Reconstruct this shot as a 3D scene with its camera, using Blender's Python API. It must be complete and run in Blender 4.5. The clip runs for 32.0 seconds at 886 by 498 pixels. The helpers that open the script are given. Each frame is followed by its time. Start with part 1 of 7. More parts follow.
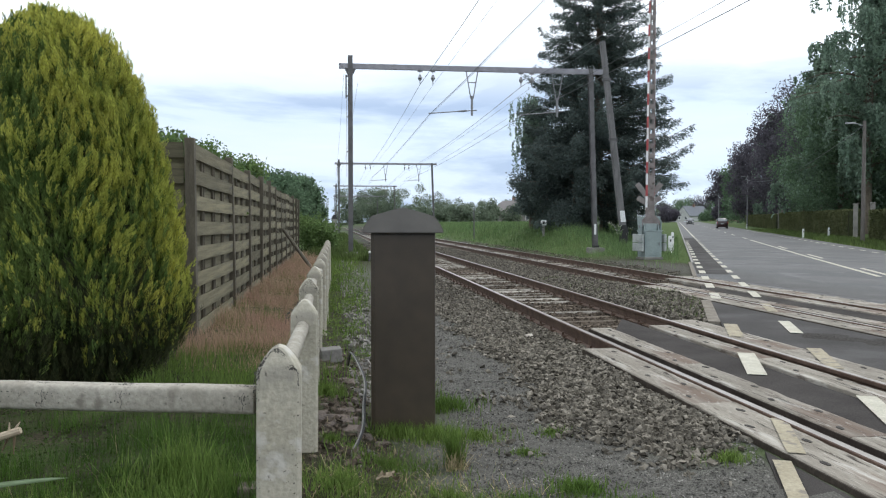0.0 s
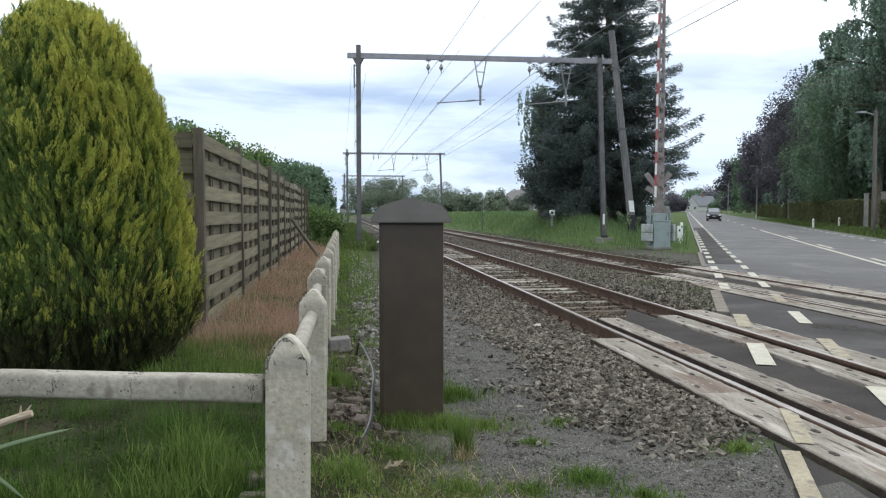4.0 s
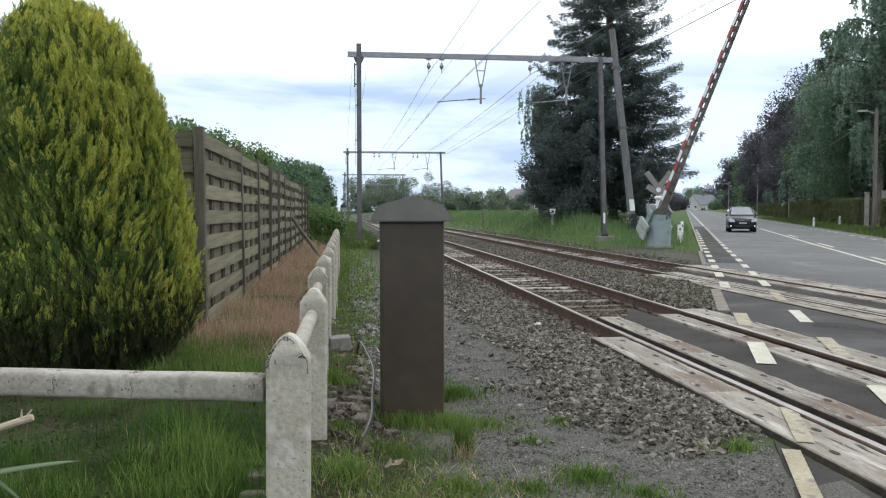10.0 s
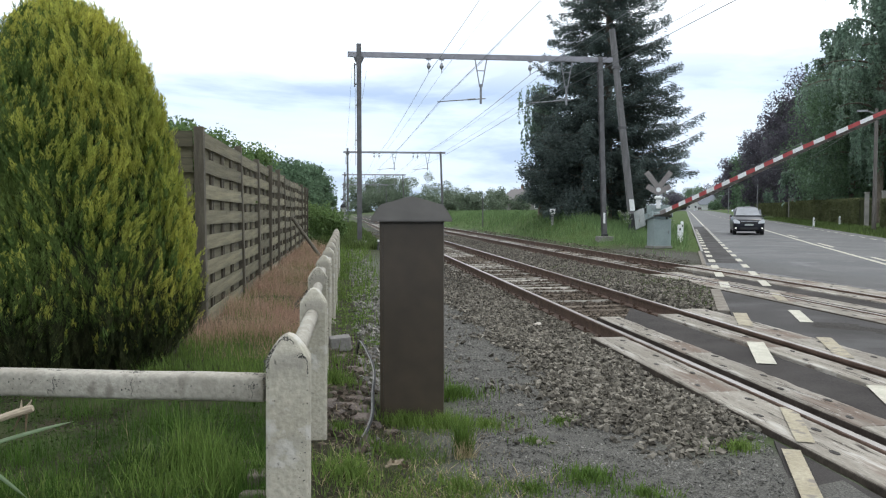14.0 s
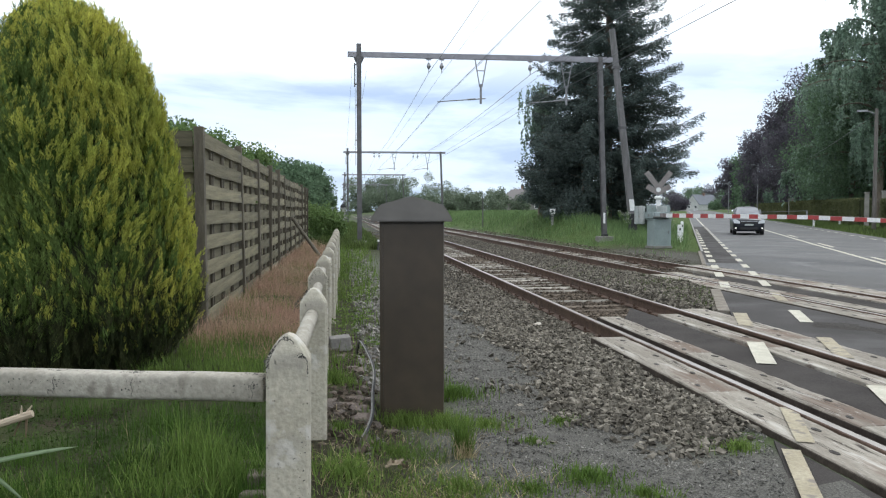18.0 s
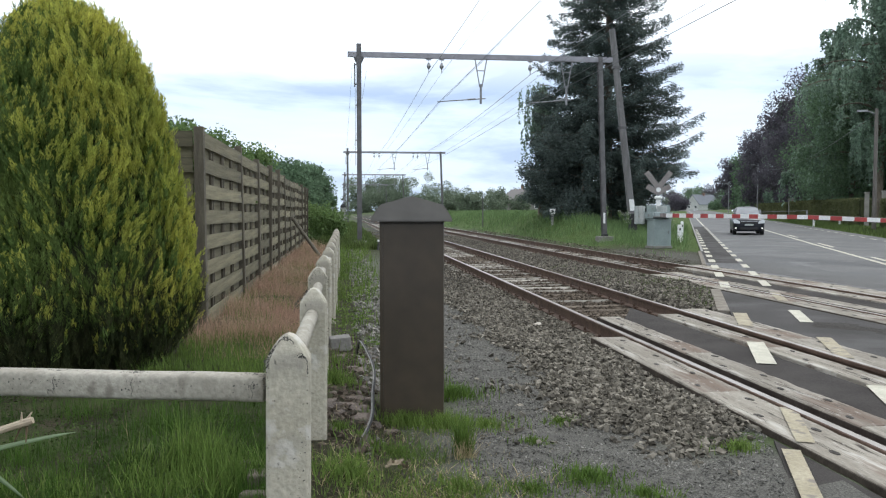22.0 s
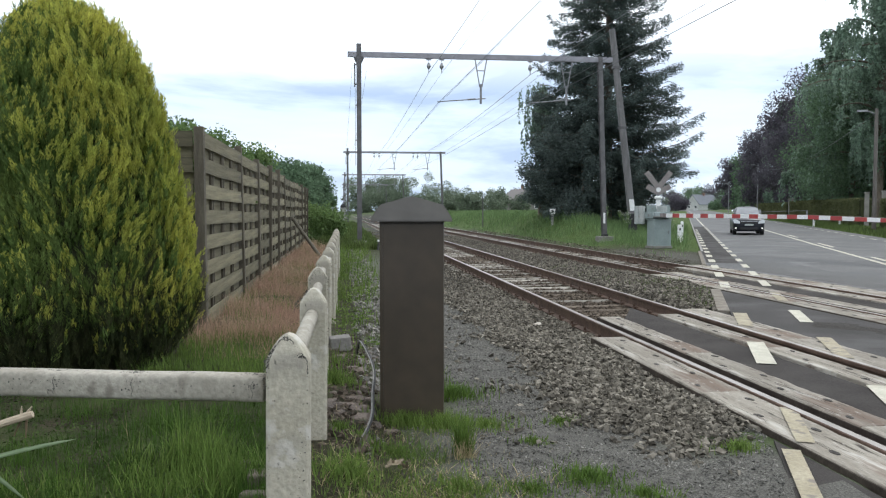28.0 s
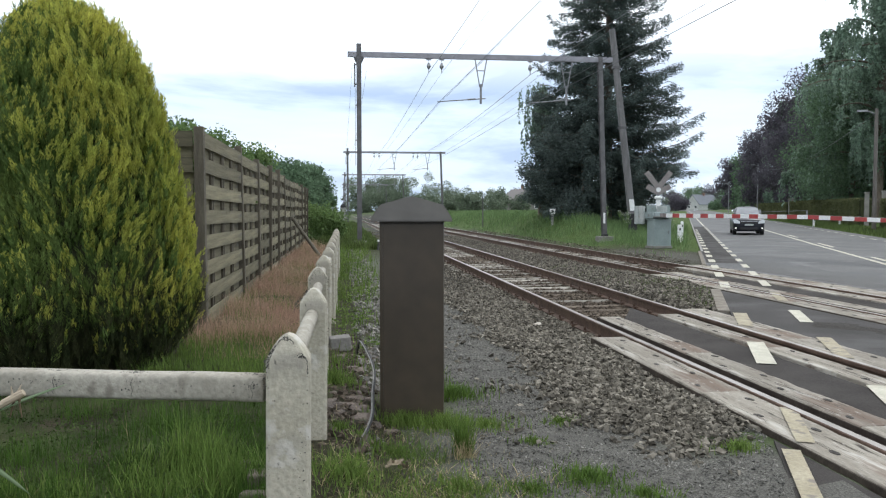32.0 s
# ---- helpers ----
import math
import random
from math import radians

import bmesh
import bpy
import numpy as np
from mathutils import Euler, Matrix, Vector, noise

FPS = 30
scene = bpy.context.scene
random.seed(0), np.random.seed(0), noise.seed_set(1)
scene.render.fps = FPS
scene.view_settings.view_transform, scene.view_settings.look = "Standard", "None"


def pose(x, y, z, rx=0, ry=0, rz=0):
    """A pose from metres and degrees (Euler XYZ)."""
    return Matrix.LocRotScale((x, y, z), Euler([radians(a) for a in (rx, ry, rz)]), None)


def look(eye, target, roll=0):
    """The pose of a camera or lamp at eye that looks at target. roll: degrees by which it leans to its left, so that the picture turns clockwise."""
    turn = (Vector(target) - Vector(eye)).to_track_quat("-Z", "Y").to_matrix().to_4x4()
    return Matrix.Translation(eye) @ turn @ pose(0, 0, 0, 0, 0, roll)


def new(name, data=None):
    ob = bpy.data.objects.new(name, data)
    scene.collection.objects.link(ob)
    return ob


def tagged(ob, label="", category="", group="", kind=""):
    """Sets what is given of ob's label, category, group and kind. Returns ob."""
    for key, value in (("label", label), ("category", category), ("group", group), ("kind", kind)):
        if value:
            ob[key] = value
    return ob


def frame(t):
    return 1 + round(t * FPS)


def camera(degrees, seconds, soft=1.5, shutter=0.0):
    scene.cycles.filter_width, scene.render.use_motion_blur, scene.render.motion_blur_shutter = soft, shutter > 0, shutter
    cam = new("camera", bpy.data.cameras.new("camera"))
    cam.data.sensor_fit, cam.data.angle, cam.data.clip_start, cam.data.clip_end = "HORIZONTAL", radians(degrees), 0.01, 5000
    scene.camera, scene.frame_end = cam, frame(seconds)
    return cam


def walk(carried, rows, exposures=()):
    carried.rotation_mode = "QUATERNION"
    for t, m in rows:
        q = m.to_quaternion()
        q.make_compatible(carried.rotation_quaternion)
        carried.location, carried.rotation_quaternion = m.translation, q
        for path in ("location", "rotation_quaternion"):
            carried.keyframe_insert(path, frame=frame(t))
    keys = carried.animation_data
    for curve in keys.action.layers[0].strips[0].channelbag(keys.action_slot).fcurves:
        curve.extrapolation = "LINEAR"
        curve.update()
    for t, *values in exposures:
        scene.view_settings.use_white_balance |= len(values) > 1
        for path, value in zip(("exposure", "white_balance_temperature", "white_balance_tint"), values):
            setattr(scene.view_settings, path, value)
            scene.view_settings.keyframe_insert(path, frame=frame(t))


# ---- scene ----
# The camera stands still after settling during the first five seconds.
cam = camera(56.8, 32.0, 1.2)
EYE = (0.0, 0.0, 1.36)
TILT = 87.355
walk(cam, [(t, pose(*EYE, TILT + up, 0, -turn)) for t, turn, up in (
    (0.0, 0.61, 0.79), (0.5, 0.47, 0.65), (1.0, 0.36, 0.50), (1.5, 0.24, 0.41), (2.0, 0.16, 0.30), (2.5, 0.12, 0.24),
    (3.0, 0.10, 0.18), (3.5, 0.06, 0.13), (4.5, 0.02, 0.04), (5.5, 0.0, 0.0), (32.0, 0.0, 0.0))], [(0, 0.10, 6220, 7.5), (4.0, 0.15, 6220, 7.5), (8.0, 0.20, 6220, 7.5), (32, 0.23, 6220, 7.5)])

# ---- plan: two frames on the ground, one along the tracks, one along the road ----
TRACK, ROAD = radians(6.765), radians(16.445)
CT, ST, CR, SR = math.cos(TRACK), math.sin(TRACK), math.cos(ROAD), math.sin(ROAD)


def bend(s):
    """How far the line has swung to the left, s metres along it."""
    return 0.0031 * (s - 25 + np.sqrt((s - 25) ** 2 + 100.0)) - 0.006


def tk(a, s, z=0.0):
    """A point a metres right of the track axis through the camera and s metres along it."""
    a = a - float(bend(s))
    return Vector((a * CT - s * ST, a * ST + s * CT, z))


def rd(r, s, z=0.0):
    """The same in the frame of the road."""
    return Vector((r * CR + s * SR, -r * SR + s * CR, z))


def tk_of(x, y):
    s = -x * ST + y * CT
    return x * CT + y * ST + bend(s), s


def rd_of(x, y):
    return x * CR - y * SR, x * SR + y * CR


def step(v, lo, hi):
    u = np.clip((v - lo) / (hi - lo), 0.0, 1.0)
    return u * u * (3 - 2 * u)


def road_z(s):
    return 0.005 * np.clip(s - 32.0, 0.0, 430.0)


def ground_z(x, y):
    """Height of the ground, for numbers and arrays."""
    x, y = np.asarray(x, float), np.asarray(y, float)
    a, s = tk_of(x, y)
    r, q = rd_of(x, y)
    z = road_z(q) * step(r, -22.0, 0.0)
    z = z - 0.05 * step(a, -0.5, 0.6) * (1 - 0.8 * step(r, -0.1, 0.4))
    bank = step(a, 9.9, 12.4) * step(-r, 1.2, 6.0)
    z = z * (1 - bank) + np.maximum(z, 0.95) * bank
    bed = step(a, 1.5, 2.4) * (1 - step(a, 9.0, 9.8))
    crib = np.maximum(1 - step(np.abs(a - 3.8), 0.66, 0.82), 1 - step(np.abs(a - 7.7), 0.66, 0.82))
    deep = 0.184 + 0.008 * crib - 0.125 * (1 - step(s, 7.5, 10.5)) * (1 - step(a, 2.7, 3.0))
    deep = deep * (1 - 0.75 * step(r, -0.25, 0.35) * (1 - step(a, 2.5, 2.65)))
    deep = deep * (1 - 0.9 * step(r, -4.0, -0.1) * step(a, 4.62, 5.05) * (1 - step(a, 6.42, 6.88)))
    deep = deep - 0.12 * (1 - step(np.abs(a - 7.7), 0.48, 0.6)) * step(s, 16.6, 17.3) * (1 - step(s, 19.2, 20.6))
    z = z * (1 - bed) - deep * bed
    z = z + 0.112 * step(a, -0.55, -0.3) * (1 - step(a, 0.02, 0.26)) * step(s, 3.3, 4.4) * (1 - step(s, 7.5, 11.0))
    onroad = step(r, 0.46, 0.53) * (1 - step(r, 9.3, 9.5)) * (1 - bed)
    z = z - 0.06 * onroad
    z = z + 0.10 * step(r, 9.6, 11.5)
    lawn = step(-a, 0.4, 1.2) * step(s, 1.0, 4.0)
    z = z + 0.05 * lawn
    far = step(np.hypot(x, y), 60, 400)
    z = z + far * 0.5 * np.sin(x * 0.013 + 1.0) * np.sin(y * 0.009) * (1 - bed) * (1 - onroad) * (1 - step(-np.abs(r - 4.9), -12, -6))
    return z


def gz(x, y):
    return float(ground_z(x, y))


# ---- sky, sun ----
world = bpy.data.worlds.new("sky")
scene.world = world
world.use_nodes = True
wn, wl = world.node_tree.nodes, world.node_tree.links
wn.clear()
SUN_UP, SUN_TURN = radians(52), radians(38)


def wnode(kind, **kw):
    n = wn.new(kind)
    for k, v in kw.items():
        n.inputs[k].default_value = v
    return n


sky = wn.new("ShaderNodeTexSky")
sky.sky_type, sky.sun_disc, sky.sun_elevation, sky.sun_rotation = "NISHITA", False, SUN_UP, SUN_TURN
w_geo = wn.new("ShaderNodeTexCoord")
w_map = wn.new("ShaderNodeMapping")
w_map.inputs["Scale"].default_value = (1.5, 1.5, 7.0)
w_map.inputs["Location"].default_value = (0.3, 0.15, 0.2)
w_noise = wnode("ShaderNodeTexNoise", Scale=2.0, Detail=9.0, Roughness=0.55, Distortion=0.25)
w_ramp = wn.new("ShaderNodeValToRGB")
for e, (p, c) in zip([w_ramp.color_ramp.elements[0], w_ramp.color_ramp.elements[1], w_ramp.color_ramp.elements.new(0.52)],
                     ((0.42, (0.48, 0.59, 0.79, 1)), (0.615, (1.25, 1.26, 1.28, 1)), (0.54, (0.78, 0.885, 1.05, 1)))):
    e.position, e.color = p, c
w_sep = wn.new("ShaderNodeSeparateXYZ")
w_up = wn.new("ShaderNodeMapRange")
for k, v in (("From Min", 0.14), ("From Max", 0.225), ("To Min", 0.0), ("To Max", 0.86)):
    w_up.inputs[k].default_value = v
w_white = wn.new("ShaderNodeMixRGB")
w_white.inputs["Color2"].default_value = (1.35, 1.37, 1.40, 1)
w_scale = wn.new("ShaderNodeMixRGB")
w_scale.blend_type = "MULTIPLY"
w_scale.inputs["Fac"].default_value = 1.0
w_scale.inputs["Color2"].default_value = (0.10, 0.10, 0.10, 1)
w_mix = wn.new("ShaderNodeMixRGB")
w_mix.inputs["Fac"].default_value = 0.92
w_bg = wnode("ShaderNodeBackground", Strength=1.0)
w_out = wn.new("ShaderNodeOutputWorld")
wl.new(w_geo.outputs["Generated"], w_map.inputs["Vector"])
wl.new(w_map.outputs["Vector"], w_noise.inputs["Vector"])
wl.new(w_noise.outputs["Fac"], w_ramp.inputs["Fac"])
wl.new(w_geo.outputs["Generated"], w_sep.inputs["Vector"])
wl.new(w_sep.outputs["Z"], w_up.inputs["Value"])
wl.new(w_up.outputs["Result"], w_white.inputs["Fac"])
wl.new(w_ramp.outputs["Color"], w_white.inputs["Color1"])
wl.new(sky.outputs["Color"], w_scale.inputs["Color1"])
wl.new(w_scale.outputs["Color"], w_mix.inputs["Color1"])
wl.new(w_white.outputs["Color"], w_mix.inputs["Color2"])
w_dot = wn.new("ShaderNodeVectorMath")
w_dot.operation = "DOT_PRODUCT"
w_dot.inputs[1].default_value = (math.sin(SUN_TURN) * math.cos(SUN_UP), math.cos(SUN_TURN) * math.cos(SUN_UP), math.sin(SUN_UP))
w_side = wn.new("ShaderNodeMapRange")
for k, v in (("From Min", -0.35), ("From Max", 0.75), ("To Min", 0.98), ("To Max", 1.06)):
    w_side.inputs[k].default_value = v
w_glow = wn.new("ShaderNodeMixRGB")
w_glow.blend_type = "MULTIPLY"
w_glow.inputs["Fac"].default_value = 1.0
wl.new(w_geo.outputs["Generated"], w_dot.inputs[0])
wl.new(w_dot.outputs["Value"], w_side.inputs["Value"])
wl.new(w_mix.outputs["Color"], w_glow.inputs["Color1"])
wl.new(w_side.outputs["Result"], w_glow.inputs["Color2"])
wl.new(w_glow.outputs["Color"], w_bg.inputs["Color"])
wl.new(w_bg.outputs["Background"], w_out.inputs["Surface"])

sun_data = bpy.data.lights.new("sun", "SUN")
sun_data.energy, sun_data.angle, sun_data.color = 0.62, radians(14), (1.0, 0.95, 0.87)
sun = new("sun", sun_data)
sun_from = Vector((math.sin(SUN_TURN) * math.cos(SUN_UP), math.cos(SUN_TURN) * math.cos(SUN_UP), math.sin(SUN_UP)))
sun.matrix_world = look(sun_from * 60, (0, 0, 0))


# ---- materials ----
def mat(name, c1, c2, scale=6.0, rough=0.8, bump=0.25, metal=0.0, fine=60.0, spots=None, rnd=0.0, coat=0.0, stretch=(1, 1, 1), island=False, lo=0.35, hi=0.65, trans=0.0, spec=0.5):
    """Two-scale noise colour with bump. spots: (colour, threshold, scale) of stains; rnd: brightness spread per piece."""
    m = bpy.data.materials.new(name)
    m.use_nodes = True
    n, l = m.node_tree.nodes, m.node_tree.links
    b = n["Principled BSDF"]
    b.inputs["Roughness"].default_value, b.inputs["Metallic"].default_value = rough, metal
    b.inputs["Specular IOR Level"].default_value = spec
    b.inputs["Coat Weight"].default_value = coat
    tc, mp = n.new("ShaderNodeTexCoord"), n.new("ShaderNodeMapping")
    mp.inputs["Scale"].default_value = stretch
    l.new(tc.outputs["Object"], mp.inputs["Vector"])

    def noise_at(s, detail=5.0):
        t = n.new("ShaderNodeTexNoise")
        t.inputs["Scale"].default_value, t.inputs["Detail"].default_value = s, detail
        l.new(mp.outputs["Vector"], t.inputs["Vector"])
        return t

    big, small = noise_at(scale), noise_at(fine, 3.0)
    ramp = n.new("ShaderNodeMapRange")
    ramp.inputs["From Min"].default_value, ramp.inputs["From Max"].default_value = lo, hi
    l.new(big.outputs["Fac"], ramp.inputs["Value"])
    mix = n.new("ShaderNodeMixRGB")
    mix.inputs["Color1"].default_value, mix.inputs["Color2"].default_value = (*c1, 1), (*c2, 1)
    l.new(ramp.outputs["Result"], mix.inputs["Fac"])
    grain = n.new("ShaderNodeMapRange")
    for k, v in (("From Min", 0.3), ("From Max", 0.7), ("To Min", 0.82), ("To Max", 1.18)):
        grain.inputs[k].default_value = v
    l.new(small.outputs["Fac"], grain.inputs["Value"])
    mul = n.new("ShaderNodeMixRGB")
    mul.blend_type = "MULTIPLY"
    mul.inputs["Fac"].default_value = 1.0
    l.new(mix.outputs["Color"], mul.inputs["Color1"])
    l.new(grain.outputs["Result"], mul.inputs["Color2"])
    out = mul.outputs["Color"]
    for c3, thr, sc in ([] if not spots else spots if isinstance(spots, list) else [spots]):
        st = noise_at(sc, 8.0)
        cut = n.new("ShaderNodeMapRange")
        cut.inputs["From Min"].default_value, cut.inputs["From Max"].default_value = thr, thr + 0.08
        l.new(st.outputs["Fac"], cut.inputs["Value"])
        mx = n.new("ShaderNodeMixRGB")
        mx.inputs["Color2"].default_value = (*c3, 1)
        l.new(cut.outputs["Result"], mx.inputs["Fac"])
        l.new(out, mx.inputs["Color1"])
        out = mx.outputs["Color"]
    if rnd:
        src = n.new("ShaderNodeNewGeometry").outputs["Random Per Island"] if island else n.new("ShaderNodeObjectInfo").outputs["Random"]
        rr = n.new("ShaderNodeMapRange")
        rr.inputs["To Min"].default_value, rr.inputs["To Max"].default_value = 1 - rnd, 1 + rnd
        l.new(src, rr.inputs["Value"])
        m2 = n.new("ShaderNodeMixRGB")
        m2.blend_type = "MULTIPLY"
        m2.inputs["Fac"].default_value = 1.0
        l.new(out, m2.inputs["Color1"])
        l.new(rr.outputs["Result"], m2.inputs["Color2"])
        out = m2.outputs["Color"]
    l.new(out, b.inputs["Base Color"])
    if bump:
        add = n.new("ShaderNodeMath")
        l.new(big.outputs["Fac"], add.inputs[0])
        l.new(small.outputs["Fac"], add.inputs[1])
        bp = n.new("ShaderNodeBump")
        bp.inputs["Strength"].default_value, bp.inputs["Distance"].default_value = bump, 0.02
        l.new(add.outputs["Value"], bp.inputs["Height"])
        l.new(bp.outputs["Normal"], b.inputs["Normal"])
    if trans:
        tr = n.new("ShaderNodeBsdfTranslucent")
        ms = n.new("ShaderNodeMixShader")
        ms.inputs["Fac"].default_value = trans
        l.new(out, tr.inputs["Color"])
        l.new(b.outputs["BSDF"], ms.inputs[1])
        l.new(tr.outputs["BSDF"], ms.inputs[2])
        l.new(ms.outputs["Shader"], n["Material Output"].inputs["Surface"])
        b.inputs["Specular IOR Level"].default_value = 0.15
    return m


M = {}
M["asphalt"] = mat("asphalt", (0.069, 0.067, 0.065), (0.098, 0.095, 0.092), 0.5, 0.66, 0.3, fine=90, stretch=(1, 1, 1), spots=[((0.060, 0.059, 0.059), 0.50, 0.35), ((0.128, 0.126, 0.124), 0.57, 0.8), ((0.045, 0.044, 0.044), 0.63, 1.6)])
M["asphalt_mid"] = mat("worn_dark_asphalt", (0.061, 0.057, 0.054), (0.090, 0.084, 0.081), 0.9, 0.95, 0.3, fine=90, spec=0.12, spots=((0.10, 0.096, 0.092), 0.55, 0.9))
M["asphalt_worn"] = mat("worn_crossing_asphalt", (0.058, 0.055, 0.052), (0.086, 0.082, 0.078), 0.9, 0.72, 0.3, fine=90, spec=0.42, spots=((0.098, 0.094, 0.09), 0.55, 0.9))
wm = M["asphalt_worn"].node_tree
w_fade, w_attr = wm.nodes.new("ShaderNodeMixRGB"), wm.nodes.new("ShaderNodeAttribute")
w_attr.attribute_name = "fade"
w_fade.inputs["Color2"].default_value = (0.084, 0.082, 0.080, 1)
w_base = wm.nodes["Principled BSDF"].inputs["Base Color"]
wm.links.new(w_base.links[0].from_socket, w_fade.inputs["Color1"])
wm.links.new(w_attr.outputs["Fac"], w_fade.inputs["Fac"])
wm.links.new(w_fade.outputs["Color"], w_base)
M["asphalt_dark"] = mat("asphalt_dark", (0.050, 0.045, 0.042), (0.074, 0.067, 0.062), 1.5, 1.0, 0.35, fine=90, spec=0.08)
M["paint"] = mat("road_paint", (0.42, 0.39, 0.30), (0.52, 0.49, 0.395), 5, 0.6, 0.15, fine=80)
M["paint_old"] = mat("worn_road_paint", (0.30, 0.258, 0.172), (0.385, 0.335, 0.235), 5, 0.8, 0.2, fine=60, spots=((0.21, 0.182, 0.148), 0.54, 9))
M["ballast"] = mat("ballast_stone", (0.068, 0.060, 0.047), (0.222, 0.200, 0.164), 12, 0.95, 0.3, fine=50, rnd=0.6, island=True, spec=0.15)
M["rusty_ballast"] = mat("rust_stained_stone", (0.052, 0.041, 0.031), (0.145, 0.117, 0.090), 10, 0.95, 0.3, fine=50, rnd=0.5, island=True, spec=0.15)
M["rust_rail"] = mat("rusty_rail", (0.085, 0.052, 0.036), (0.14, 0.09, 0.065), 5, 0.75, 0.3, 0.2, fine=70, stretch=(1, 1, 1))
M["rail_top"] = mat("rolled_rail_top", (0.30, 0.27, 0.245), (0.42, 0.385, 0.36), 3, 0.42, 0.05, 0.8, fine=90)
M["groove"] = mat("dark_rough_brown", (0.040, 0.032, 0.027), (0.070, 0.057, 0.048), 6, 0.95, 0.2, fine=50, spec=0.1)
M["panel_edge"] = mat("dark_brown_edge", (0.05, 0.041, 0.034), (0.085, 0.07, 0.057), 5, 0.95, 0.3, fine=40, spec=0.1)
M["sleeper"] = mat("concrete_sleeper", (0.25, 0.228, 0.192), (0.41, 0.38, 0.33), 6, 0.9, 0.3, fine=60, rnd=0.35, spots=((0.12, 0.10, 0.08), 0.58, 5), spec=0.15)
M["old_sleeper"] = mat("brown_buried_sleeper", (0.13, 0.104, 0.080), (0.225, 0.187, 0.150), 5, 0.95, 0.4, fine=45, rnd=0.3, stretch=(1, 4, 2), spots=((0.07, 0.055, 0.042), 0.56, 5), spec=0.1)
M["plank"] = mat("weathered_deck_panel", (0.215, 0.19, 0.155), (0.36, 0.33, 0.28), 1.3, 0.95, 0.5, fine=24, rnd=0.12, stretch=(5, 0.7, 2), spots=[((0.19, 0.145, 0.115), 0.55, 0.5), ((0.46, 0.43, 0.38), 0.575, 1.5), ((0.13, 0.105, 0.086), 0.585, 4.5), ((0.42, 0.39, 0.34), 0.61, 9.0), ((0.05, 0.041, 0.035), 0.64, 2.2)], spec=0.2)
M["bolt"] = mat("dark_bolt_iron", (0.03, 0.025, 0.021), (0.06, 0.05, 0.042), 30, 0.7, 0.1, 0.4)
M["white_conc"] = mat("whitewashed_concrete", (0.40, 0.365, 0.285), (0.505, 0.466, 0.375), 2.2, 0.95, 0.30, fine=48, spots=[((0.345, 0.318, 0.262), 0.55, 4), ((0.54, 0.51, 0.45), 0.58, 9), ((0.16, 0.146, 0.12), 0.665, 40)])
M["rail_conc"] = mat("weathered_whitewash", (0.31, 0.285, 0.235), (0.405, 0.375, 0.315), 2.5, 0.95, 0.22, fine=60, spots=[((0.29, 0.265, 0.215), 0.55, 4), ((0.22, 0.20, 0.165), 0.63, 9), ((0.14, 0.124, 0.10), 0.655, 38)])
M["lichen"] = mat("dark_lichen", (0.055, 0.052, 0.046), (0.12, 0.113, 0.098), 40, 1.0, 0.3, rnd=0.5, island=True)
M["box_paint"] = mat("brown_grey_paint", (0.043, 0.032, 0.021), (0.058, 0.043, 0.028), 0.9, 0.42, 0.03, fine=7)
M["box_lid"] = mat("brown_grey_lid", (0.10, 0.092, 0.083), (0.13, 0.119, 0.108), 2, 0.6, 0.0, fine=5)
M["fence_wood"] = mat("weathered_fence_board", (0.105, 0.094, 0.056), (0.21, 0.186, 0.115), 2.5, 0.85, 0.35, fine=30, rnd=0.3, stretch=(1, 1, 7), spots=((0.11, 0.10, 0.08), 0.58, 1.5))
M["fence_post"] = mat("dark_fence_post", (0.078, 0.066, 0.047), (0.13, 0.112, 0.08), 4, 0.85, 0.35, fine=40, stretch=(4, 4, 0.6))
M["steel"] = mat("dark_painted_steel", (0.098, 0.094, 0.095), (0.145, 0.139, 0.141), 3, 0.6, 0.1, 0.2)
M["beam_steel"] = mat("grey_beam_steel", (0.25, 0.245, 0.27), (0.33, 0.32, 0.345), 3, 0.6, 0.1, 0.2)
M["old_steel"] = mat("grey_steel", (0.20, 0.20, 0.21), (0.27, 0.27, 0.28), 5, 0.55, 0.1, 0.4)
M["wire"] = mat("dark_wire", (0.20, 0.20, 0.22), (0.27, 0.27, 0.29), 5, 0.5, 0.0, 0.4)
M["glass_green"] = mat("insulator_glaze", (0.22, 0.22, 0.23), (0.30, 0.30, 0.31), 20, 0.2, 0.0)
M["grass"] = mat("grass_blades", (0.075, 0.110, 0.034), (0.12, 0.16, 0.052), 0.8, 0.7, 0.0, fine=20, rnd=0.4, island=True, trans=0.35)
M["dry_grass"] = mat("dry_pinkish_grass", (0.43, 0.265, 0.20), (0.47, 0.345, 0.235), 1.2, 0.8, 0.0, fine=20, rnd=0.3, island=True, trans=0.3)
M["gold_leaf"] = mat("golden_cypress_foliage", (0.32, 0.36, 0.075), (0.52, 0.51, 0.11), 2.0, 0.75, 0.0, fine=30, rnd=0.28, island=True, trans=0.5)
M["green_spray"] = mat("green_cypress_foliage", (0.105, 0.165, 0.045), (0.18, 0.24, 0.068), 3.0, 0.8, 0.0, fine=30, rnd=0.35, island=True, trans=0.4)
M["skirt"] = mat("shaded_lower_foliage", (0.028, 0.04, 0.016), (0.07, 0.075, 0.032), 5.0, 0.9, 0.0, fine=30, rnd=0.4, island=True, trans=0.15)
M["dark_core"] = mat("shade_core", (0.02, 0.026, 0.008), (0.045, 0.05, 0.018), 8, 0.95, 0.3)
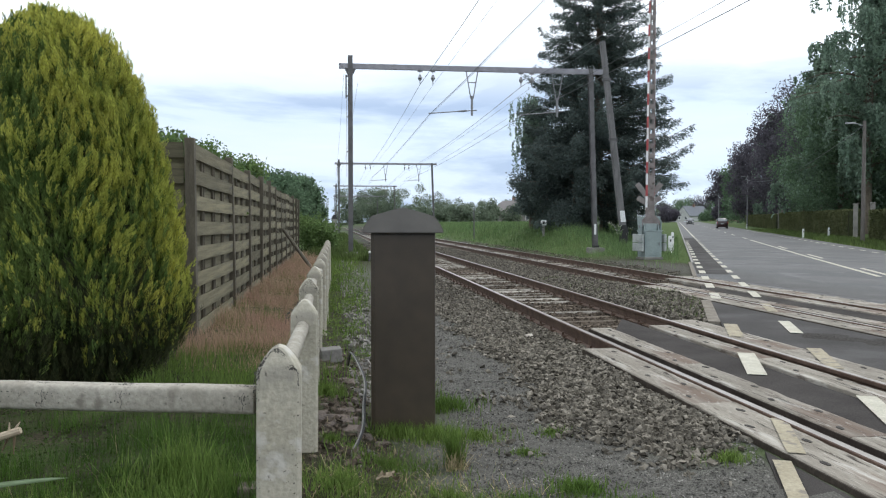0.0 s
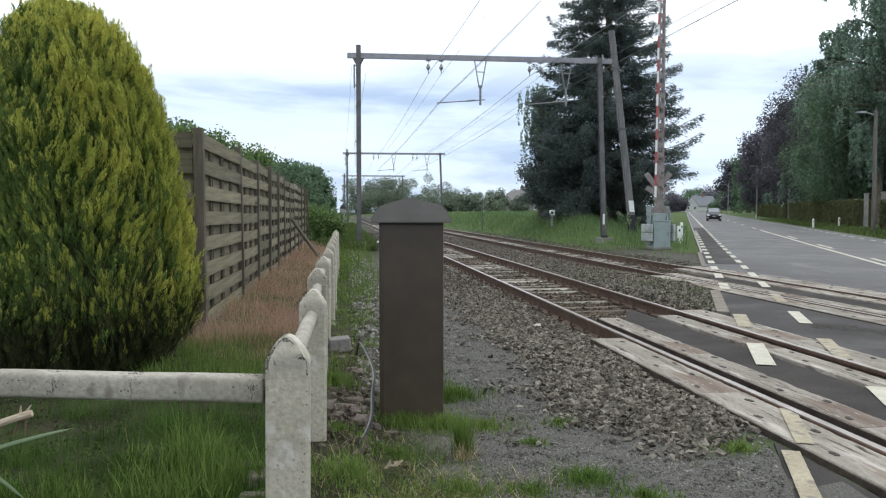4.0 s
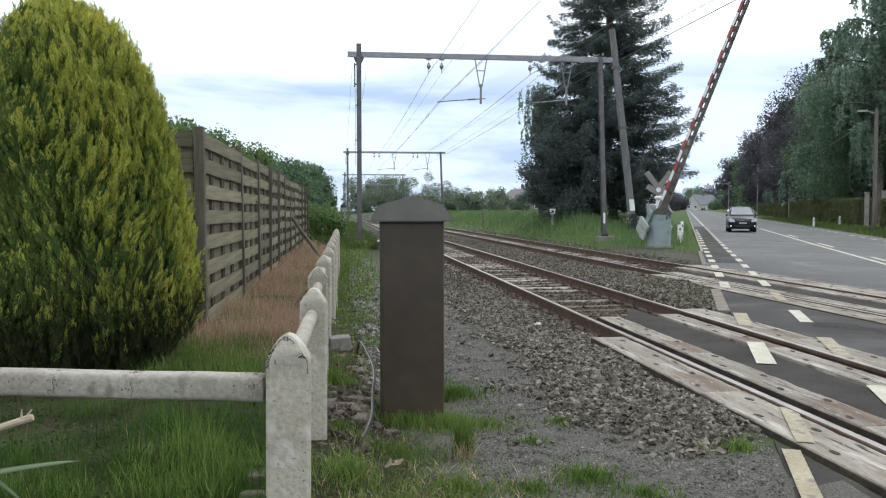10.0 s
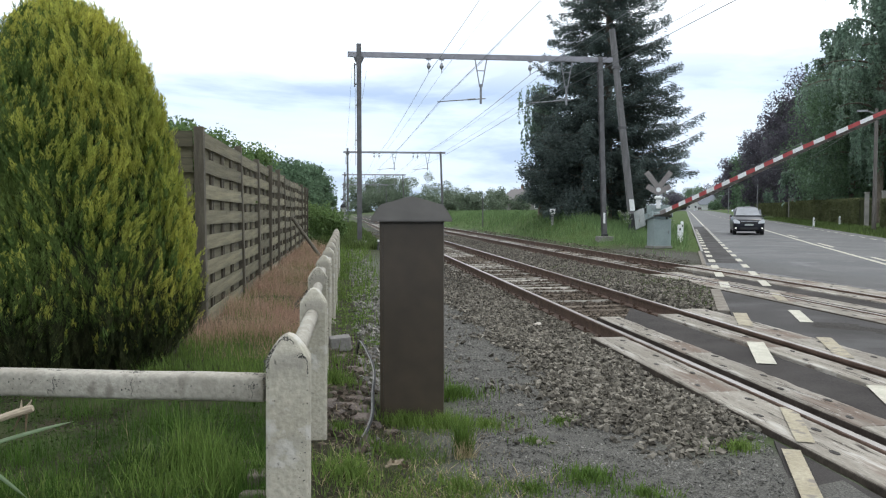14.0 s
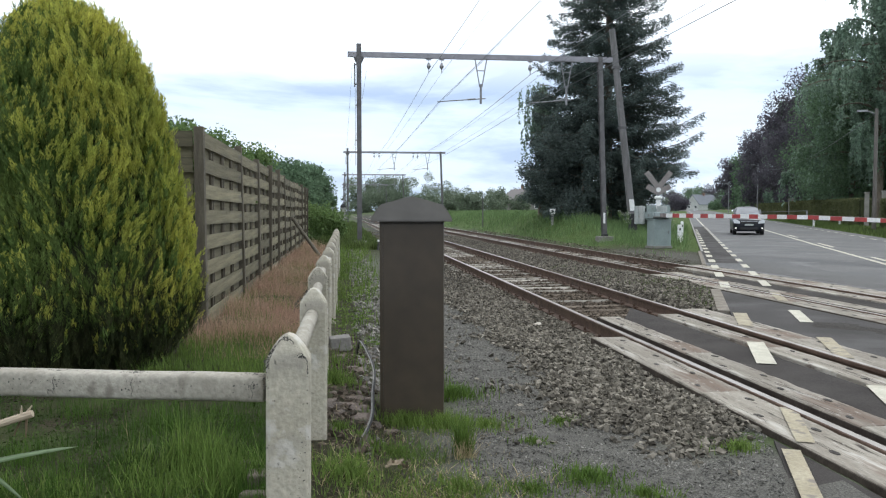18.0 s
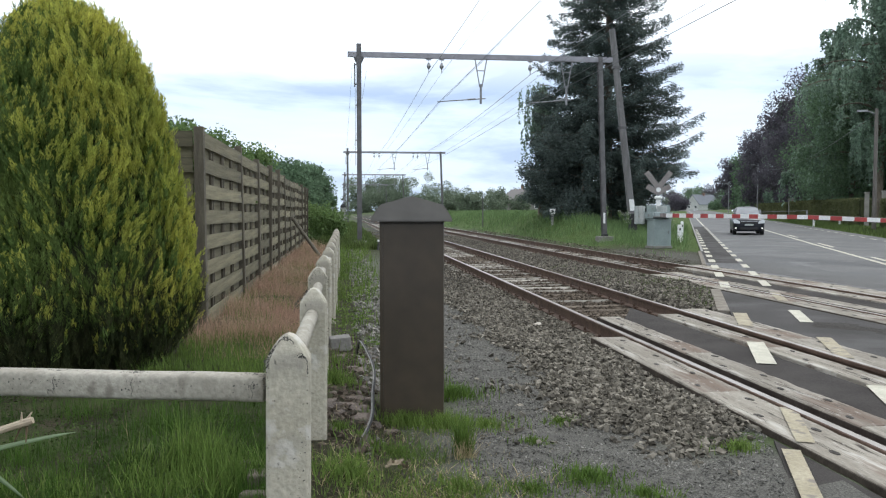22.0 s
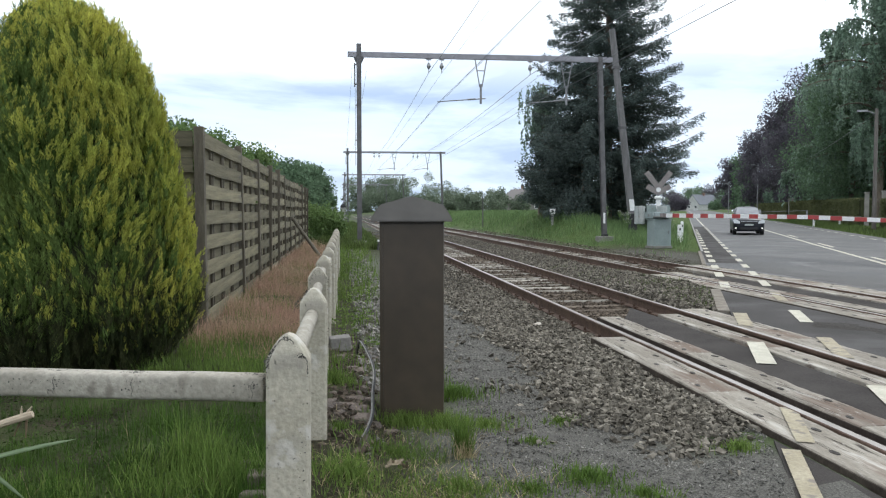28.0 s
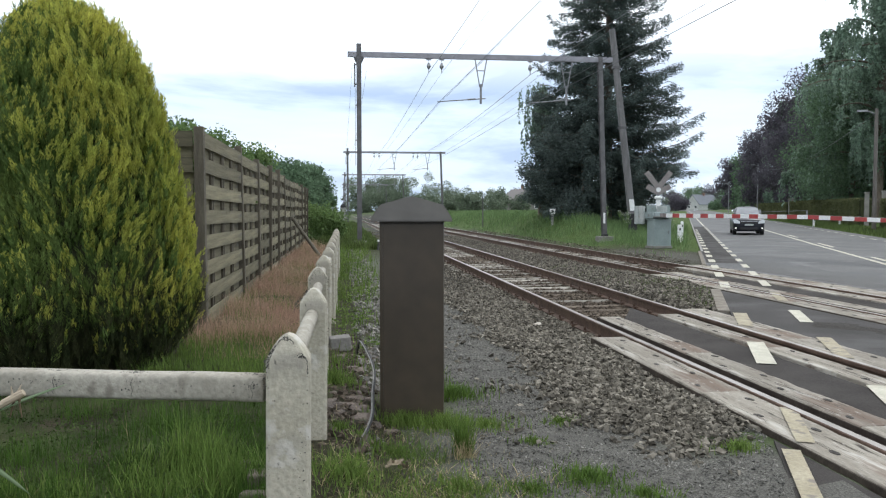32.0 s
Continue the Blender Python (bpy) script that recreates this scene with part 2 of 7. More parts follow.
M["leaf"] = mat("green_leaves", (0.115, 0.175, 0.105), (0.17, 0.245, 0.15), 0.35, 0.7, 0.0, fine=5, rnd=0.35, island=True, trans=0.55)
M["birch_leaf"] = mat("pale_birch_leaves", (0.18, 0.25, 0.19), (0.25, 0.325, 0.25), 0.3, 0.7, 0.0, fine=5, rnd=0.35, island=True, trans=0.6)
# Far leaf colour paled and greyed to stand in for distance haze.
M["woods"] = mat("hazed_far_leaves", (0.165, 0.205, 0.145), (0.215, 0.255, 0.185), 0.05, 0.8, 0.0, fine=1, rnd=0.3, island=True, trans=0.5)
M["leaf_light"] = mat("light_green_leaves", (0.11, 0.17, 0.06), (0.17, 0.24, 0.085), 0.5, 0.7, 0.0, fine=5, rnd=0.35, island=True, trans=0.35)
M["leaf_purple"] = mat("copper_leaves", (0.10, 0.092, 0.112), (0.14, 0.13, 0.15), 0.4, 0.7, 0.0, fine=5, rnd=0.3, island=True, trans=0.4)
# Needle green lifted towards grey, haze put into the colour.
M["needle"] = mat("hazed_spruce_needles", (0.095, 0.122, 0.115), (0.14, 0.17, 0.155), 0.5, 0.8, 0.0, fine=8, rnd=0.35, island=True, trans=0.5)
M["bark"] = mat("bark", (0.10, 0.08, 0.06), (0.17, 0.14, 0.11), 6, 0.95, 0.6, fine=40, stretch=(1, 1, 0.3))
M["cab_paint"] = mat("pale_green_grey_paint", (0.23, 0.28, 0.275), (0.285, 0.335, 0.325), 2, 0.5, 0.1, fine=60, spots=((0.22, 0.22, 0.19), 0.66, 5))
M["white_paint"] = mat("white_paint", (0.72, 0.72, 0.71), (0.82, 0.82, 0.81), 4, 0.5, 0.05, fine=60)
M["red_paint"] = mat("red_paint", (0.34, 0.04, 0.04), (0.42, 0.06, 0.055), 4, 0.45, 0.05, fine=60)
M["sign_back"] = mat("weathered_sign_back", (0.22, 0.20, 0.19), (0.28, 0.255, 0.24), 4, 0.6, 0.1, 0.2)
M["wood_pole"] = mat("grey_wooden_pole", (0.11, 0.098, 0.088), (0.175, 0.157, 0.143), 4, 0.9, 0.3, fine=40, stretch=(3, 3, 0.3))
M["conc"] = mat("grey_concrete", (0.26, 0.25, 0.235), (0.36, 0.345, 0.325), 4, 0.9, 0.4, fine=50, spots=((0.16, 0.155, 0.14), 0.62, 5))
M["black"] = mat("black_rubber", (0.016, 0.016, 0.017), (0.028, 0.028, 0.028), 6, 0.7, 0.05)
M["car_paint"] = mat("black_car_paint", (0.009, 0.010, 0.015), (0.013, 0.014, 0.020), 2, 0.35, 0.0, 0.0, coat=0.12, spec=0.25)
M["car_red"] = mat("dark_red_car_paint", (0.030, 0.012, 0.014), (0.038, 0.016, 0.018), 2, 0.3, 0.0, 0.0, coat=0.6)
M["chrome"] = mat("chrome", (0.6, 0.6, 0.6), (0.7, 0.7, 0.7), 3, 0.15, 0.0, 1.0)
M["brick_wall"] = mat("brick_wall", (0.21, 0.13, 0.105), (0.28, 0.18, 0.145), 8, 0.9, 0.2)
M["render"] = mat("pale_house_render", (0.42, 0.42, 0.41), (0.52, 0.52, 0.50), 0.6, 0.85, 0.1, fine=8)
M["kerb"] = mat("worn_brown_grey_kerb", (0.18, 0.158, 0.13), (0.255, 0.228, 0.193), 4, 0.95, 0.3, fine=40, spec=0.1)
M["pillar"] = mat("aged_render", (0.17, 0.158, 0.145), (0.25, 0.235, 0.215), 2, 0.9, 0.3, fine=30)
M["roof_tile"] = mat("roof_tile", (0.155, 0.14, 0.135), (0.20, 0.18, 0.172), 6, 0.85, 0.3)
M["slate"] = mat("grey_roof", (0.13, 0.14, 0.16), (0.19, 0.20, 0.22), 6, 0.8, 0.2)
M["hedge"] = mat("hedge_leaves", (0.09, 0.102, 0.045), (0.14, 0.148, 0.068), 0.8, 0.8, 0.0, fine=8, rnd=0.3, island=True, trans=0.2)


def plain(name, colour, rough=0.3, glow=0.0, glass=False):
    m = bpy.data.materials.new(name)
    m.use_nodes = True
    b = m.node_tree.nodes["Principled BSDF"]
    b.inputs["Base Color"].default_value, b.inputs["Roughness"].default_value = (*colour, 1), rough
    if glow:
        b.inputs["Emission Color"].default_value, b.inputs["Emission Strength"].default_value = (1.0, 0.97, 0.9, 1), glow
    if glass:
        b.inputs["Transmission Weight"].default_value = 0.0
        b.inputs["Coat Weight"].default_value = 1.0
    return m


M["window"] = plain("dark_window_glass", (0.03, 0.035, 0.04), 0.05, glass=True)
# Grey base colour imitates the sky reflected in the car glass.
M["screen"] = mat("sky_tinted_screen", (0.20, 0.21, 0.22), (0.30, 0.31, 0.325), 1.2, 0.12, 0.0, coat=0.8)
M["lamp_glow"] = plain("lit_headlamp", (0.7, 0.68, 0.64), 0.2, 0.5)
M["lamp_glass"] = plain("clear_lamp_glass", (0.72, 0.74, 0.76), 0.2, glass=True)


# ---- mesh helpers ----
def part(name, bm, material, parent, label=""):
    """Links a bmesh as one mesh object under a thing or a part."""
    me = bpy.data.meshes.new(name)
    bm.to_mesh(me)
    bm.free()
    me.materials.append(material)
    ob = new(name, me)
    ob.parent = parent
    if label:
        tagged(ob, label)
    return ob


def thing(name, m, label, category, group="", kind=""):
    ob = new(name)
    ob.matrix_world = m
    ob.empty_display_size = 0.2
    return tagged(ob, label, category, group, kind)


def smooth(ob):
    for p in ob.data.polygons:
        p.use_smooth = True
    return ob


def box(bm, size, at=(0, 0, 0), m=None, bevel=0.0):
    """A box whose base centre is at `at`."""
    made = bmesh.ops.create_cube(bm, size=1.0)["verts"]
    t = Matrix.Translation(Vector(at) + Vector((0, 0, size[2] / 2))) @ Matrix.Diagonal((*size, 1))
    bmesh.ops.transform(bm, verts=made, matrix=(m @ t) if m is not None else t)
    if bevel:
        edges = list({e for v in made for e in v.link_edges})
        bmesh.ops.bevel(bm, geom=edges, offset=bevel, segments=2, affect="EDGES", profile=0.6)
    return bm


def rod(bm, p0, p1, r0, r1=None, n=10, caps=True):
    """A tapered rod from p0 to p1."""
    p0, p1 = Vector(p0), Vector(p1)
    r1 = r0 if r1 is None else r1
    d = p1 - p0
    m = Matrix.Translation((p0 + p1) / 2) @ d.to_track_quat("Z", "Y").to_matrix().to_4x4()
    bmesh.ops.create_cone(bm, cap_ends=caps, segments=n, radius1=r0, radius2=r1, depth=d.length, matrix=m)
    return bm


def loft(bm, rings, close=True, caps=True):
    """Skins rings of equal length."""
    vs = [[bm.verts.new(p) for p in ring] for ring in rings]
    n = len(vs[0])
    for a, b in zip(vs, vs[1:]):
        for i in range(n if close else n - 1):
            j = (i + 1) % n
            bm.faces.new((a[i], a[j], b[j], b[i]))
    if caps and close:
        bm.faces.new(vs[0][::-1])
        bm.faces.new(vs[-1])
    bmesh.ops.recalc_face_normals(bm, faces=bm.faces[:])
    return bm


def raw(name, verts, faces, materials, parent=None, mats=None, flat=False):
    """A mesh object straight from arrays; faces all of one length."""
    verts, faces = np.asarray(verts, np.float32), np.asarray(faces, np.int32)
    me = bpy.data.meshes.new(name)
    k = faces.shape[1]
    me.vertices.add(len(verts))
    me.vertices.foreach_set("co", verts.ravel())
    me.loops.add(faces.size)
    me.loops.foreach_set("vertex_index", faces.ravel())
    me.polygons.add(len(faces))
    me.polygons.foreach_set("loop_start", np.arange(0, faces.size, k, dtype=np.int32))
    me.polygons.foreach_set("loop_total", np.full(len(faces), k, np.int32))
    for m in materials:
        me.materials.append(m)
    if mats is not None:
        me.polygons.foreach_set("material_index", np.asarray(mats, np.int32))
    if flat:
        me.polygons.foreach_set("use_smooth", np.zeros(len(faces), bool))
    me.update(calc_edges=True)
    ob = new(name, me)
    ob.parent = parent
    return ob


def scatter(base_v, base_f, places, frames):
    """Copies of a small shape: base (n,3), faces (m,k), places (c,3), frames (c,3,3) whose columns are the axes."""
    base_v, base_f = np.asarray(base_v, float), np.asarray(base_f, int)
    v = np.einsum("cij,nj->cni", frames, base_v) + places[:, None, :]
    f = base_f[None] + (np.arange(len(places)) * len(base_v))[:, None, None]
    return v.reshape(-1, 3), f.reshape(-1, base_f.shape[1])


def turns(rng, n, tilt=0.3):
    """Random upright frames: a spin about z and a tilt."""
    a, b, c = rng.uniform(0, 2 * np.pi, n), rng.normal(0, tilt, n), rng.normal(0, tilt, n)
    ca, sa, cb, sb, cc, sc = np.cos(a), np.sin(a), np.cos(b), np.sin(b), np.cos(c), np.sin(c)
    o, i = np.zeros(n), np.ones(n)
    rz = np.array([[ca, -sa, o], [sa, ca, o], [o, o, i]]).transpose(2, 0, 1)
    rx = np.array([[i, o, o], [o, cb, -sb], [o, sb, cb]]).transpose(2, 0, 1)
    ry = np.array([[cc, o, sc], [o, i, o], [-sc, o, cc]]).transpose(2, 0, 1)
    return rx @ ry @ rz


# ---- ground ----
def lines(lo, hi, fine_lo, fine_hi, fine, grow=1.22):
    v = list(np.arange(fine_lo, fine_hi + fine / 2, fine))
    d = fine
    while v[-1] < hi:
        d *= grow
        v.append(v[-1] + d)
    d = fine
    while v[0] > lo:
        d *= grow
        v.insert(0, v[0] - d)
    return np.array(v)


def fbm(x, y, f, seed=0.0):
    """Cheap smooth noise about 0 for arrays."""
    out = np.zeros_like(x)
    amp = 1.0
    for k in range(4):
        out += amp * np.sin(x * f * 1.7 + 3.1 * k + seed + 1.3 * np.sin(y * f + k)) * np.sin(y * f * 1.9 + 1.7 * k + 1.1 * np.sin(x * f * 1.3 + seed))
        f *= 2.1
        amp *= 0.55
    return out


def surface_z(x, y):
    """The ground with its small bumps."""
    near = 1 - step(np.hypot(x, y), 25, 60)
    r, q = rd_of(x, y)
    a, s = tk_of(x, y)
    off = 1 - step(r, 0.1, 0.3) * (1 - step(a, 1.2, 1.8) * (1 - step(a, 9.2, 9.8)))
    return ground_z(x, y) + near * off * 0.018 * fbm(x, y, 1.1)


def ground_mat():
    m = bpy.data.materials.new("ground_cover")
    m.use_nodes = True
    n, l = m.node_tree.nodes, m.node_tree.links
    b = n["Principled BSDF"]
    b.inputs["Roughness"].default_value = 0.95
    b.inputs["Specular IOR Level"].default_value = 0.2
    tc = n.new("ShaderNodeTexCoord")

    def noise_at(s, d=6.0):
        t = n.new("ShaderNodeTexNoise")
        t.inputs["Scale"].default_value, t.inputs["Detail"].default_value = s, d
        l.new(tc.outputs["Object"], t.inputs["Vector"])
        return t.outputs["Fac"]

    def mix(fac, a, c):
        x = n.new("ShaderNodeMixRGB")
        for k, v in (("Fac", fac), ("Color1", a), ("Color2", c)):
            if isinstance(v, tuple):
                x.inputs[k].default_value = (*v, 1)
            else:
                l.new(v, x.inputs[k])
        return x.outputs["Color"]

    def rng(v, lo, hi):
        x = n.new("ShaderNodeMapRange")
        x.inputs["From Min"].default_value, x.inputs["From Max"].default_value = lo, hi
        l.new(v, x.inputs["Value"])
        return x.outputs["Result"]

    def attr(name):
        x = n.new("ShaderNodeAttribute")
        x.attribute_name = name
        return x.outputs["Fac"]

    big, mid, fine, grit = noise_at(0.5), noise_at(4.0), noise_at(45.0, 3.0), noise_at(95.0, 3.0)
    grass = mix(rng(mid, 0.35, 0.65), (0.045, 0.075, 0.018), (0.085, 0.125, 0.03))
    grass = mix(rng(big, 0.45, 0.7), grass, (0.07, 0.105, 0.028))
    gravel = mix(rng(grit, 0.38, 0.62), (0.068, 0.064, 0.055), (0.165, 0.157, 0.139))
    gravel = mix(rng(mid, 0.45, 0.8), gravel, (0.10, 0.095, 0.084))
    soil = mix(rng(fine, 0.4, 0.6), (0.030, 0.025, 0.014), (0.064, 0.053, 0.033))
    # Stone bed coloured dark so gaps between ballast stones look shaded.
    stone = mix(rng(fine, 0.4, 0.6), (0.03, 0.027, 0.024), (0.075, 0.067, 0.059))
    soil = mix(rng(mid, 0.4, 0.6), soil, (0.026, 0.024, 0.012))
    col = mix(attr("soil"), grass, soil)
    col = mix(attr("gravel"), col, gravel)
    col = mix(attr("stone"), col, stone)
    l.new(col, b.inputs["Base Color"])
    bp = n.new("ShaderNodeBump")
    bp.inputs["Strength"].default_value, bp.inputs["Distance"].default_value = 0.7, 0.02
    add = n.new("ShaderNodeMath")
    l.new(fine, add.inputs[0])
    l.new(grit, add.inputs[1])
    l.new(add.outputs["Value"], bp.inputs["Height"])
    l.new(bp.outputs["Normal"], b.inputs["Normal"])
    return m


def cover(x, y):
    """Shares of soil, gravel and ballast at a place."""
    a, s = tk_of(x, y)
    r, q = rd_of(x, y)
    wob = 0.22 * fbm(x, y, 1.1)
    gravel = step(a + wob, 0.35, 0.75) * (1 - step(a + wob * 0.4, 1.8, 2.2) * step(s, 4.2, 4.9)) * (1 - step(a, 2.5, 2.7)) * (1 - step(s, 18, 30))
    soil = step(a + wob, -0.35, 0.0) * (1 - gravel) * (1 - step(a, 1.9, 2.3)) * (1 - step(s, 25, 60))
    soil = np.maximum(soil * 0.8, 0.9 * step(a, 9.2, 9.6) * (1 - step(a + wob, 11.2, 12.3)) * (1 - step(s, 28, 33)))
    gravel = np.maximum(gravel, 0.6 * step(a, 9.2, 9.6) * (1 - step(a + wob, 10.8, 12.0)) * (1 - step(s, 27, 31)))
    soil = np.maximum(soil, 0.75 * step(-a, 0.3, 0.6) * (1 - step(-a, 2.4, 2.8)) * step(s, 7.5, 8.5) * (1 - step(s, 30, 38)))
    # A disc of dark soil colour centred under the cypress.
    soil = np.maximum(soil, 1 - step(np.hypot(x + 3.08, y - 6.95), 1.25, 1.75))
    soil = np.maximum(soil, np.clip(0.72 + 0.5 * fbm(x, y, 2.2, 5.0), 0.3, 1.0) * step(-a, 0.2, 0.45) * (1 - step(s, 8.0, 9.5)))
    soil = np.maximum(soil, np.clip(0.92 + 0.3 * fbm(x, y, 2.6, 7.0), 0.55, 1.0) * step(a, -0.65, -0.35) * (1 - step(a, 0.25, 0.5)) * (1 - step(s, 20, 30)) * (1 - gravel))
    stone = step(s + 0.5 * wob, 4.6, 5.1) * step(a + 0.5 * wob, 1.55, 1.95) * (1 - step(a + 0.4 * wob, 9.0, 9.7))
    return soil, gravel, stone


def build_ground():
    xs, ys = lines(-1500, 1800, -5, 13, 0.16), lines(-60, 3000, 1.5, 20, 0.16)
    X, Y = np.meshgrid(xs, ys)
    Z = surface_z(X, Y)
    nx, ny = len(xs), len(ys)
    idx = np.arange(nx * ny).reshape(ny, nx)
    f = np.stack([idx[:-1, :-1], idx[:-1, 1:], idx[1:, 1:], idx[1:, :-1]], -1).reshape(-1, 4)
    ob = raw("ground", np.stack([X, Y, Z], -1).reshape(-1, 3), f, [ground_mat()])
    for name, v in zip(("soil", "gravel", "stone"), cover(X, Y)):
        at = ob.data.attributes.new(name, "FLOAT", "POINT")
        at.data.foreach_set("value", np.ascontiguousarray(v, np.float32).ravel())
    smooth(ob)
    return tagged(ob, "grassy ground with soil, fine gravel and stone bed", "ground", kind="structure")


build_ground()


# ---- road ----
def clip_poly(poly, fn):
    """Keeps the part of a polygon where fn(point) >= 0."""
    out = []
    for p, q in zip(poly, poly[1:] + poly[:1]):
        fp, fq = fn(p), fn(q)
        if fp >= 0:
            out.append(p)
        if (fp >= 0) != (fq >= 0):
            out.append(p.lerp(q, fp / (fp - fq)))
    return out


def strip_poly(a0, a1, r0, r1, s0, s1):
    poly = [tk(a0, s0), tk(a1, s0), tk(a1, s1), tk(a0, s1)]
    poly = clip_poly(poly, lambda p: rd_of(p.x, p.y)[0] - r0)
    return clip_poly(poly, lambda p: r1 - rd_of(p.x, p.y)[0])


def slab(bm, poly, z, thick=0.05):
    lo, hi = [bm.verts.new((p.x, p.y, z - thick)) for p in poly], [bm.verts.new((p.x, p.y, z)) for p in poly]
    n = len(poly)
    bm.faces.new(hi)
    for i in range(n):
        bm.faces.new((lo[i], lo[(i + 1) % n], hi[(i + 1) % n], hi[i]))
    bmesh.ops.recalc_face_normals(bm, faces=bm.faces[:])
    return bm


TRACKS = (3.80, 7.70)
HALF = 0.7525
LEFT, RIGHT = 0.53, 9.25


def build_road():
    road = thing("road", pose(0, 0, 0), "two-lane grey asphalt road over the level crossing", "road", kind="structure")
    bm = bmesh.new()
    crown = lambda s: min(1.0, max(0.0, (s - 22.6) / 7.0))
    cross = [(r, z) for r, z in ((LEFT, -0.05), (LEFT, 0.0), (2.5, 0.012), (4.9, 0.02), (7.4, 0.012), (RIGHT, 0.0), (RIGHT, -0.05))]
    rings = []
    for s in (22.55, 25, 27.5, 29.6, 32, 40, 55, 75, 100, 150, 220, 320, 350, 380, 410, 440, 470, 500, 540):
        swing = 0.0012 * max(0.0, s - 320) ** 2
        ring = [rd(r - swing, s, z * crown(s) + road_z(s) if z > 0 else z + road_z(s)) for r, z in cross]
        if s > 320:
            for p, (r, z) in zip(ring, cross):
                p.z = gz(p.x, p.y) + 0.07 + z
        rings.append(ring)
    loft(bm, rings, close=False)
    far = clip_poly(strip_poly(9.16, 60, LEFT, RIGHT, -30, 80), lambda p: 22.6 - rd_of(p.x, p.y)[1])
    slab(bm, far, 0.0)
    part("carriageway", bm, M["asphalt"], road)
    for name, a0, a1 in (("apron", -30, 2.62), ("infill", 3.49, 4.08), ("infill", 5.01, 6.50), ("infill", 7.42, 7.96)):
        bm = bmesh.new()
        slab(bm, strip_poly(a0, a1, -0.72 if name == "infill" and a0 < 4 else 0.605 if a0 == 5.01 else LEFT, 40, -25, 60), -0.004 if name == "infill" else -0.012)
        part(name, bm, M["asphalt_mid" if a0 == 5.01 else "asphalt_dark"], road, "dark asphalt between the rails" if name == "infill" else "dark asphalt at the crossing")

    def mark(name, r0, r1, s, e, m, skew=0.0, label="", lift=0.006):
        bm = bmesh.new()
        n = max(1, int((e - s) / 12))
        z = lambda r, q: road_z(q) + lift + crown(q) * (0.02 - abs(r - 4.9) / 4.4 * 0.02)
        rings = [[rd(r0, q, z(r0, q)), rd(r1, q, z(r1, q))] for q in np.linspace(s, e, n + 1)]
        loft(bm, rings, close=False)
        return part(name, bm, m, road, label)

    for i in range(-2, 21):
        s = 5.22 + 2.53 * i
        if i == 3:
            continue
        if i == -1:
            mark("dash", 0.545, 0.645, 3.3, 4.98, M["paint_old"], label="worn cream paint line at the road edge")
            continue
        if i == 0:
            mark("dash", 0.645, 0.75, 5.16, 6.05, M["paint_old"], label="worn cream paint dash on the deck panel")
            continue
        worn = i == 2
        mark("dash", 0.63, 0.80, s, s + 1.27, M["paint_old"] if worn else M["paint"], label="worn cream paint dash" if worn else "")
    for i in range(-1, 24):
        s = 5.75 + 2.53 * i
        worn = i in (1, 3)
        mark("dash", 1.37, 1.52, s, s + 1.27, M["paint_old"] if worn else M["paint"], label="worn cream paint dash" if worn else "")
    mark("bicycle_lane", 0.56, 1.38, 22.6, 32.0, M["asphalt_mid"], label="darker asphalt bicycle lane", lift=0.003)
    mark("bicycle_lane", 0.56, 1.38, 32.0, 66.0, M["asphalt_mid"], label="darker asphalt bicycle lane", lift=0.003)
    # darker worn surfacing beside the rails
    bm = bmesh.new()
    rows = [[] for k in range(5)]
    for i in range(121):
        r = 1.39 + 7.84 * i / 120
        s0 = (9.18 - 0.9192 * r) / 0.3934 + 0.05
        e = 3.0 + 3.2 * math.exp(-(r - 2.0) ** 2 / 2.5) + 0.8 * math.sin(r * 1.9) + 0.35 * math.sin(r * 5.1) + 0.3 * math.sin(r * 11.3 + 1) + 0.2 * math.sin(r * 23.0)
        for k in range(5):
            q = s0 + e * k / 4
            rows[k].append(rd(r, q, 0.0035 + crown(q) * (0.02 - abs(r - 4.9) / 4.4 * 0.02)))
    loft(bm, rows, close=False)
    patch = part("asphalt_patch", bm, M["asphalt_worn"], road, "darker asphalt surfacing beside the rails")
    fade = patch.data.attributes.new("fade", "FLOAT", "POINT")
    fade.data.foreach_set("value", np.repeat(np.array((0.0, 0.0, 0.25, 0.65, 1.0), np.float32), 121))
    mark("edge_line", 1.36, 1.50, 67, 320, M["paint"])
    mark("edge_strip", 0.535, 0.61, 29.0, 320, M["conc"], label="pale concrete edge strip")
    mark("centre_line", 4.86, 5.0, 22.7, 60, M["paint"])
    for i in range(3):
        mark("centre_dash", 5.2, 5.34, 22.9 + 10.2 * i, 26.5 + 10.2 * i, M["paint"])
    for i in range(14):
        mark("centre_dash", 4.90, 5.04, 63 + 12.5 * i, 67 + 12.5 * i, M["paint"])
    for i in range(34):
        s = 24 + 2.5 * i
        mark("dash", 8.35, 8.47, s, s + 1.25, M["paint"])
    bm = bmesh.new()
    rings = [[rd(0.43, q, -0.05), rd(0.43, q, 0.02 + road_z(q)), rd(LEFT - 0.002, q, 0.02 + road_z(q)), rd(LEFT - 0.002, q, -0.05)] for q in np.linspace(21.6, 29.0, 6)]
    loft(bm, rings)
    part("kerb", bm, M["kerb"], road, "grey concrete kerb")
    bm = bmesh.new()
    rings = [[rd(0.44, q, -0.2), rd(0.44, q, 0.015), rd(0.60, q, 0.015), rd(0.60, q, -0.2)] for q in (11.7, 13.0, 14.9)]
    loft(bm, rings)
    part("kerb", bm, M["kerb"], road, "grey concrete kerb between the tracks")
    return road


build_road()


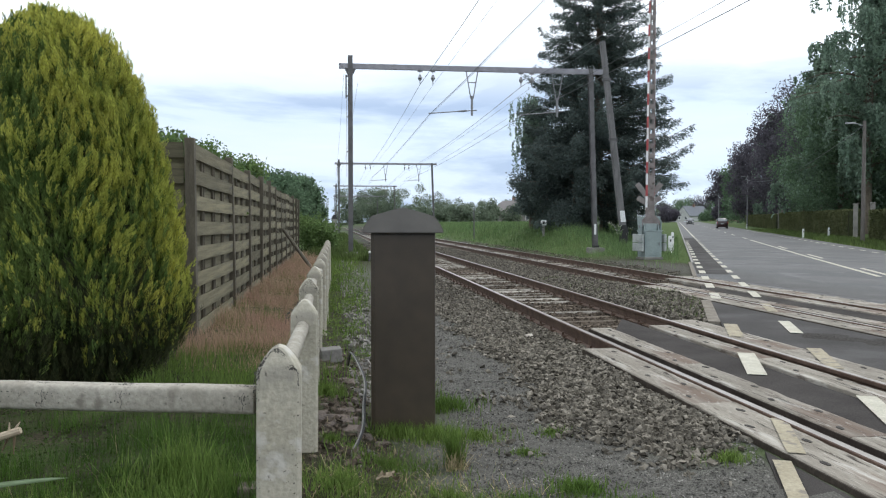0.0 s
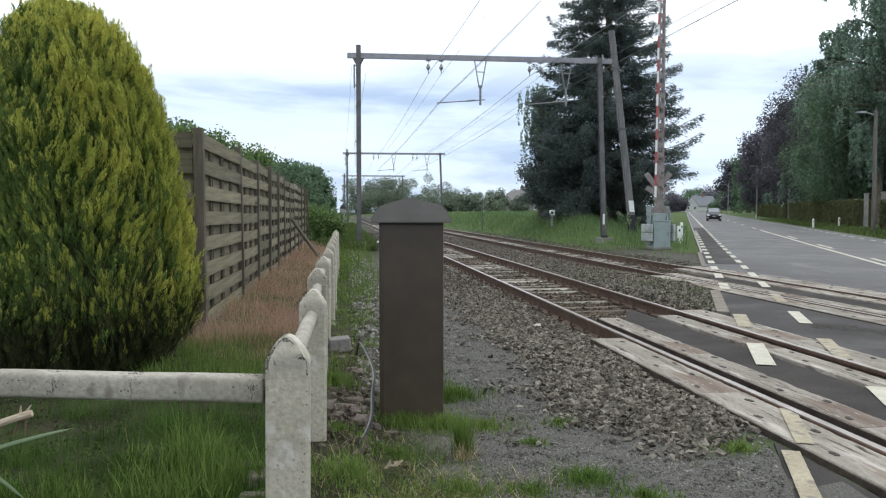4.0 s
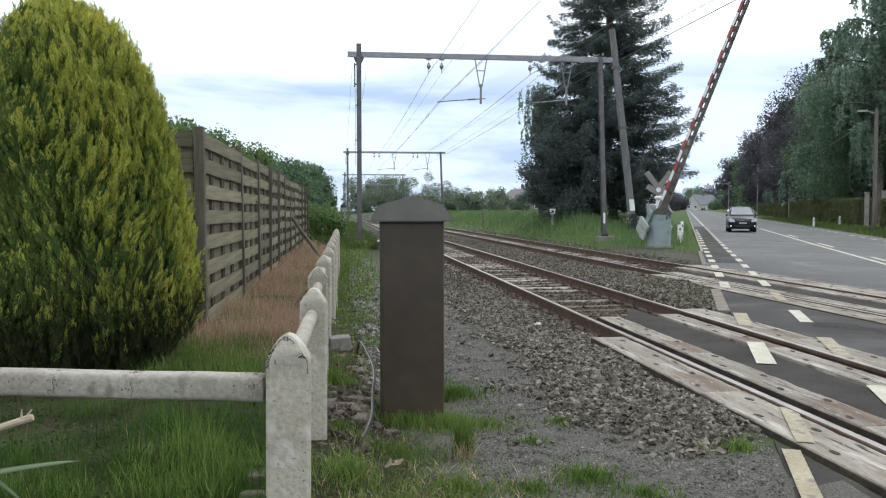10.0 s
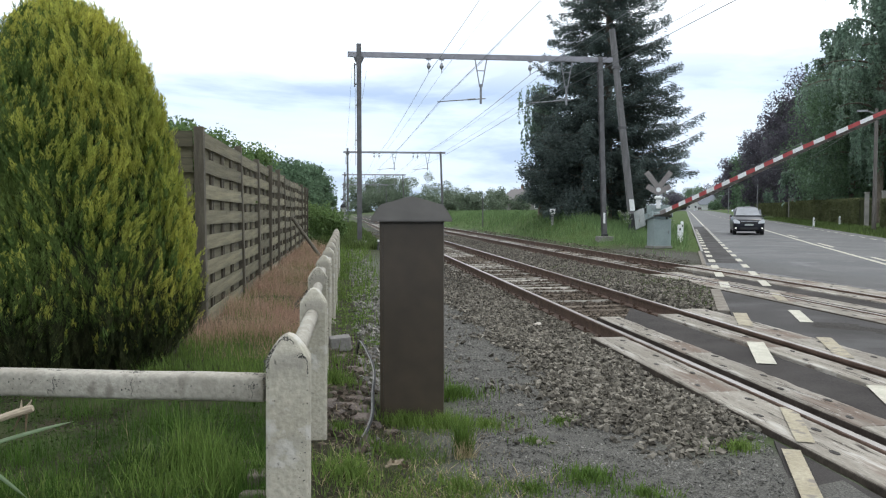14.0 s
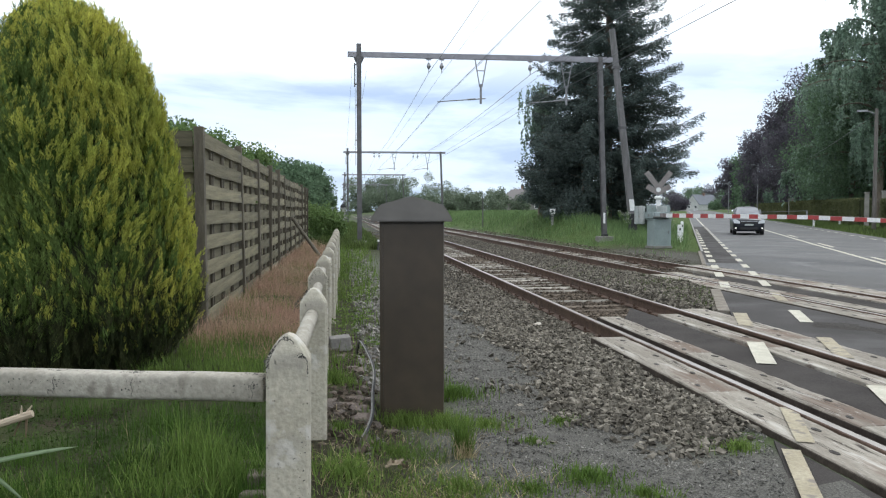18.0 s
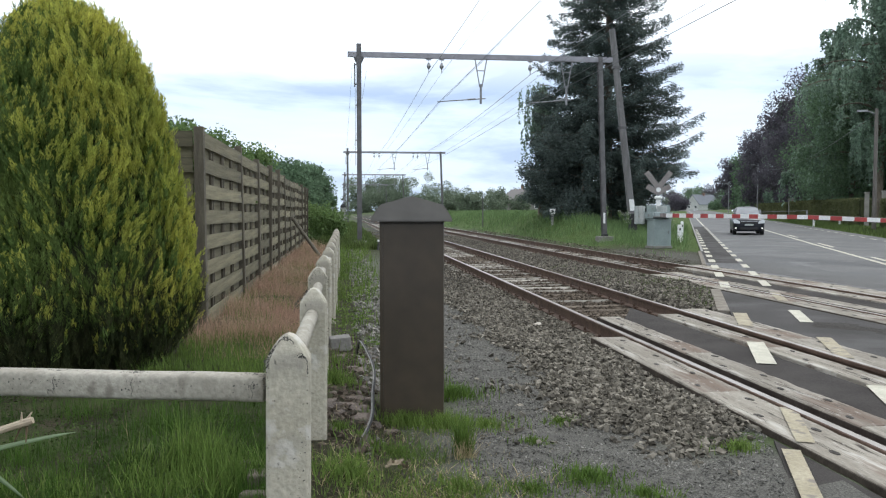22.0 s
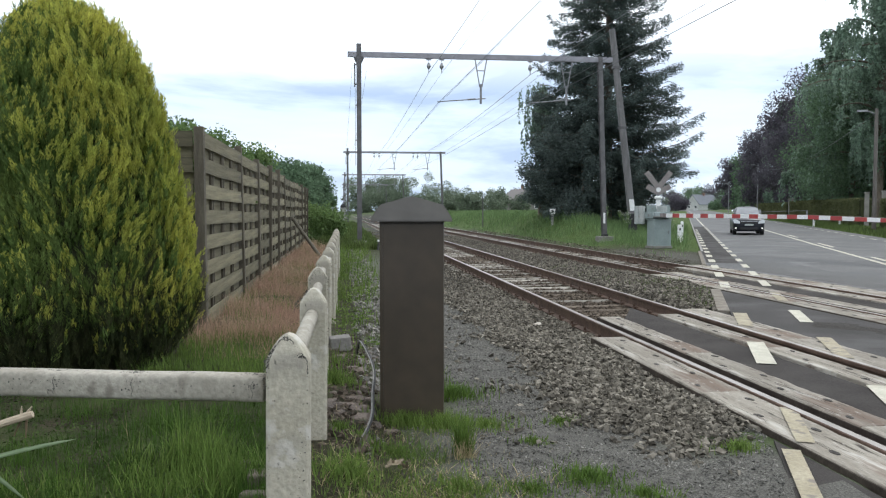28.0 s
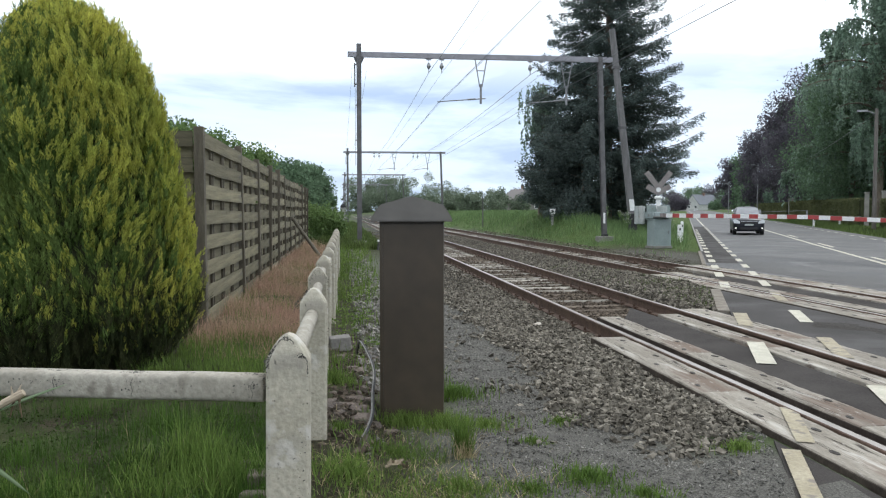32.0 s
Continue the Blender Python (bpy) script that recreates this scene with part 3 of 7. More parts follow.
# ---- tracks ----
def rail_mesh():
    prof = [(-0.072, -0.172), (0.072, -0.172), (0.072, -0.160), (0.012, -0.140), (0.010, -0.045), (0.035, -0.035), (0.036, -0.006), (0.028, 0.0),
            (-0.028, 0.0), (-0.036, -0.006), (-0.035, -0.035), (-0.010, -0.045), (-0.012, -0.140), (-0.072, -0.160)]
    bm = bmesh.new()
    loft(bm, [[Vector((x - float(bend(s)), s, z)) for x, z in prof] for s in (-12, 0, 10, 16, 22, 28, 35, 45, 60, 120, 200, 330)])
    bm.faces.ensure_lookup_table()
    for f in bm.faces:
        if abs(f.normal.z) > 0.9 and f.calc_center_median().z > -0.002:
            f.material_index = 1
    return bm


def sleeper_mesh(material):
    bm = bmesh.new()
    prof = [(-0.125, -0.16), (0.125, -0.16), (0.085, -0.03), (0.058, 0.0), (-0.058, 0.0), (-0.085, -0.03)]
    loft(bm, [[Vector((x, y, z - d)) for y, z in prof] for x, d in ((-1.02, 0.02), (-1.0, 0.0), (-0.45, 0.0), (-0.25, 0.008), (0.25, 0.008), (0.45, 0.0), (1.0, 0.0), (1.02, 0.02))])
    me = bpy.data.meshes.new("sleeper")
    bm.to_mesh(me)
    bm.free()
    me.materials.append(material)
    return me


def clip_mesh():
    bm = bmesh.new()
    box(bm, (0.20, 0.10, 0.05), (0, 0, 0), bevel=0.012)
    rod(bm, (-0.085, 0, 0.03), (-0.085, 0, 0.09), 0.016, n=6)
    rod(bm, (0.085, 0, 0.03), (0.085, 0, 0.09), 0.016, n=6)
    me = bpy.data.meshes.new("rail_fastening")
    bm.to_mesh(me)
    bm.free()
    me.materials.append(M["rust_rail"])
    return me


def build_tracks():
    sl, old, cl, rl = sleeper_mesh(M["sleeper"]), sleeper_mesh(M["old_sleeper"]), clip_mesh(), None
    rng = random.Random(4)
    for k, (c, start) in enumerate(zip(TRACKS, (9.0, 17.3))):
        tr = thing("railway_track", Matrix.Translation(tk(c, 0, 0.010)) @ pose(0, 0, 0, 0, 0, math.degrees(TRACK)),
                   "rusty railway track with bright rail tops on pale sleepers", "track", "railway tracks", "structure")
        for sx in (-HALF, HALF):
            if rl is None:
                ob = part("rail", rail_mesh(), M["rust_rail"], tr)
                rl = ob.data
                rl.materials.append(M["rail_top"])
            else:
                ob = new("rail", rl)
                ob.parent = tr
            ob.location = (sx, 0, 0)
        n = 145
        for i in range(n):
            s = start + 0.3 + 0.6 * i
            worn = i < 7 or rng.random() < 0.25
            ob = new("sleeper", old if worn else sl)
            ob.parent = tr
            ob.location = (rng.uniform(-0.02, 0.02) - float(bend(s)), s, -0.164 + rng.uniform(-0.006, 0.004) - (0.014 if worn else 0.0))
            ob.rotation_euler = (0, 0, rng.uniform(-0.012, 0.012))
            if i < 40:
                for sx in (-HALF, HALF):
                    o2 = new("rail_fastening", cl)
                    o2.parent = tr
                    o2.location = (sx - float(bend(s)), s, -0.185)


build_tracks()


def plank_mesh(w, length, seed):
    """A heavy deck panel with chamfered, slightly worn edges."""
    rng = random.Random(seed)
    bm = bmesh.new()
    c = 0.007
    prof = [(-w / 2, -0.14), (w / 2, -0.14), (w / 2, -c), (w / 2 - c, 0.0), (0.0, -0.002), (-w / 2 + c, 0.0), (-w / 2, -c)]
    rings = []
    n = 22
    for i in range(n + 1):
        y = -length / 2 + length * i / n
        dz = rng.uniform(-0.002, 0.001)
        chip = [rng.uniform(0.0, 0.02) if rng.random() < 0.4 else rng.uniform(0.0, 0.003) for _ in range(2)]
        rings.append([Vector((x - math.copysign(chip[x > 0], x) if abs(x) > w * 0.4 and z > -0.01 else x, y, z + dz)) for x, z in prof])
    loft(bm, rings)
    # long drying splits that wander along the grain
    for _ in range(7):
        x, y, ln, wide = rng.uniform(-0.44, 0.44) * w, rng.uniform(-0.48, 0.3) * length, rng.uniform(0.25, 1.1), rng.uniform(0.0015, 0.0045)
        k = max(4, int(ln / 0.07))
        left, right = [], []
        for i in range(k + 1):
            x += rng.uniform(-0.005, 0.005)
            e = wide * max(0.0, math.sin(math.pi * i / k)) ** 0.6 * rng.uniform(0.4, 1.2)
            yy = min(y + ln * i / k, length / 2 - 0.01)
            left.append(bm.verts.new((x - e, yy, 0.0022)))
            right.append(bm.verts.new((x + e, yy, 0.0022)))
        for i in range(k):
            bm.faces.new((left[i], right[i], right[i + 1], left[i + 1])).material_index = 1
    me = bpy.data.meshes.new("deck_panel")
    bm.to_mesh(me)
    bm.free()
    me.materials.append(M["plank"])
    me.materials.append(M["groove"])
    return me


def slot_mesh():
    """A shallow iron lifting socket: an oval rim round a dark sunk bolt."""
    bm = bmesh.new()
    rings = []
    for f, z in ((1.0, -0.01), (1.0, 0.0014), (0.9, 0.0022), (0.34, 0.0018), (0.28, 0.004), (0.05, 0.0045)):
        rings.append([Vector((0.021 * f * math.cos(u), (0.021 * f + 0.027 * min(1.0, f * 1.4)) * math.sin(u), z)) for u in np.linspace(0, 2 * math.pi, 13)[:-1]])
    loft(bm, rings)
    me = bpy.data.meshes.new("lifting_socket")
    bm.to_mesh(me)
    bm.free()
    me.materials.append(M["bolt"])
    return me


def build_crossing():
    deck = thing("crossing_deck", Matrix.Translation((0, 0, 0)) @ pose(0, 0, 0, 0, 0, math.degrees(TRACK)),
                 "weathered pale deck panels with dark iron sockets beside the rails", "crossing deck", kind="structure")
    slot = slot_mesh()
    bands = ((2.635, 3.0, 8.55), (3.225, 3.51, 10.2), (4.09, 4.38, 10.4), (4.61, 5.0, 10.9), (6.51, 6.895, 17.0), (7.115, 7.41, 17.6), (7.97, 8.285, 19.2), (8.51, 9.15, 19.9))
    k = 0
    rng = random.Random(8)
    # Dark filler strips laid in the grooves beside the rails.
    for a0, a1, end in ((3.088, 3.222, 10.2), (4.384, 4.512, 10.4), (6.988, 7.112, 17.6), (8.288, 8.412, 19.2)):
        bm = bmesh.new()
        box(bm, (a1 - a0, end + 9.0, 0.10), ((a0 + a1) / 2, (end - 9.0) / 2, -0.145))
        part("flangeway", bm, M["groove"], deck, "dark strip in the groove beside the rail")
    # Thin dark strips added to darken the panel sides.
    for x, end in ((3.218, 10.2), (7.108, 17.6), (2.628, 8.55), (6.503, 17.0)):
        bm = bmesh.new()
        box(bm, (0.010, end + 9.0, 0.11), (x, (end - 9.0) / 2, -0.118))
        part("edge_strip", bm, M["groove"] if x in (3.218, 7.108) else M["panel_edge"], deck, "dark strip along the panel edge")
    for a0, a1, end in bands:
        w, length = a1 - a0 - 0.006, 2.7
        for j in range(12):
            k += 1
            s = end - length / 2 - j * (length + 0.008)
            if s < -9:
                break
            ob = new("deck_panel", plank_mesh(w, length, k))
            ob.parent = deck
            ob.location = ((a0 + a1) / 2, s, rng.uniform(-0.003, 0.001))
            ob.rotation_euler = (0, 0, rng.uniform(-0.0012, 0.0012))
            for i in range(6):
                o2 = new("lifting_socket", slot)
                o2.parent = ob
                o2.location = ((0.24 if i % 2 else -0.22) * w + rng.uniform(-0.012, 0.012), -1.13 + 0.45 * i + rng.uniform(-0.04, 0.04), 0.0)
                o2.rotation_euler = (0, 0, rng.uniform(-0.25, 0.25))
    return deck


build_crossing()


# ---- portals and wires ----
PORTALS = (-21.0, 33.5, 88.5, 143.0, 197.0)
P_LEFT, P_RIGHT, BEAM = 0.62, 10.90, 7.665


def build_portal(s, near):
    left, right = tk(P_LEFT, s), tk(P_RIGHT, s)
    po = thing("catenary_portal", Matrix.Translation(tk(P_LEFT, s)) @ pose(0, 0, 0, 0, 0, math.degrees(TRACK)),
               "dark steel catenary portal spanning both tracks", "catenary portal", "catenary portals")
    span = P_RIGHT - P_LEFT
    for x, g, top, lean in ((0.0, gz(left.x, left.y), BEAM + 0.42, 0.0), (span, gz(right.x, right.y), BEAM + 0.12, -0.28)):
        bm = bmesh.new()
        h = top - g + 0.3
        m = Matrix.Translation((x, 0, g - 0.3)) @ Matrix.Shear("XY", 4, (lean / h, 0.0)) if lean else Matrix.Translation((x, 0, g - 0.3))
        t = 0.012
        box(bm, (0.19, t, h), (0, -0.10, 0), m)
        box(bm, (0.19, t, h), (0, 0.10, 0), m)
        box(bm, (t, 0.20 - t - 0.002, h), (0, 0, 0), m)
        part("mast", bm, M["steel"], po)
        if near and s > 0 and x > 1:
            bm = bmesh.new()
            box(bm, (0.09, 0.012, 0.44), (x - 0.06, -0.116, 0.85))
            part("plate", bm, M["white_paint"], po, "narrow white plate")
            bm = bmesh.new()
            box(bm, (0.235, 0.225, 0.34), (x, 0, g - 0.05))
            part("foot", bm, M["black"], po, "black foot")
        bm = bmesh.new()
        box(bm, (0.62, 0.62, 0.62), (x, 0, g - 0.42), bevel=0.03)
        part("footing", bm, M["pillar"], po, "grey concrete footing")
    bm = bmesh.new()
    m = Matrix.Translation((-0.45, 0, BEAM - 0.1))
    length = span + 0.7
    for k, (x, z0, z1, r) in enumerate(((-0.17, BEAM - 1.30, BEAM - 0.35, 0.03), (-0.15, 3.2, BEAM - 1.34, 0.008))):
        b2 = bmesh.new()
        rod(b2, (x, -0.02, z0), (x, -0.02, z1), r, n=8)
        for z in ((z0 + 0.08, z1 - 0.08) if k == 0 else (4.2, 5.6)):
            box(b2, (0.12, 0.04, 0.05), (x + 0.05, -0.02, z))
        part("feeder_insulator" if k == 0 else "earth_cable", b2, M["old_steel"] if k == 0 else M["wire"], po, "long grey insulator rod on the mast" if k == 0 else "thin cable down the mast")
    for sx in (-0.13, 0.13):
        b2 = bmesh.new()
        loft(b2, [[Vector((sx + u, y, BEAM - 0.10)), Vector((sx * 0.75, y, BEAM - 0.36)), Vector((sx * 0.72, y, BEAM - 0.10))] for u, y in ((0.10 * math.copysign(1, sx), -0.06), (0.10 * math.copysign(1, sx), 0.06))])
        part("gusset", b2, M["steel"], po)
    box(bm, (length, 0.012, 0.20), (length / 2, -0.075, 0), m)
    box(bm, (length, 0.012, 0.20), (length / 2, 0.075, 0), m)
    for i in range(12):
        box(bm, (0.05, 0.138, 0.012), (0.3 + i * (length - 0.6) / 11, 0, 0.19), m)
    part("beam", bm, M["beam_steel"], po)
    for x in (3.45 - P_LEFT, 3.98 - P_LEFT, 7.66 - P_LEFT, 8.12 - P_LEFT):
        bm = bmesh.new()
        rod(bm, (x, 0, BEAM - 0.1), (x, 0, BEAM - 0.22), 0.016, n=6)
        rod(bm, (x, 0, BEAM - 0.42), (x, 0, BEAM - 0.27), 0.095, 0.03, n=10)
        rod(bm, (x, 0, BEAM - 0.54), (x, 0, BEAM - 0.42), 0.025, 0.095, n=10)
        rod(bm, (x, 0, BEAM - 0.54), (x, 0, BEAM - 0.68), 0.018, n=6)
        rod(bm, (x - 0.10, 0, BEAM - 0.14), (x + 0.10, 0, BEAM - 0.14), 0.028, n=6)
        part("insulator", bm, M["glass_green"], po, "pale glazed insulator")
    for x, tip in ((5.60 - P_LEFT, 3.9 - P_LEFT), (9.20 - P_LEFT, 7.7 - P_LEFT)):
        bm = bmesh.new()
        low = BEAM - 1.9
        rod(bm, (x - 0.24, 0, BEAM - 0.1), (x - 0.05, 0, BEAM - 1.2), 0.024, n=6)
        rod(bm, (x + 0.24, 0, BEAM - 0.1), (x + 0.05, 0, BEAM - 1.2), 0.024, n=6)
        rod(bm, (x - 0.16, 0, BEAM - 0.55), (x + 0.16, 0, BEAM - 0.55), 0.02, n=6)
        rod(bm, (x, 0, BEAM - 1.1), (x, 0, low), 0.048, n=8)
        part("drop_bracket", bm, M["old_steel"], po, "grey steel drop bracket")
        bm = bmesh.new()
        rod(bm, (x + 0.2, 0, low + 0.22), (tip - 0.1, 0, low + 0.06), 0.022, n=6)
        rod(bm, (x - 0.22, 0, low + 0.19), (x - 0.55, 0, low + 0.165), 0.036, n=8)
        part("steady_arm", bm, M["old_steel"], po)
    return po


for i, s in enumerate(PORTALS):
    build_portal(s, i < 2)


def wire(bm, pts, r=0.012):
    ring = []
    r = 0.9 * r
    for p in pts:
        ring.append([p + Vector((r * math.cos(t), 0, r * math.sin(t))) for t in (0.5, 2.6, 4.7)])
    loft(bm, ring)


def build_wires():
    for c, brackets, name in ((3.70, (3.45, 3.98), "near"), (7.55, (7.66, 8.12), "far")):
        ob = thing("overhead_line", pose(0, 0, 0), "thin dark overhead wires strung between the portals above the track", "overhead line", "overhead lines")
        for k, a in enumerate(brackets):
            bm = bmesh.new()
            pts = []
            for s0, s1 in zip(PORTALS, PORTALS[1:]):
                for j in range(10):
                    u = j / 10
                    pts.append(tk(a, s0 + (s1 - s0) * u, BEAM - 0.68 - 4 * (0.32 if k == 0 else 0.15) * u * (1 - u)))
            pts.append(tk(a, PORTALS[-1], BEAM - 0.68))
            wire(bm, pts, 0.013 if k == 0 else 0.007)
            part("messenger_wire", bm, M["wire"], ob)
        for k in (0, 1):
            bm = bmesh.new()
            pts = []
            for i, (s0, s1) in enumerate(zip(PORTALS, PORTALS[1:])):
                z0, z1 = (0.12, -0.12) if i % 2 else (0.36, 0.12)
                pts += [tk(c + (0.05 if name == "near" else -0.45) * k + z0 + (z1 - z0) * j / 6, s0 + (s1 - s0) * j / 6, 5.76 - 0.9 * (j / 6) * (1 - j / 6)) for j in range(6)]
            wire(bm, pts + [tk(c, PORTALS[-1], 5.76)], 0.011 - 0.004 * k)
            part("contact_wire", bm, M["wire"], ob)
    ob = thing("feeder_line", pose(0, 0, 0), "thin dark feeder wires along the mast tops", "feeder line")
    for a, z in ((0.36, 7.35), (0.92, 7.0)):
        bm = bmesh.new()
        pts = []
        for s0, s1 in zip(PORTALS[1:], PORTALS[2:]):
            for j in range(8):
                u = j / 8
                pts.append(tk(a, s0 + (s1 - s0) * u, z - 2.4 * u * (1 - u)))
        wire(bm, pts, 0.007)
        part("feeder_wire", bm, M["wire"], ob)


build_wires()


# ---- near things: cabinet, concrete post fence, board fence ----
def build_relay_box():
    ob = thing("relay_cabinet", pose(-0.21, 5.56, -0.03, 0, 0, 1.5), "tall brown-grey metal relay cabinet with a hipped lid", "cabinet")
    bm = bmesh.new()
    box(bm, (0.425, 0.36, 1.345), (0, 0, 0), bevel=0.012)
    part("body", bm, M["box_paint"], ob)
    bm = bmesh.new()
    box(bm, (0.398, 0.014, 1.29), (0.0105, -0.184, 0.02), bevel=0.004)
    part("door", bm, M["box_paint"], ob)
    bm = bmesh.new()
    loft(bm, [[Vector((x, y * d, z)) for x, z, d in ((-0.264, 1.322, 1.0), (-0.264, 1.341, 1.0), (-0.250, 1.368, 0.985), (-0.212, 1.424, 0.945), (-0.196, 1.434, 0.935), (-0.030, 1.482, 0.89), (0.0, 1.487, 0.88), (0.030, 1.482, 0.89), (0.196, 1.434, 0.935), (0.212, 1.424, 0.945), (0.250, 1.368, 0.985), (0.264, 1.341, 1.0), (0.264, 1.322, 1.0))] for y in (-0.235, 0.235)])
    bmesh.ops.bevel(bm, geom=bm.edges[:], offset=0.004, segments=2, affect="EDGES")
    part("lid", bm, M["box_lid"], ob, "lighter hipped metal lid")
    bm = bmesh.new()
    box(bm, (0.41, 0.345, 0.1), (0.0, 0.0, -0.095), bevel=0.01)
    part("plinth", bm, M["conc"], ob, "low concrete plinth")
    return ob


build_relay_box()


def concrete_post():
    """Tall post with a rounded, coped head."""
    bm = bmesh.new()
    w, d = 0.152, 0.12
    rings = []
    for z, f in ((0, 1), (0.45, 1), (0.875, 1), (0.888, 0.97), (0.918, 0.74), (0.946, 0.46), (0.960, 0.25), (0.966, 0.06)):
        e = 0.014 * f
        x, y = w / 2 * f, d / 2 * (0.55 + 0.45 * f)
        rings.append([Vector(p) for p in ((-x + e, -y, z), (x - e, -y, z), (x, -y + e, z), (x, y - e, z), (x - e, y, z), (-x + e, y, z), (-x, y - e, z), (-x, -y + e, z))])
    return loft(bm, rings)


def build_post_fence():
    fe = thing("concrete_fence", pose(0, 0, 0), "low whitewashed concrete post fence with round rails, flaking", "fence")
    me = None
    tops = []
    rng = random.Random(5)
    line = [(-0.207, 2.90 + 1.73 * i) for i in range(11)]
    for i, (a, s) in enumerate(line):
        p = tk(a + 0.02 * math.sin(i * 1.7), s)
        g = gz(p.x, p.y)
        if me is None:
            ob = part("post", concrete_post(), M["white_conc"], fe)
            me = ob.data
        else:
            ob = new("post", me)
            ob.parent = fe
        ob.matrix_world = Matrix.Translation((p.x, p.y, -0.035)) @ pose(0, 0, 0, rng.uniform(-1.2, 1.2), rng.uniform(-1, 1), math.degrees(TRACK) + rng.uniform(-2, 2))
        tops.append(Vector((p.x, p.y, 0.785)))
    for p, q in zip(tops, tops[1:]):
        bm = bmesh.new()
        d = (q - p).normalized()
        rod(bm, p + d * 0.062, q - d * 0.062, 0.036, n=12)
        smooth(part("rail", bm, M["rail_conc"], fe))
    lrng = np.random.default_rng(15)
    lichen = []

    def flakes(pts, nrm, lo, hi):
        """Small ragged flakes lying on a surface."""
        n = len(pts)
        side = np.cross(nrm, lrng.normal(0, 1, (n, 3)))
        side /= np.linalg.norm(side, axis=1)[:, None] + 1e-9
        size = lo + (hi - lo) * lrng.uniform(0, 1, n) ** 2.5
        fr = np.stack([side, np.cross(nrm, side), nrm], -1) * size[:, None, None]
        return scatter([(-1, -0.3, 0.12), (-0.2, -0.8, 0.15), (0.8, -0.4, 0.1), (1.1, 0.4, 0.12), (0.1, 0.7, 0.2), (-0.7, 0.6, 0.1)], [(0, 1, 2, 3, 4, 5)], pts, fr)

    # lichen on the heads of the nearest posts
    for (a, s), n in zip(line[:4], (2600, 1200, 600, 300)):
        p = tk(a + 0.0, s)
        u, v = lrng.uniform(-1, 1, n), lrng.uniform(-1, 1, n)
        edge = lrng.uniform(0, 1, n) < 0.55
        v = np.where(edge, -1.0, v)
        x = 0.076 * u
        z = np.where(np.abs(u) > 0.97, 0.86, 0.966 - 0.088 * np.abs(u) ** 1.25) - 0.035
        z = np.where(edge, z - np.abs(lrng.normal(0, 0.034, n)), z)
        z = np.where(edge & (lrng.uniform(0, 1, n) < 0.22), lrng.uniform(0.1, 0.85, n), z)
        flat = 1 - 0.42 * np.abs(u) ** 1.25
        y = 0.06 * v * np.where(edge & (z < 0.84), 1.0, 0.55 + 0.45 * np.clip(1.05 - np.clip(z - 0.85, 0, 1) * 8.5, 0, 1))
        nr = np.where(edge[:, None], np.array((0, -1.0, 0.1))[None], np.stack([np.sign(u) * 0.6, u * 0, u * 0 + 0.8], -1))
        nr /= np.linalg.norm(nr, axis=1)[:, None]
        w = np.stack([p.x + x * CT - y * ST, p.y + x * ST + y * CT, z], -1) + nr * 0.002
        v2, f2 = flakes(w, nr, 0.0008, 0.0036)
        lichen.append((v2, f2))
    a, s = line[0]
    p0 = tk(a, s)
    ends = [p0 + Vector((-1.95, 0.16, 0)), p0 + Vector((-3.9, 0.32, 0))]
    prev = p0 + Vector((-0.078, 0.0, 0))
    for q in ends:
        ob = new("post", me)
        ob.parent = fe
        ob.matrix_world = Matrix.Translation((q.x, q.y, -0.02))
        bm = bmesh.new()
        u, v = Vector((prev.x, prev.y, 0.741)), Vector((q.x + 0.078, q.y, 0.745))
        sec = [(math.copysign(abs(math.cos(b)) ** 0.45, math.cos(b)), math.copysign(abs(math.sin(b)) ** 0.45, math.sin(b))) for b in np.linspace(0, 2 * math.pi, 29)[:-1]]
        loft(bm, [[u.lerp(v, k / 8) + Vector((0, 0.045 * y, 0.0475 * z + 0.0015 * math.sin(k * 2.1))) for y, z in sec] for k in range(9)])
        smooth(part("rail", bm, M["rail_conc"], fe, "thick round whitewashed concrete rail"))
        d = v - u
        n = 1320
        near = np.repeat(np.where(lrng.uniform(0, 1, n // 6) < 0.45, lrng.choice((0.02, 0.26, 0.42, 0.80), n // 6), lrng.uniform(0, 1, n // 6)), 6)
        t = np.clip(near + lrng.normal(0, 0.012, n), 0, 1)
        ang = np.radians(np.where(lrng.uniform(0, 1, n) < 0.6, lrng.normal(98, 14, n), lrng.normal(115, 36, n)))
        nr = np.stack([t * 0, -np.cos(ang - math.pi / 2 + 0.6) * 0 - np.sin(ang - 1.2), np.cos(ang - 1.2)], -1)
        w = np.array(u)[None] + np.array(d)[None] * t[:, None] + nr * 0.0495
        v2, f2 = flakes(w, nr, 0.0009, 0.0042)
        lichen.append((v2, f2))
        # hairline cracks round the rail
        for k, t in enumerate((0.02, 0.26, 0.42, 0.80)):
            bm = bmesh.new()
            c = u.lerp(v, t)
            ring = [(math.sin(b), math.cos(b)) for b in np.linspace(-0.4, 2.6, 12)]
            loft(bm, [[c + Vector((0.003 * math.sin(1.7 * j + k) + 0.002 * math.sin(4.1 * j) + e, -yy * (0.0505 + 0.006 * abs(yy * zz)), zz * (0.0505 + 0.006 * abs(yy * zz)))) for j, (yy, zz) in enumerate(ring)] for e in (-0.0011, 0.0011)], close=False)
            part("crack", bm, M["lichen"], fe, "dark hairline crack")
        prev = q + Vector((-0.078, 0, 0))
    off = np.cumsum([0] + [len(v) for v, f in lichen])
    tagged(raw("lichen", np.concatenate([v for v, f in lichen]), np.concatenate([f + o for (v, f), o in zip(lichen, off)]), [M["lichen"]], fe), "dark lichen specks on the whitewash", kind="stuff")
    return fe


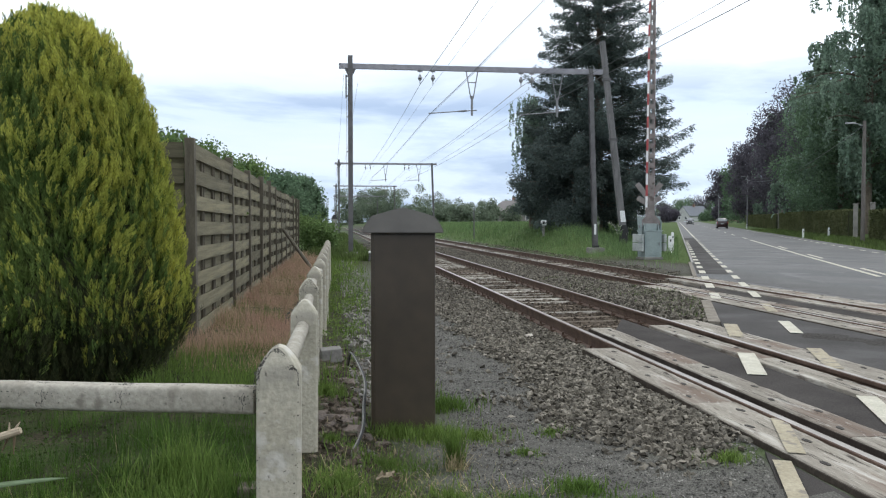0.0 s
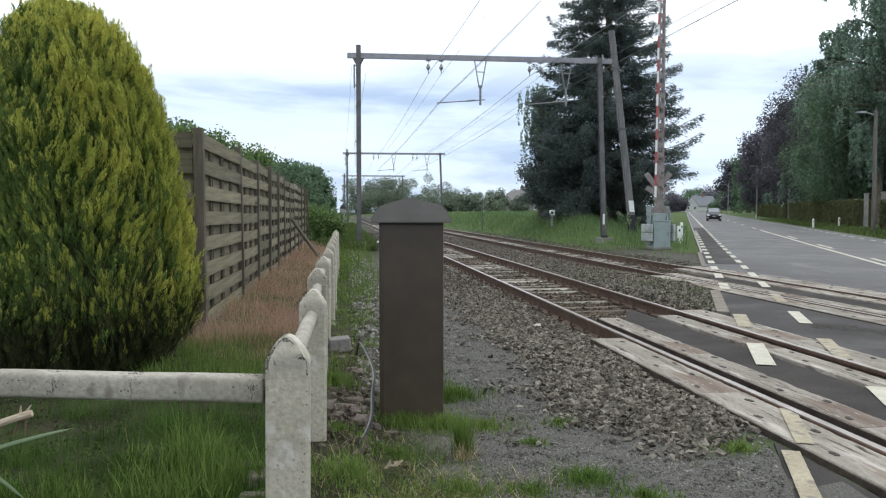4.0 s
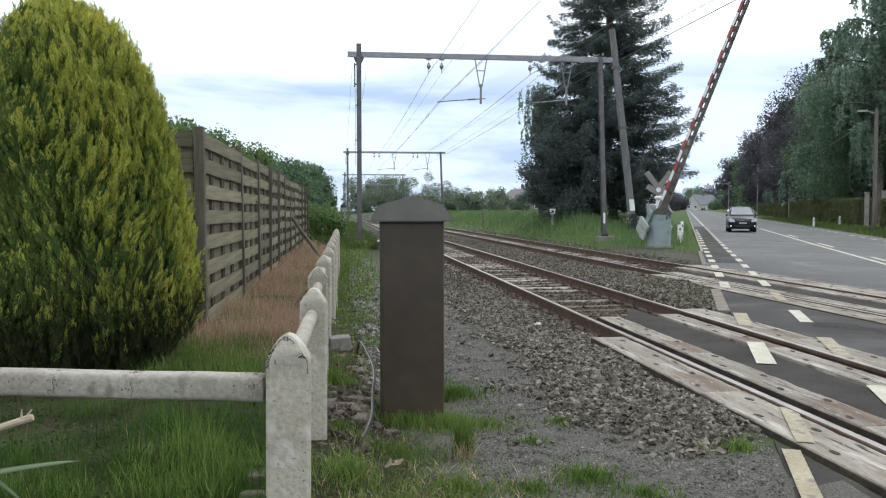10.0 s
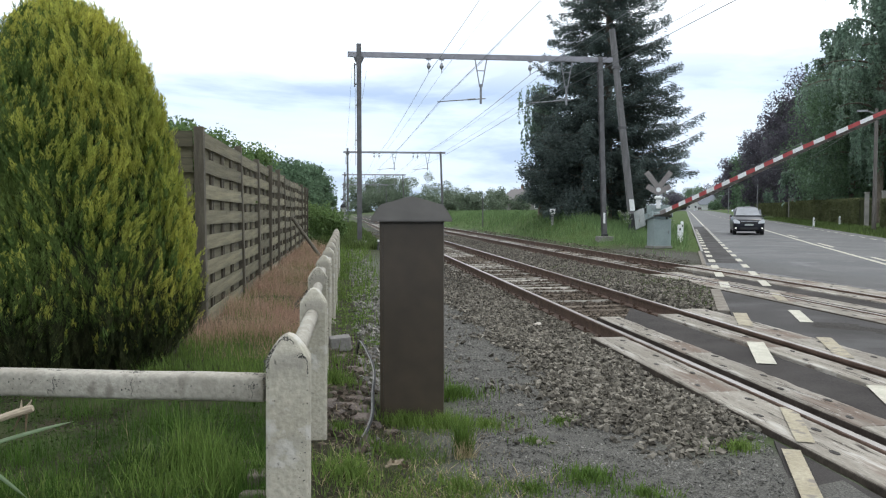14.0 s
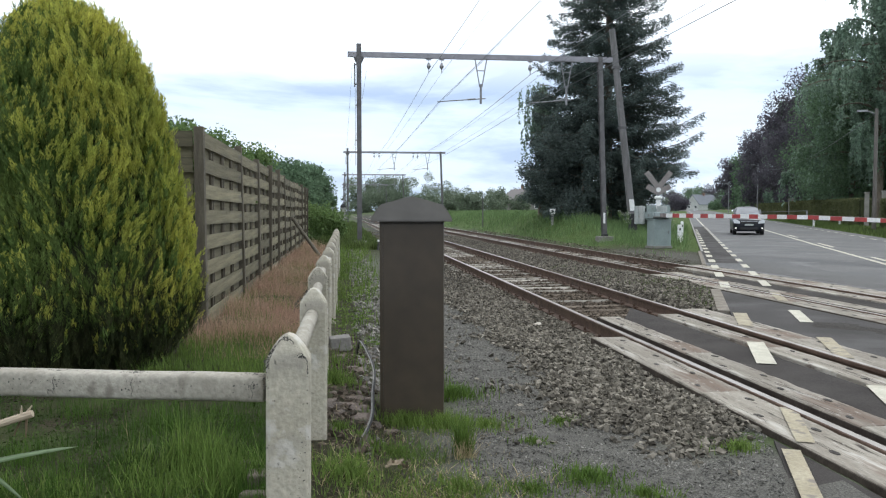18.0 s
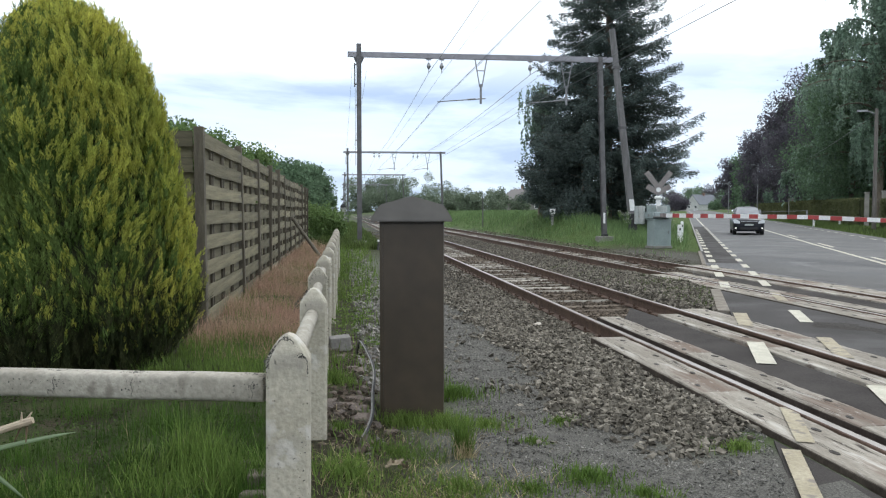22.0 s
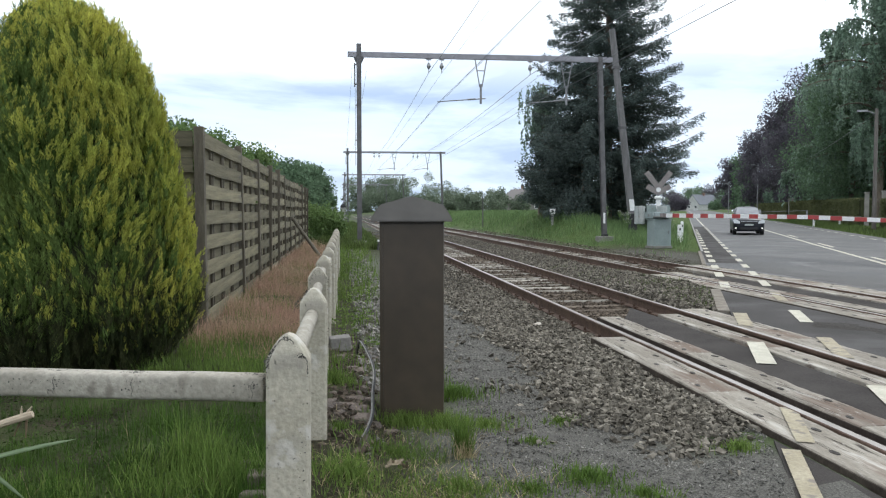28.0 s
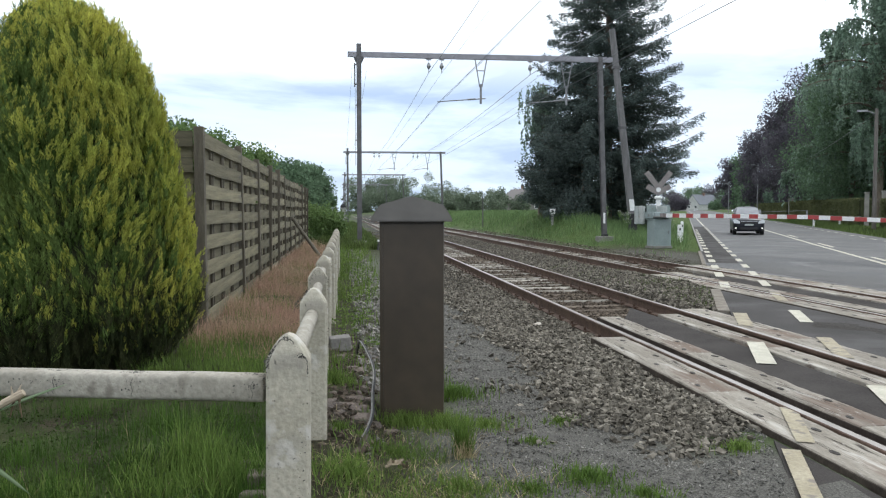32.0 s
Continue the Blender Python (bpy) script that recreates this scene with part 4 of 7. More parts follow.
build_post_fence()


def board_mesh(h, seed):
    rng = random.Random(seed)
    bm = bmesh.new()
    t, n, rings = 0.02, 6, []
    for i in range(n + 1):
        x, j = i / n, rng.uniform(-0.005, 0.005)
        rings.append([Vector((x, -t / 2, -h / 2 + j)), Vector((x, t / 2, -h / 2 + j)), Vector((x, t / 2, h / 2 + j * 0.6)), Vector((x, -t / 2, h / 2 + j * 0.6))])
    loft(bm, rings)
    me = bpy.data.meshes.new("board")
    bm.to_mesh(me)
    bm.free()
    me.materials.append(M["fence_wood"])
    return me


def build_board_fence():
    fe = thing("board_fence", pose(0, 0, 0), "tall weathered hit-and-miss board fence with dark posts", "fence")
    A0 = -1.60
    posts = [9.26, 12.8, 15.1, 17.3, 19.5, 21.7, 23.9, 26.1, 28.3, 30.5, 32.7, 34.9]
    rng = random.Random(3)
    cut, back = [board_mesh(0.165, k) for k in range(5)], [board_mesh(0.15, k + 9) for k in range(3)]
    post = lath = None
    for i, s in enumerate(posts):
        p = tk(A0 + 0.03, s)
        if post is None:
            bm = bmesh.new()
            box(bm, (0.105, 0.115, 2.36), bevel=0.008)
            ob = part("post", bm, M["fence_post"], fe)
            post = ob.data
        else:
            ob = new("post", post)
            ob.parent = fe
        ob.matrix_world = Matrix.Translation((p.x, p.y, -0.06 + rng.uniform(-0.04, 0.05))) @ pose(0, 0, 0, rng.uniform(-1.3, 1.3), rng.uniform(-1.3, 1.3), math.degrees(TRACK))
        if i + 1 == len(posts):
            break
        length = posts[i + 1] - s - 0.11
        sag, tip = rng.uniform(-0.03, 0.03), rng.uniform(-0.35, 0.35)
        turn = pose(0, 0, 0, 0, 0, 90 + math.degrees(TRACK))
        for k in range(15):
            front = k % 2 == 0
            ob = new("board", cut[(k + i) % 5] if front else back[(k + i) % 3])
            ob.parent = fe
            q = tk(A0 + (0.026 if front else -0.028), s + 0.055, 0.13 + 0.1445 * k + sag)
            ob.matrix_world = Matrix.Translation(q) @ turn @ pose(0, 0, 0, rng.uniform(-2, 2), tip + rng.uniform(-0.25, 0.25), 0) @ Matrix.Diagonal((length, 1, 1, 1))
        n = 2 if length < 3 else 3
        for k in range(1, n + 1):
            for half in (0.0, 0.12):
                q = tk(A0 - 0.001, s + 0.055 + length * k / (n + 1) + half - 0.06, 0.06 + sag)
                if lath is None:
                    bm = bmesh.new()
                    box(bm, (0.03, 0.05, 2.14), bevel=0.004)
                    ob = part("lath", bm, M["fence_post"], fe)
                    lath = ob.data
                else:
                    ob = new("lath", lath)
                    ob.parent = fe
                ob.matrix_world = Matrix.Translation(q) @ pose(0, 0, 0, 0, 0, math.degrees(TRACK))
    # a short leg turns away behind the shrub
    for j in range(3):
        for k in range(15):
            front = k % 2 == 0
            ob = new("board", cut[(k + j) % 5] if front else back[(k + j) % 3])
            ob.parent = fe
            q = tk(A0 - 0.05 - 1.9 * j, 9.27 + (-0.026 if front else 0.028), 0.13 + 0.1445 * k)
            ob.matrix_world = Matrix.Translation(q) @ pose(0, 0, 0, 0, rng.uniform(-0.3, 0.3), 180 + math.degrees(TRACK)) @ Matrix.Diagonal((1.79, 1, 1, 1))
        for x in (0.6, 1.2):
            ob = new("lath", lath)
            ob.parent = fe
            ob.matrix_world = Matrix.Translation(tk(A0 - 0.05 - 1.9 * j - x, 9.271, 0.06)) @ pose(0, 0, 0, 0, 0, 90 + math.degrees(TRACK))
        ob = new("post", post)
        ob.parent = fe
        ob.matrix_world = Matrix.Translation(tk(A0 - 0.0 - 1.9 * (j + 1), 9.27, -0.06)) @ pose(0, 0, 0, 0, 0, math.degrees(TRACK))
    p, q = tk(A0 + 0.08, 24.3, 1.15), tk(A0 + 1.0, 22.6, 0.0)
    bm = bmesh.new()
    rod(bm, q, p, 0.05, n=8)
    part("brace", bm, M["fence_post"], fe, "slanting wooden brace")
    return fe


build_board_fence()


# ---- crossing barrier ----
M["weight_paint"] = mat("chalky_pale_paint", (0.32, 0.345, 0.33), (0.43, 0.45, 0.435), 3, 0.8, 0.1, fine=40, spots=((0.25, 0.22, 0.19), 0.63, 5))
M["arm_metal"] = mat("weathered_grey_arm", (0.15, 0.126, 0.117), (0.25, 0.217, 0.205), 3, 0.5, 0.05, fine=40, spots=((0.10, 0.076, 0.064), 0.6, 5))
PIVOT = Vector((8.20, 31.10, 0.0))
PIVOT_UP = 1.20
ARM_TURN = math.degrees(math.atan2(-0.957, 0.288))


def arm_half(x):
    """Half the distance between the arm's two bars, x metres from the pivot."""
    return 0.078 + 0.05 * max(0.0, 1 - x / 9.5)


def droop(x):
    """The outer length, jointed on at the fitting, hangs a little."""
    return -0.022 * max(0.0, x - 7.85)


def build_barrier():
    ob = thing("level_crossing_barrier", pose(PIVOT.x, PIVOT.y, 0, 0, 0, ARM_TURN), "red and white barrier arm on a pale green-grey machine cabinet", "barrier")
    bm = bmesh.new()
    box(bm, (0.53, 0.72, 0.98), (0, 0, 0.04), bevel=0.02)
    part("housing", bm, M["cab_paint"], ob)
    bm = bmesh.new()
    box(bm, (0.60, 0.80, 0.10), (0, 0, -0.05), bevel=0.02)
    part("base", bm, M["pillar"], ob, "grey concrete base")
    bm = bmesh.new()
    box(bm, (0.57, 0.78, 0.04), (0, 0, 1.02), bevel=0.01)
    part("cover", bm, M["cab_paint"], ob)
    bm = bmesh.new()
    box(bm, (0.30, 0.50, 0.26), (-0.05, 0, 1.06), bevel=0.03)
    part("gearbox", bm, M["cab_paint"], ob)
    for y in (-0.30, 0.30):
        bm = bmesh.new()
        loft(bm, [[Vector((x, y + d, z)) for x, z in ((-0.16, 1.06), (0.16, 1.06), (0.07, 1.34), (-0.07, 1.34))] for d in (-0.02, 0.02)])
        part("bearing", bm, M["cab_paint"], ob)
    bm = bmesh.new()
    box(bm, (0.012, 0.60, 0.80), (0.27, 0, 0.13), bevel=0.004)
    dr = part("door", bm, M["cab_paint"], ob)
    bm = bmesh.new()
    box(bm, (0.03, 0.03, 0.12), (0.287, 0.24, 0.5), bevel=0.004)
    part("handle", bm, M["old_steel"], dr)
    bm = bmesh.new()
    rod(bm, (0, -0.46, 0), (0, 0.46, 0), 0.05, n=12)
    arm = part("arm", bm, M["old_steel"], ob, "long striped arm with counterweights")
    arm.location = (0, 0, PIVOT_UP)
    for i in range(-1, 25):
        x0, x1 = 1.155 + 0.43 * i, 1.585 + 0.43 * i
        bm = bmesh.new()
        rings = []
        for x in (max(x0, 0.32), x1):
            h, off = 0.154 - 0.0045 * x, arm_half(x)
            rings.append((x, h, off))
        for sy in (-1, 1):
            for side in (sy * 0.0325, ):
                loft(bm, [[Vector((x, sy * off + side + y, z + droop(x))) for y, z in ((-0.003, -h / 2), (0.003, -h / 2), (0.003, h / 2), (-0.003, h / 2))] for x, h, off in rings])
        red = i % 2 == 0
        part("stripe", bm, M["red_paint"] if red else M["white_paint"], arm, "red band" if red else "white band")
    for sy in (-1, 1):
        bm = bmesh.new()
        rings = []
        for x in (0.32, 3.0, 6.0, 7.85, 9.0, 11.9):
            h, off = 0.152 - 0.0045 * x, arm_half(x)
            rings.append([Vector((x, sy * off + y, z + droop(x))) for y, z in ((-0.029, -h / 2), (0.029, -h / 2), (0.029, h / 2), (-0.029, h / 2))])
        loft(bm, rings)
        part("bar", bm, M["arm_metal"], arm, "weathered grey metal bar")
    for i in range(28):
        x = 1.95 + i * 0.37
        bm = bmesh.new()
        box(bm, (0.19, 2 * arm_half(x) - 0.056, 0.02), (x, 0, -0.068 + 0.0022 * x + droop(x)))
        part("cross_plate", bm, M["arm_metal"], arm)
    bm = bmesh.new()
    loft(bm, [[Vector((x, y, z)) for y, z in ((-w, -0.068), (w, -0.068), (w, -0.044), (-w, -0.044))] for x, w in ((0.06, 0.44), (0.20, 0.42), (0.42, 0.19), (0.55, 0.11), (1.90, 0.105))])
    part("yoke", bm, M["arm_metal"], arm, "brown metal plate at the arm's root")
    bm = bmesh.new()
    rod(bm, (7.85, 0, -0.06), (7.85, 0, 0.19), 0.022, n=8)
    part("arm_fitting", bm, M["old_steel"], arm)
    bm = bmesh.new()
    rod(bm, (0.5, 0, 0.04), (7.85, 0, 0.18), 0.006, n=5)
    part("stay_wire", bm, M["wire"], arm)
    for y in (-0.42, 0.42):
        bm = bmesh.new()
        box(bm, (1.30, 0.045, 0.24), (-0.42, y, -0.12), bevel=0.01)
        part("lever", bm, M["cab_paint"], arm)
        for k in (0, 1):
            bm = bmesh.new()
            box(bm, (0.31, 0.09, 0.70), (-0.44 - 0.33 * k, y * 1.16, -0.34), bevel=0.02)
            part("counterweight", bm, M["weight_paint"], arm, "pale counterweight plate")
    return arm


barrier_arm = build_barrier()


def build_cross_sign():
    p = Vector((8.58, 32.7, 0))
    ob = thing("saint_andrew_cross", pose(p.x, p.y, gz(p.x, p.y), 0, 0, -14), "grey back of a level crossing cross sign on a post", "crossing sign")
    bm = bmesh.new()
    rod(bm, (0, 0, 0), (0, 0, 2.45), 0.05, n=10)
    part("post", bm, M["old_steel"], ob)
    for k, (ang, ln) in enumerate(((37, 0.78), (-37, 0.78), (60, 0.52), (-60, 0.52))):
        bm = bmesh.new()
        m = Matrix.Translation((0, -0.06 - 0.006 * k, 2.33 if k < 2 else 2.13)) @ pose(0, 0, 0, 0, ang, 0)
        box(bm, (0.21, 0.02, ln), (0, 0, 0), m, bevel=0.006)
        part("blade", bm, M["sign_back"], ob)
    bm = bmesh.new()
    box(bm, (0.90, 0.02, 0.34), (0, -0.05, 1.30), bevel=0.01)
    part("lamp_board", bm, M["cab_paint"], ob, "pale grey lamp board")
    bm = bmesh.new()
    box(bm, (0.17, 0.16, 0.42), (0, -0.14, 1.5), bevel=0.02)
    part("bell_housing", bm, M["white_paint"], ob, "white bell housing")
    bm = bmesh.new()
    bmesh.ops.create_uvsphere(bm, u_segments=14, v_segments=8, radius=0.165, matrix=Matrix.Translation((0, -0.14, 1.93)) @ Matrix.Diagonal((1, 1, 0.5, 1)))
    smooth(part("bell", bm, M["white_paint"], ob, "white domed bell"))
    bm = bmesh.new()
    rod(bm, (0, -0.085, 2.25), (0, -0.13, 2.25), 0.095, n=14)
    part("lamp_back", bm, M["white_paint"], ob, "round white lamp back")
    return ob


build_cross_sign()


# ---- car ----
def build_car(name, paint, label, lit):
    """A small hatchback; it faces -y, its origin on the road under its middle."""
    ob = thing(name, pose(0, 0, 0), label, "car")
    wide = 0.985
    bm = bmesh.new()

    def ring(y, w, zs):
        lo, mid, hi = zs
        return [Vector((sx * wide * w / 2 * k, y, z)) for sx, k, z in ((-1, 0.84, lo), (-1, 0.97, lo + 0.08), (-1, 1.0, mid), (-1, 0.985, hi - 0.12), (-1, 0.92, hi - 0.03), (-1, 0.70, hi + 0.015),
                                                                (1, 0.70, hi + 0.015), (1, 0.92, hi - 0.03), (1, 0.985, hi - 0.12), (1, 1.0, mid), (1, 0.97, lo + 0.08), (1, 0.84, lo))]

    rings = [ring(y, w, zs) for y, w, zs in (
        (-2.0, 1.05, (0.30, 0.42, 0.62)), (-1.96, 1.38, (0.22, 0.44, 0.72)), (-1.86, 1.54, (0.19, 0.48, 0.79)), (-1.62, 1.63, (0.18, 0.52, 0.86)), (-1.25, 1.665, (0.18, 0.58, 0.93)), (-0.92, 1.67, (0.18, 0.60, 0.99)),
        (0.0, 1.67, (0.18, 0.60, 0.99)), (1.0, 1.67, (0.18, 0.62, 1.0)), (1.70, 1.62, (0.20, 0.62, 1.0)), (1.93, 1.52, (0.24, 0.6, 0.96)), (1.99, 1.34, (0.32, 0.55, 0.8)))]
    loft(bm, rings)
    body = smooth(part("body", bm, paint, ob))
    bm = bmesh.new()

    def roof(y, w0, w1, z):
        return [Vector((x, y, q)) for x, q in ((-w0 / 2, 0.95), (-w0 / 2 * 0.35 - w1 / 2 * 0.65, z * 0.6 + 0.38), (-w1 / 2, z - 0.07), (-w1 / 2 + 0.10, z - 0.01), (0, z + 0.015), (w1 / 2 - 0.10, z - 0.01), (w1 / 2, z - 0.07),
                                               (w0 / 2 * 0.35 + w1 / 2 * 0.65, z * 0.6 + 0.38), (w0 / 2, 0.95))]

    loft(bm, [roof(-0.95, 1.44, 1.32, 1.03), roof(-0.36, 1.44, 1.14, 1.43), roof(0.2, 1.44, 1.12, 1.51), roof(1.2, 1.44, 1.10, 1.49), roof(1.75, 1.42, 1.06, 1.33), roof(1.93, 1.40, 1.2, 1.02)])
    smooth(part("cabin", bm, paint, ob))
    for y0, z0, w0, y1, z1, w1, nm in ((-0.99, 1.02, 1.30, -0.38, 1.43, 1.04, "windscreen"), (1.955, 1.04, 1.25, 1.80, 1.34, 1.0, "rear_window")):
        bm = bmesh.new()
        n = Vector((0, -(z1 - z0), (y1 - y0))).normalized() * (0.018 if nm == "windscreen" else -0.018)
        if n.z < 0:
            n = -n
        q = [Vector((-w0 / 2, y0, z0)) + n, Vector((w0 / 2, y0, z0)) + n, Vector((w1 / 2, y1, z1)) + n, Vector((-w1 / 2, y1, z1)) + n]
        vs = [bm.verts.new(p) for p in q]
        vb = [bm.verts.new(p - n * 1.2) for p in q]
        bm.faces.new(vs)
        for i in range(4):
            bm.faces.new((vs[i], vs[(i + 1) % 4], vb[(i + 1) % 4], vb[i]))
        bmesh.ops.recalc_face_normals(bm, faces=bm.faces[:])
        part(nm, bm, M["screen"], ob, "grey glass, sky reflection put into its colour")
    for sx in (-1, 1):
        bm = bmesh.new()
        loft(bm, [[Vector((sx * x, y, z)) for y, z in ((-0.80, 1.02), (1.55, 1.04), (1.35, 1.32), (-0.25, 1.36))] for x in (0.66, 0.72)])
        part("side_window", bm, M["window"], ob, "dark glass")
        bm = bmesh.new()
        bmesh.ops.create_uvsphere(bm, u_segments=12, v_segments=8, radius=0.065, matrix=Matrix.Translation((sx * 0.845, -0.62, 1.0)) @ Matrix.Diagonal((1.0, 0.7, 0.75, 1)))
        smooth(part("mirror", bm, paint, ob))
        for y in (-1.28, 1.20):
            bm = bmesh.new()
            rod(bm, (sx * 0.60, y, 0.30), (sx * 0.79, y, 0.30), 0.30, n=24)
            wh = part("wheel", bm, M["black"], ob, "black tyre")
            bm = bmesh.new()
            rod(bm, (sx * 0.78, y, 0.30), (sx * 0.797, y, 0.30), 0.19, n=16)
            part("rim", bm, M["old_steel"], wh, "grey rim")
        bm = bmesh.new()
        loft(bm, [[Vector((sx * x, y, z)) for x, z in ((0.46, 0.60), (0.76, 0.62), (0.80, 0.80), (0.68, 0.83), (0.47, 0.72))] for y in (-2.005, -1.62)])
        part("headlamp", bm, M["lamp_glass"], ob, "clear headlamp")
        bm = bmesh.new()
        rod(bm, (sx * 0.66, -1.985, 0.36), (sx * 0.66, -1.88, 0.36), 0.045, n=14)
        part("fog_lamp", bm, M["lamp_glow"] if lit else M["lamp_glass"], ob, "round lit lamp" if lit else "")
        bm = bmesh.new()
        box(bm, (0.10, 0.05, 0.26), (sx * 0.74, 1.95, 0.72), bevel=0.01)
        part("tail_lamp", bm, M["red_paint"], ob, "red tail lamp")
    bm = bmesh.new()
    box(bm, (0.84, 0.05, 0.09), (0, -1.99, 0.61), bevel=0.01)
    part("grille", bm, M["black"], ob)
    bm = bmesh.new()
    box(bm, (0.84, 0.03, 0.022), (0, -2.0, 0.70), bevel=0.004)
    part("grille_trim", bm, M["chrome"], ob, "chrome trim")
    bm = bmesh.new()
    box(bm, (0.92, 0.05, 0.13), (0, -1.985, 0.27), bevel=0.02)
    part("lower_grille", bm, M["black"], ob)
    for y in (-2.03, 2.0):
        bm = bmesh.new()
        box(bm, (0.44, 0.015, 0.095), (0, y, 0.49 if y < 0 else 0.62), bevel=0.002)
        part("number_plate", bm, M["weight_paint"], ob, "white plate")
    return ob


near_car = build_car("car", M["car_paint"], "small black hatchback with lit front lamps on the road", True)
far_car = build_car("car", M["car_red"], "dark red hatchback driving away on the road", False)


# ---- plants ----
def leaf_cloud(rng, centres, radii, n, size, droop=0.0, flat=1.0):
    """Leaves on the outer part of many clumps. Returns verts and faces of small folded quads."""
    w = radii ** 2
    pick = rng.choice(len(centres), n, p=w / w.sum())
    d = rng.normal(0, 1, (n, 3))
    d /= np.linalg.norm(d, axis=1)[:, None]
    rad = radii[pick] * rng.uniform(0.45, 1.08, n) * np.where(rng.uniform(0, 1, n) < 0.10, rng.uniform(1.0, 1.28, n), 1.0)
    d2 = d * rad[:, None]
    d2[:, 2] *= flat
    p = centres[pick] + d2
    fr = turns(rng, n, 0.9)
    sc = size * rng.uniform(0.55, 1.35, n)
    fr = fr * sc[:, None, None]
    if droop:
        fr[:, :, 2] *= droop
    base = [(0, -0.5, 0), (0.32, 0.0, 0.10), (0, 0.5, -0.05), (-0.32, 0.0, 0.10)]
    return scatter(base, [(0, 1, 2, 3)], p, fr)


def branching(rng, height, spread, trunk_r, n_limb, start=0.25):
    """A trunk and limbs; returns the bmesh and the tips."""
    bm = bmesh.new()
    pts = [Vector((0, 0, -0.2))]
    for i in range(1, 7):
        pts.append(Vector((rng.normal(0, 0.015) * height, rng.normal(0, 0.015) * height, height * 0.88 * i / 6)))
    for i in range(6):
        rod(bm, pts[i], pts[i + 1], trunk_r * (1 - i / 6.6), trunk_r * (1 - (i + 1) / 6.6), n=8)
    tips = []
    for k in range(n_limb):
        u = start + (0.95 - start) * (k + 0.5) / n_limb
        i = min(int(u * 6), 5)
        p = pts[i].lerp(pts[i + 1], u * 6 - i)
        ang = k * 2.4 + rng.uniform(-0.4, 0.4)
        ln = spread * (0.55 + 0.45 * math.sin(math.pi * min(1, (u - start) / (1 - start) * 0.9 + 0.12))) * rng.uniform(0.75, 1.1)
        q = p + Vector((math.cos(ang) * ln, math.sin(ang) * ln, ln * rng.uniform(0.15, 0.55)))
        mid = p.lerp(q, 0.5) + Vector((0, 0, -0.06 * ln))
        r = trunk_r * 0.35 * (1.1 - u)
        rod(bm, p, mid, r, r * 0.7, n=5)
        rod(bm, mid, q, r * 0.7, r * 0.2, n=5)
        tips += [(mid, 0.8), (q, 1.0), (p.lerp(q, 0.8), 0.9)]
    tips.append((pts[-1], 0.9))
    return bm, tips


def tree(name, at, height, spread, n, size, m, label, seed, clump=0.32, start=0.25, flat=1.0, category="tree", group=""):
    rng = np.random.default_rng(seed)
    ob = thing(name, pose(at[0], at[1], gz(at[0], at[1]) - 0.05, 0, 0, seed * 40.0), label, category, group)
    bm, tips = branching(rng, height, spread, height * 0.022, 14, start)
    part("trunk", bm, M["bark"], ob, "brown bark")
    c = np.array([tuple(p) for p, _ in tips])
    rad = np.array([w for _, w in tips]) * spread * clump * rng.uniform(0.7, 1.25, len(tips))
    v, f = leaf_cloud(rng, c, rad, n, size, flat=flat)
    raw("crown", v, f, [m], ob)
    return ob


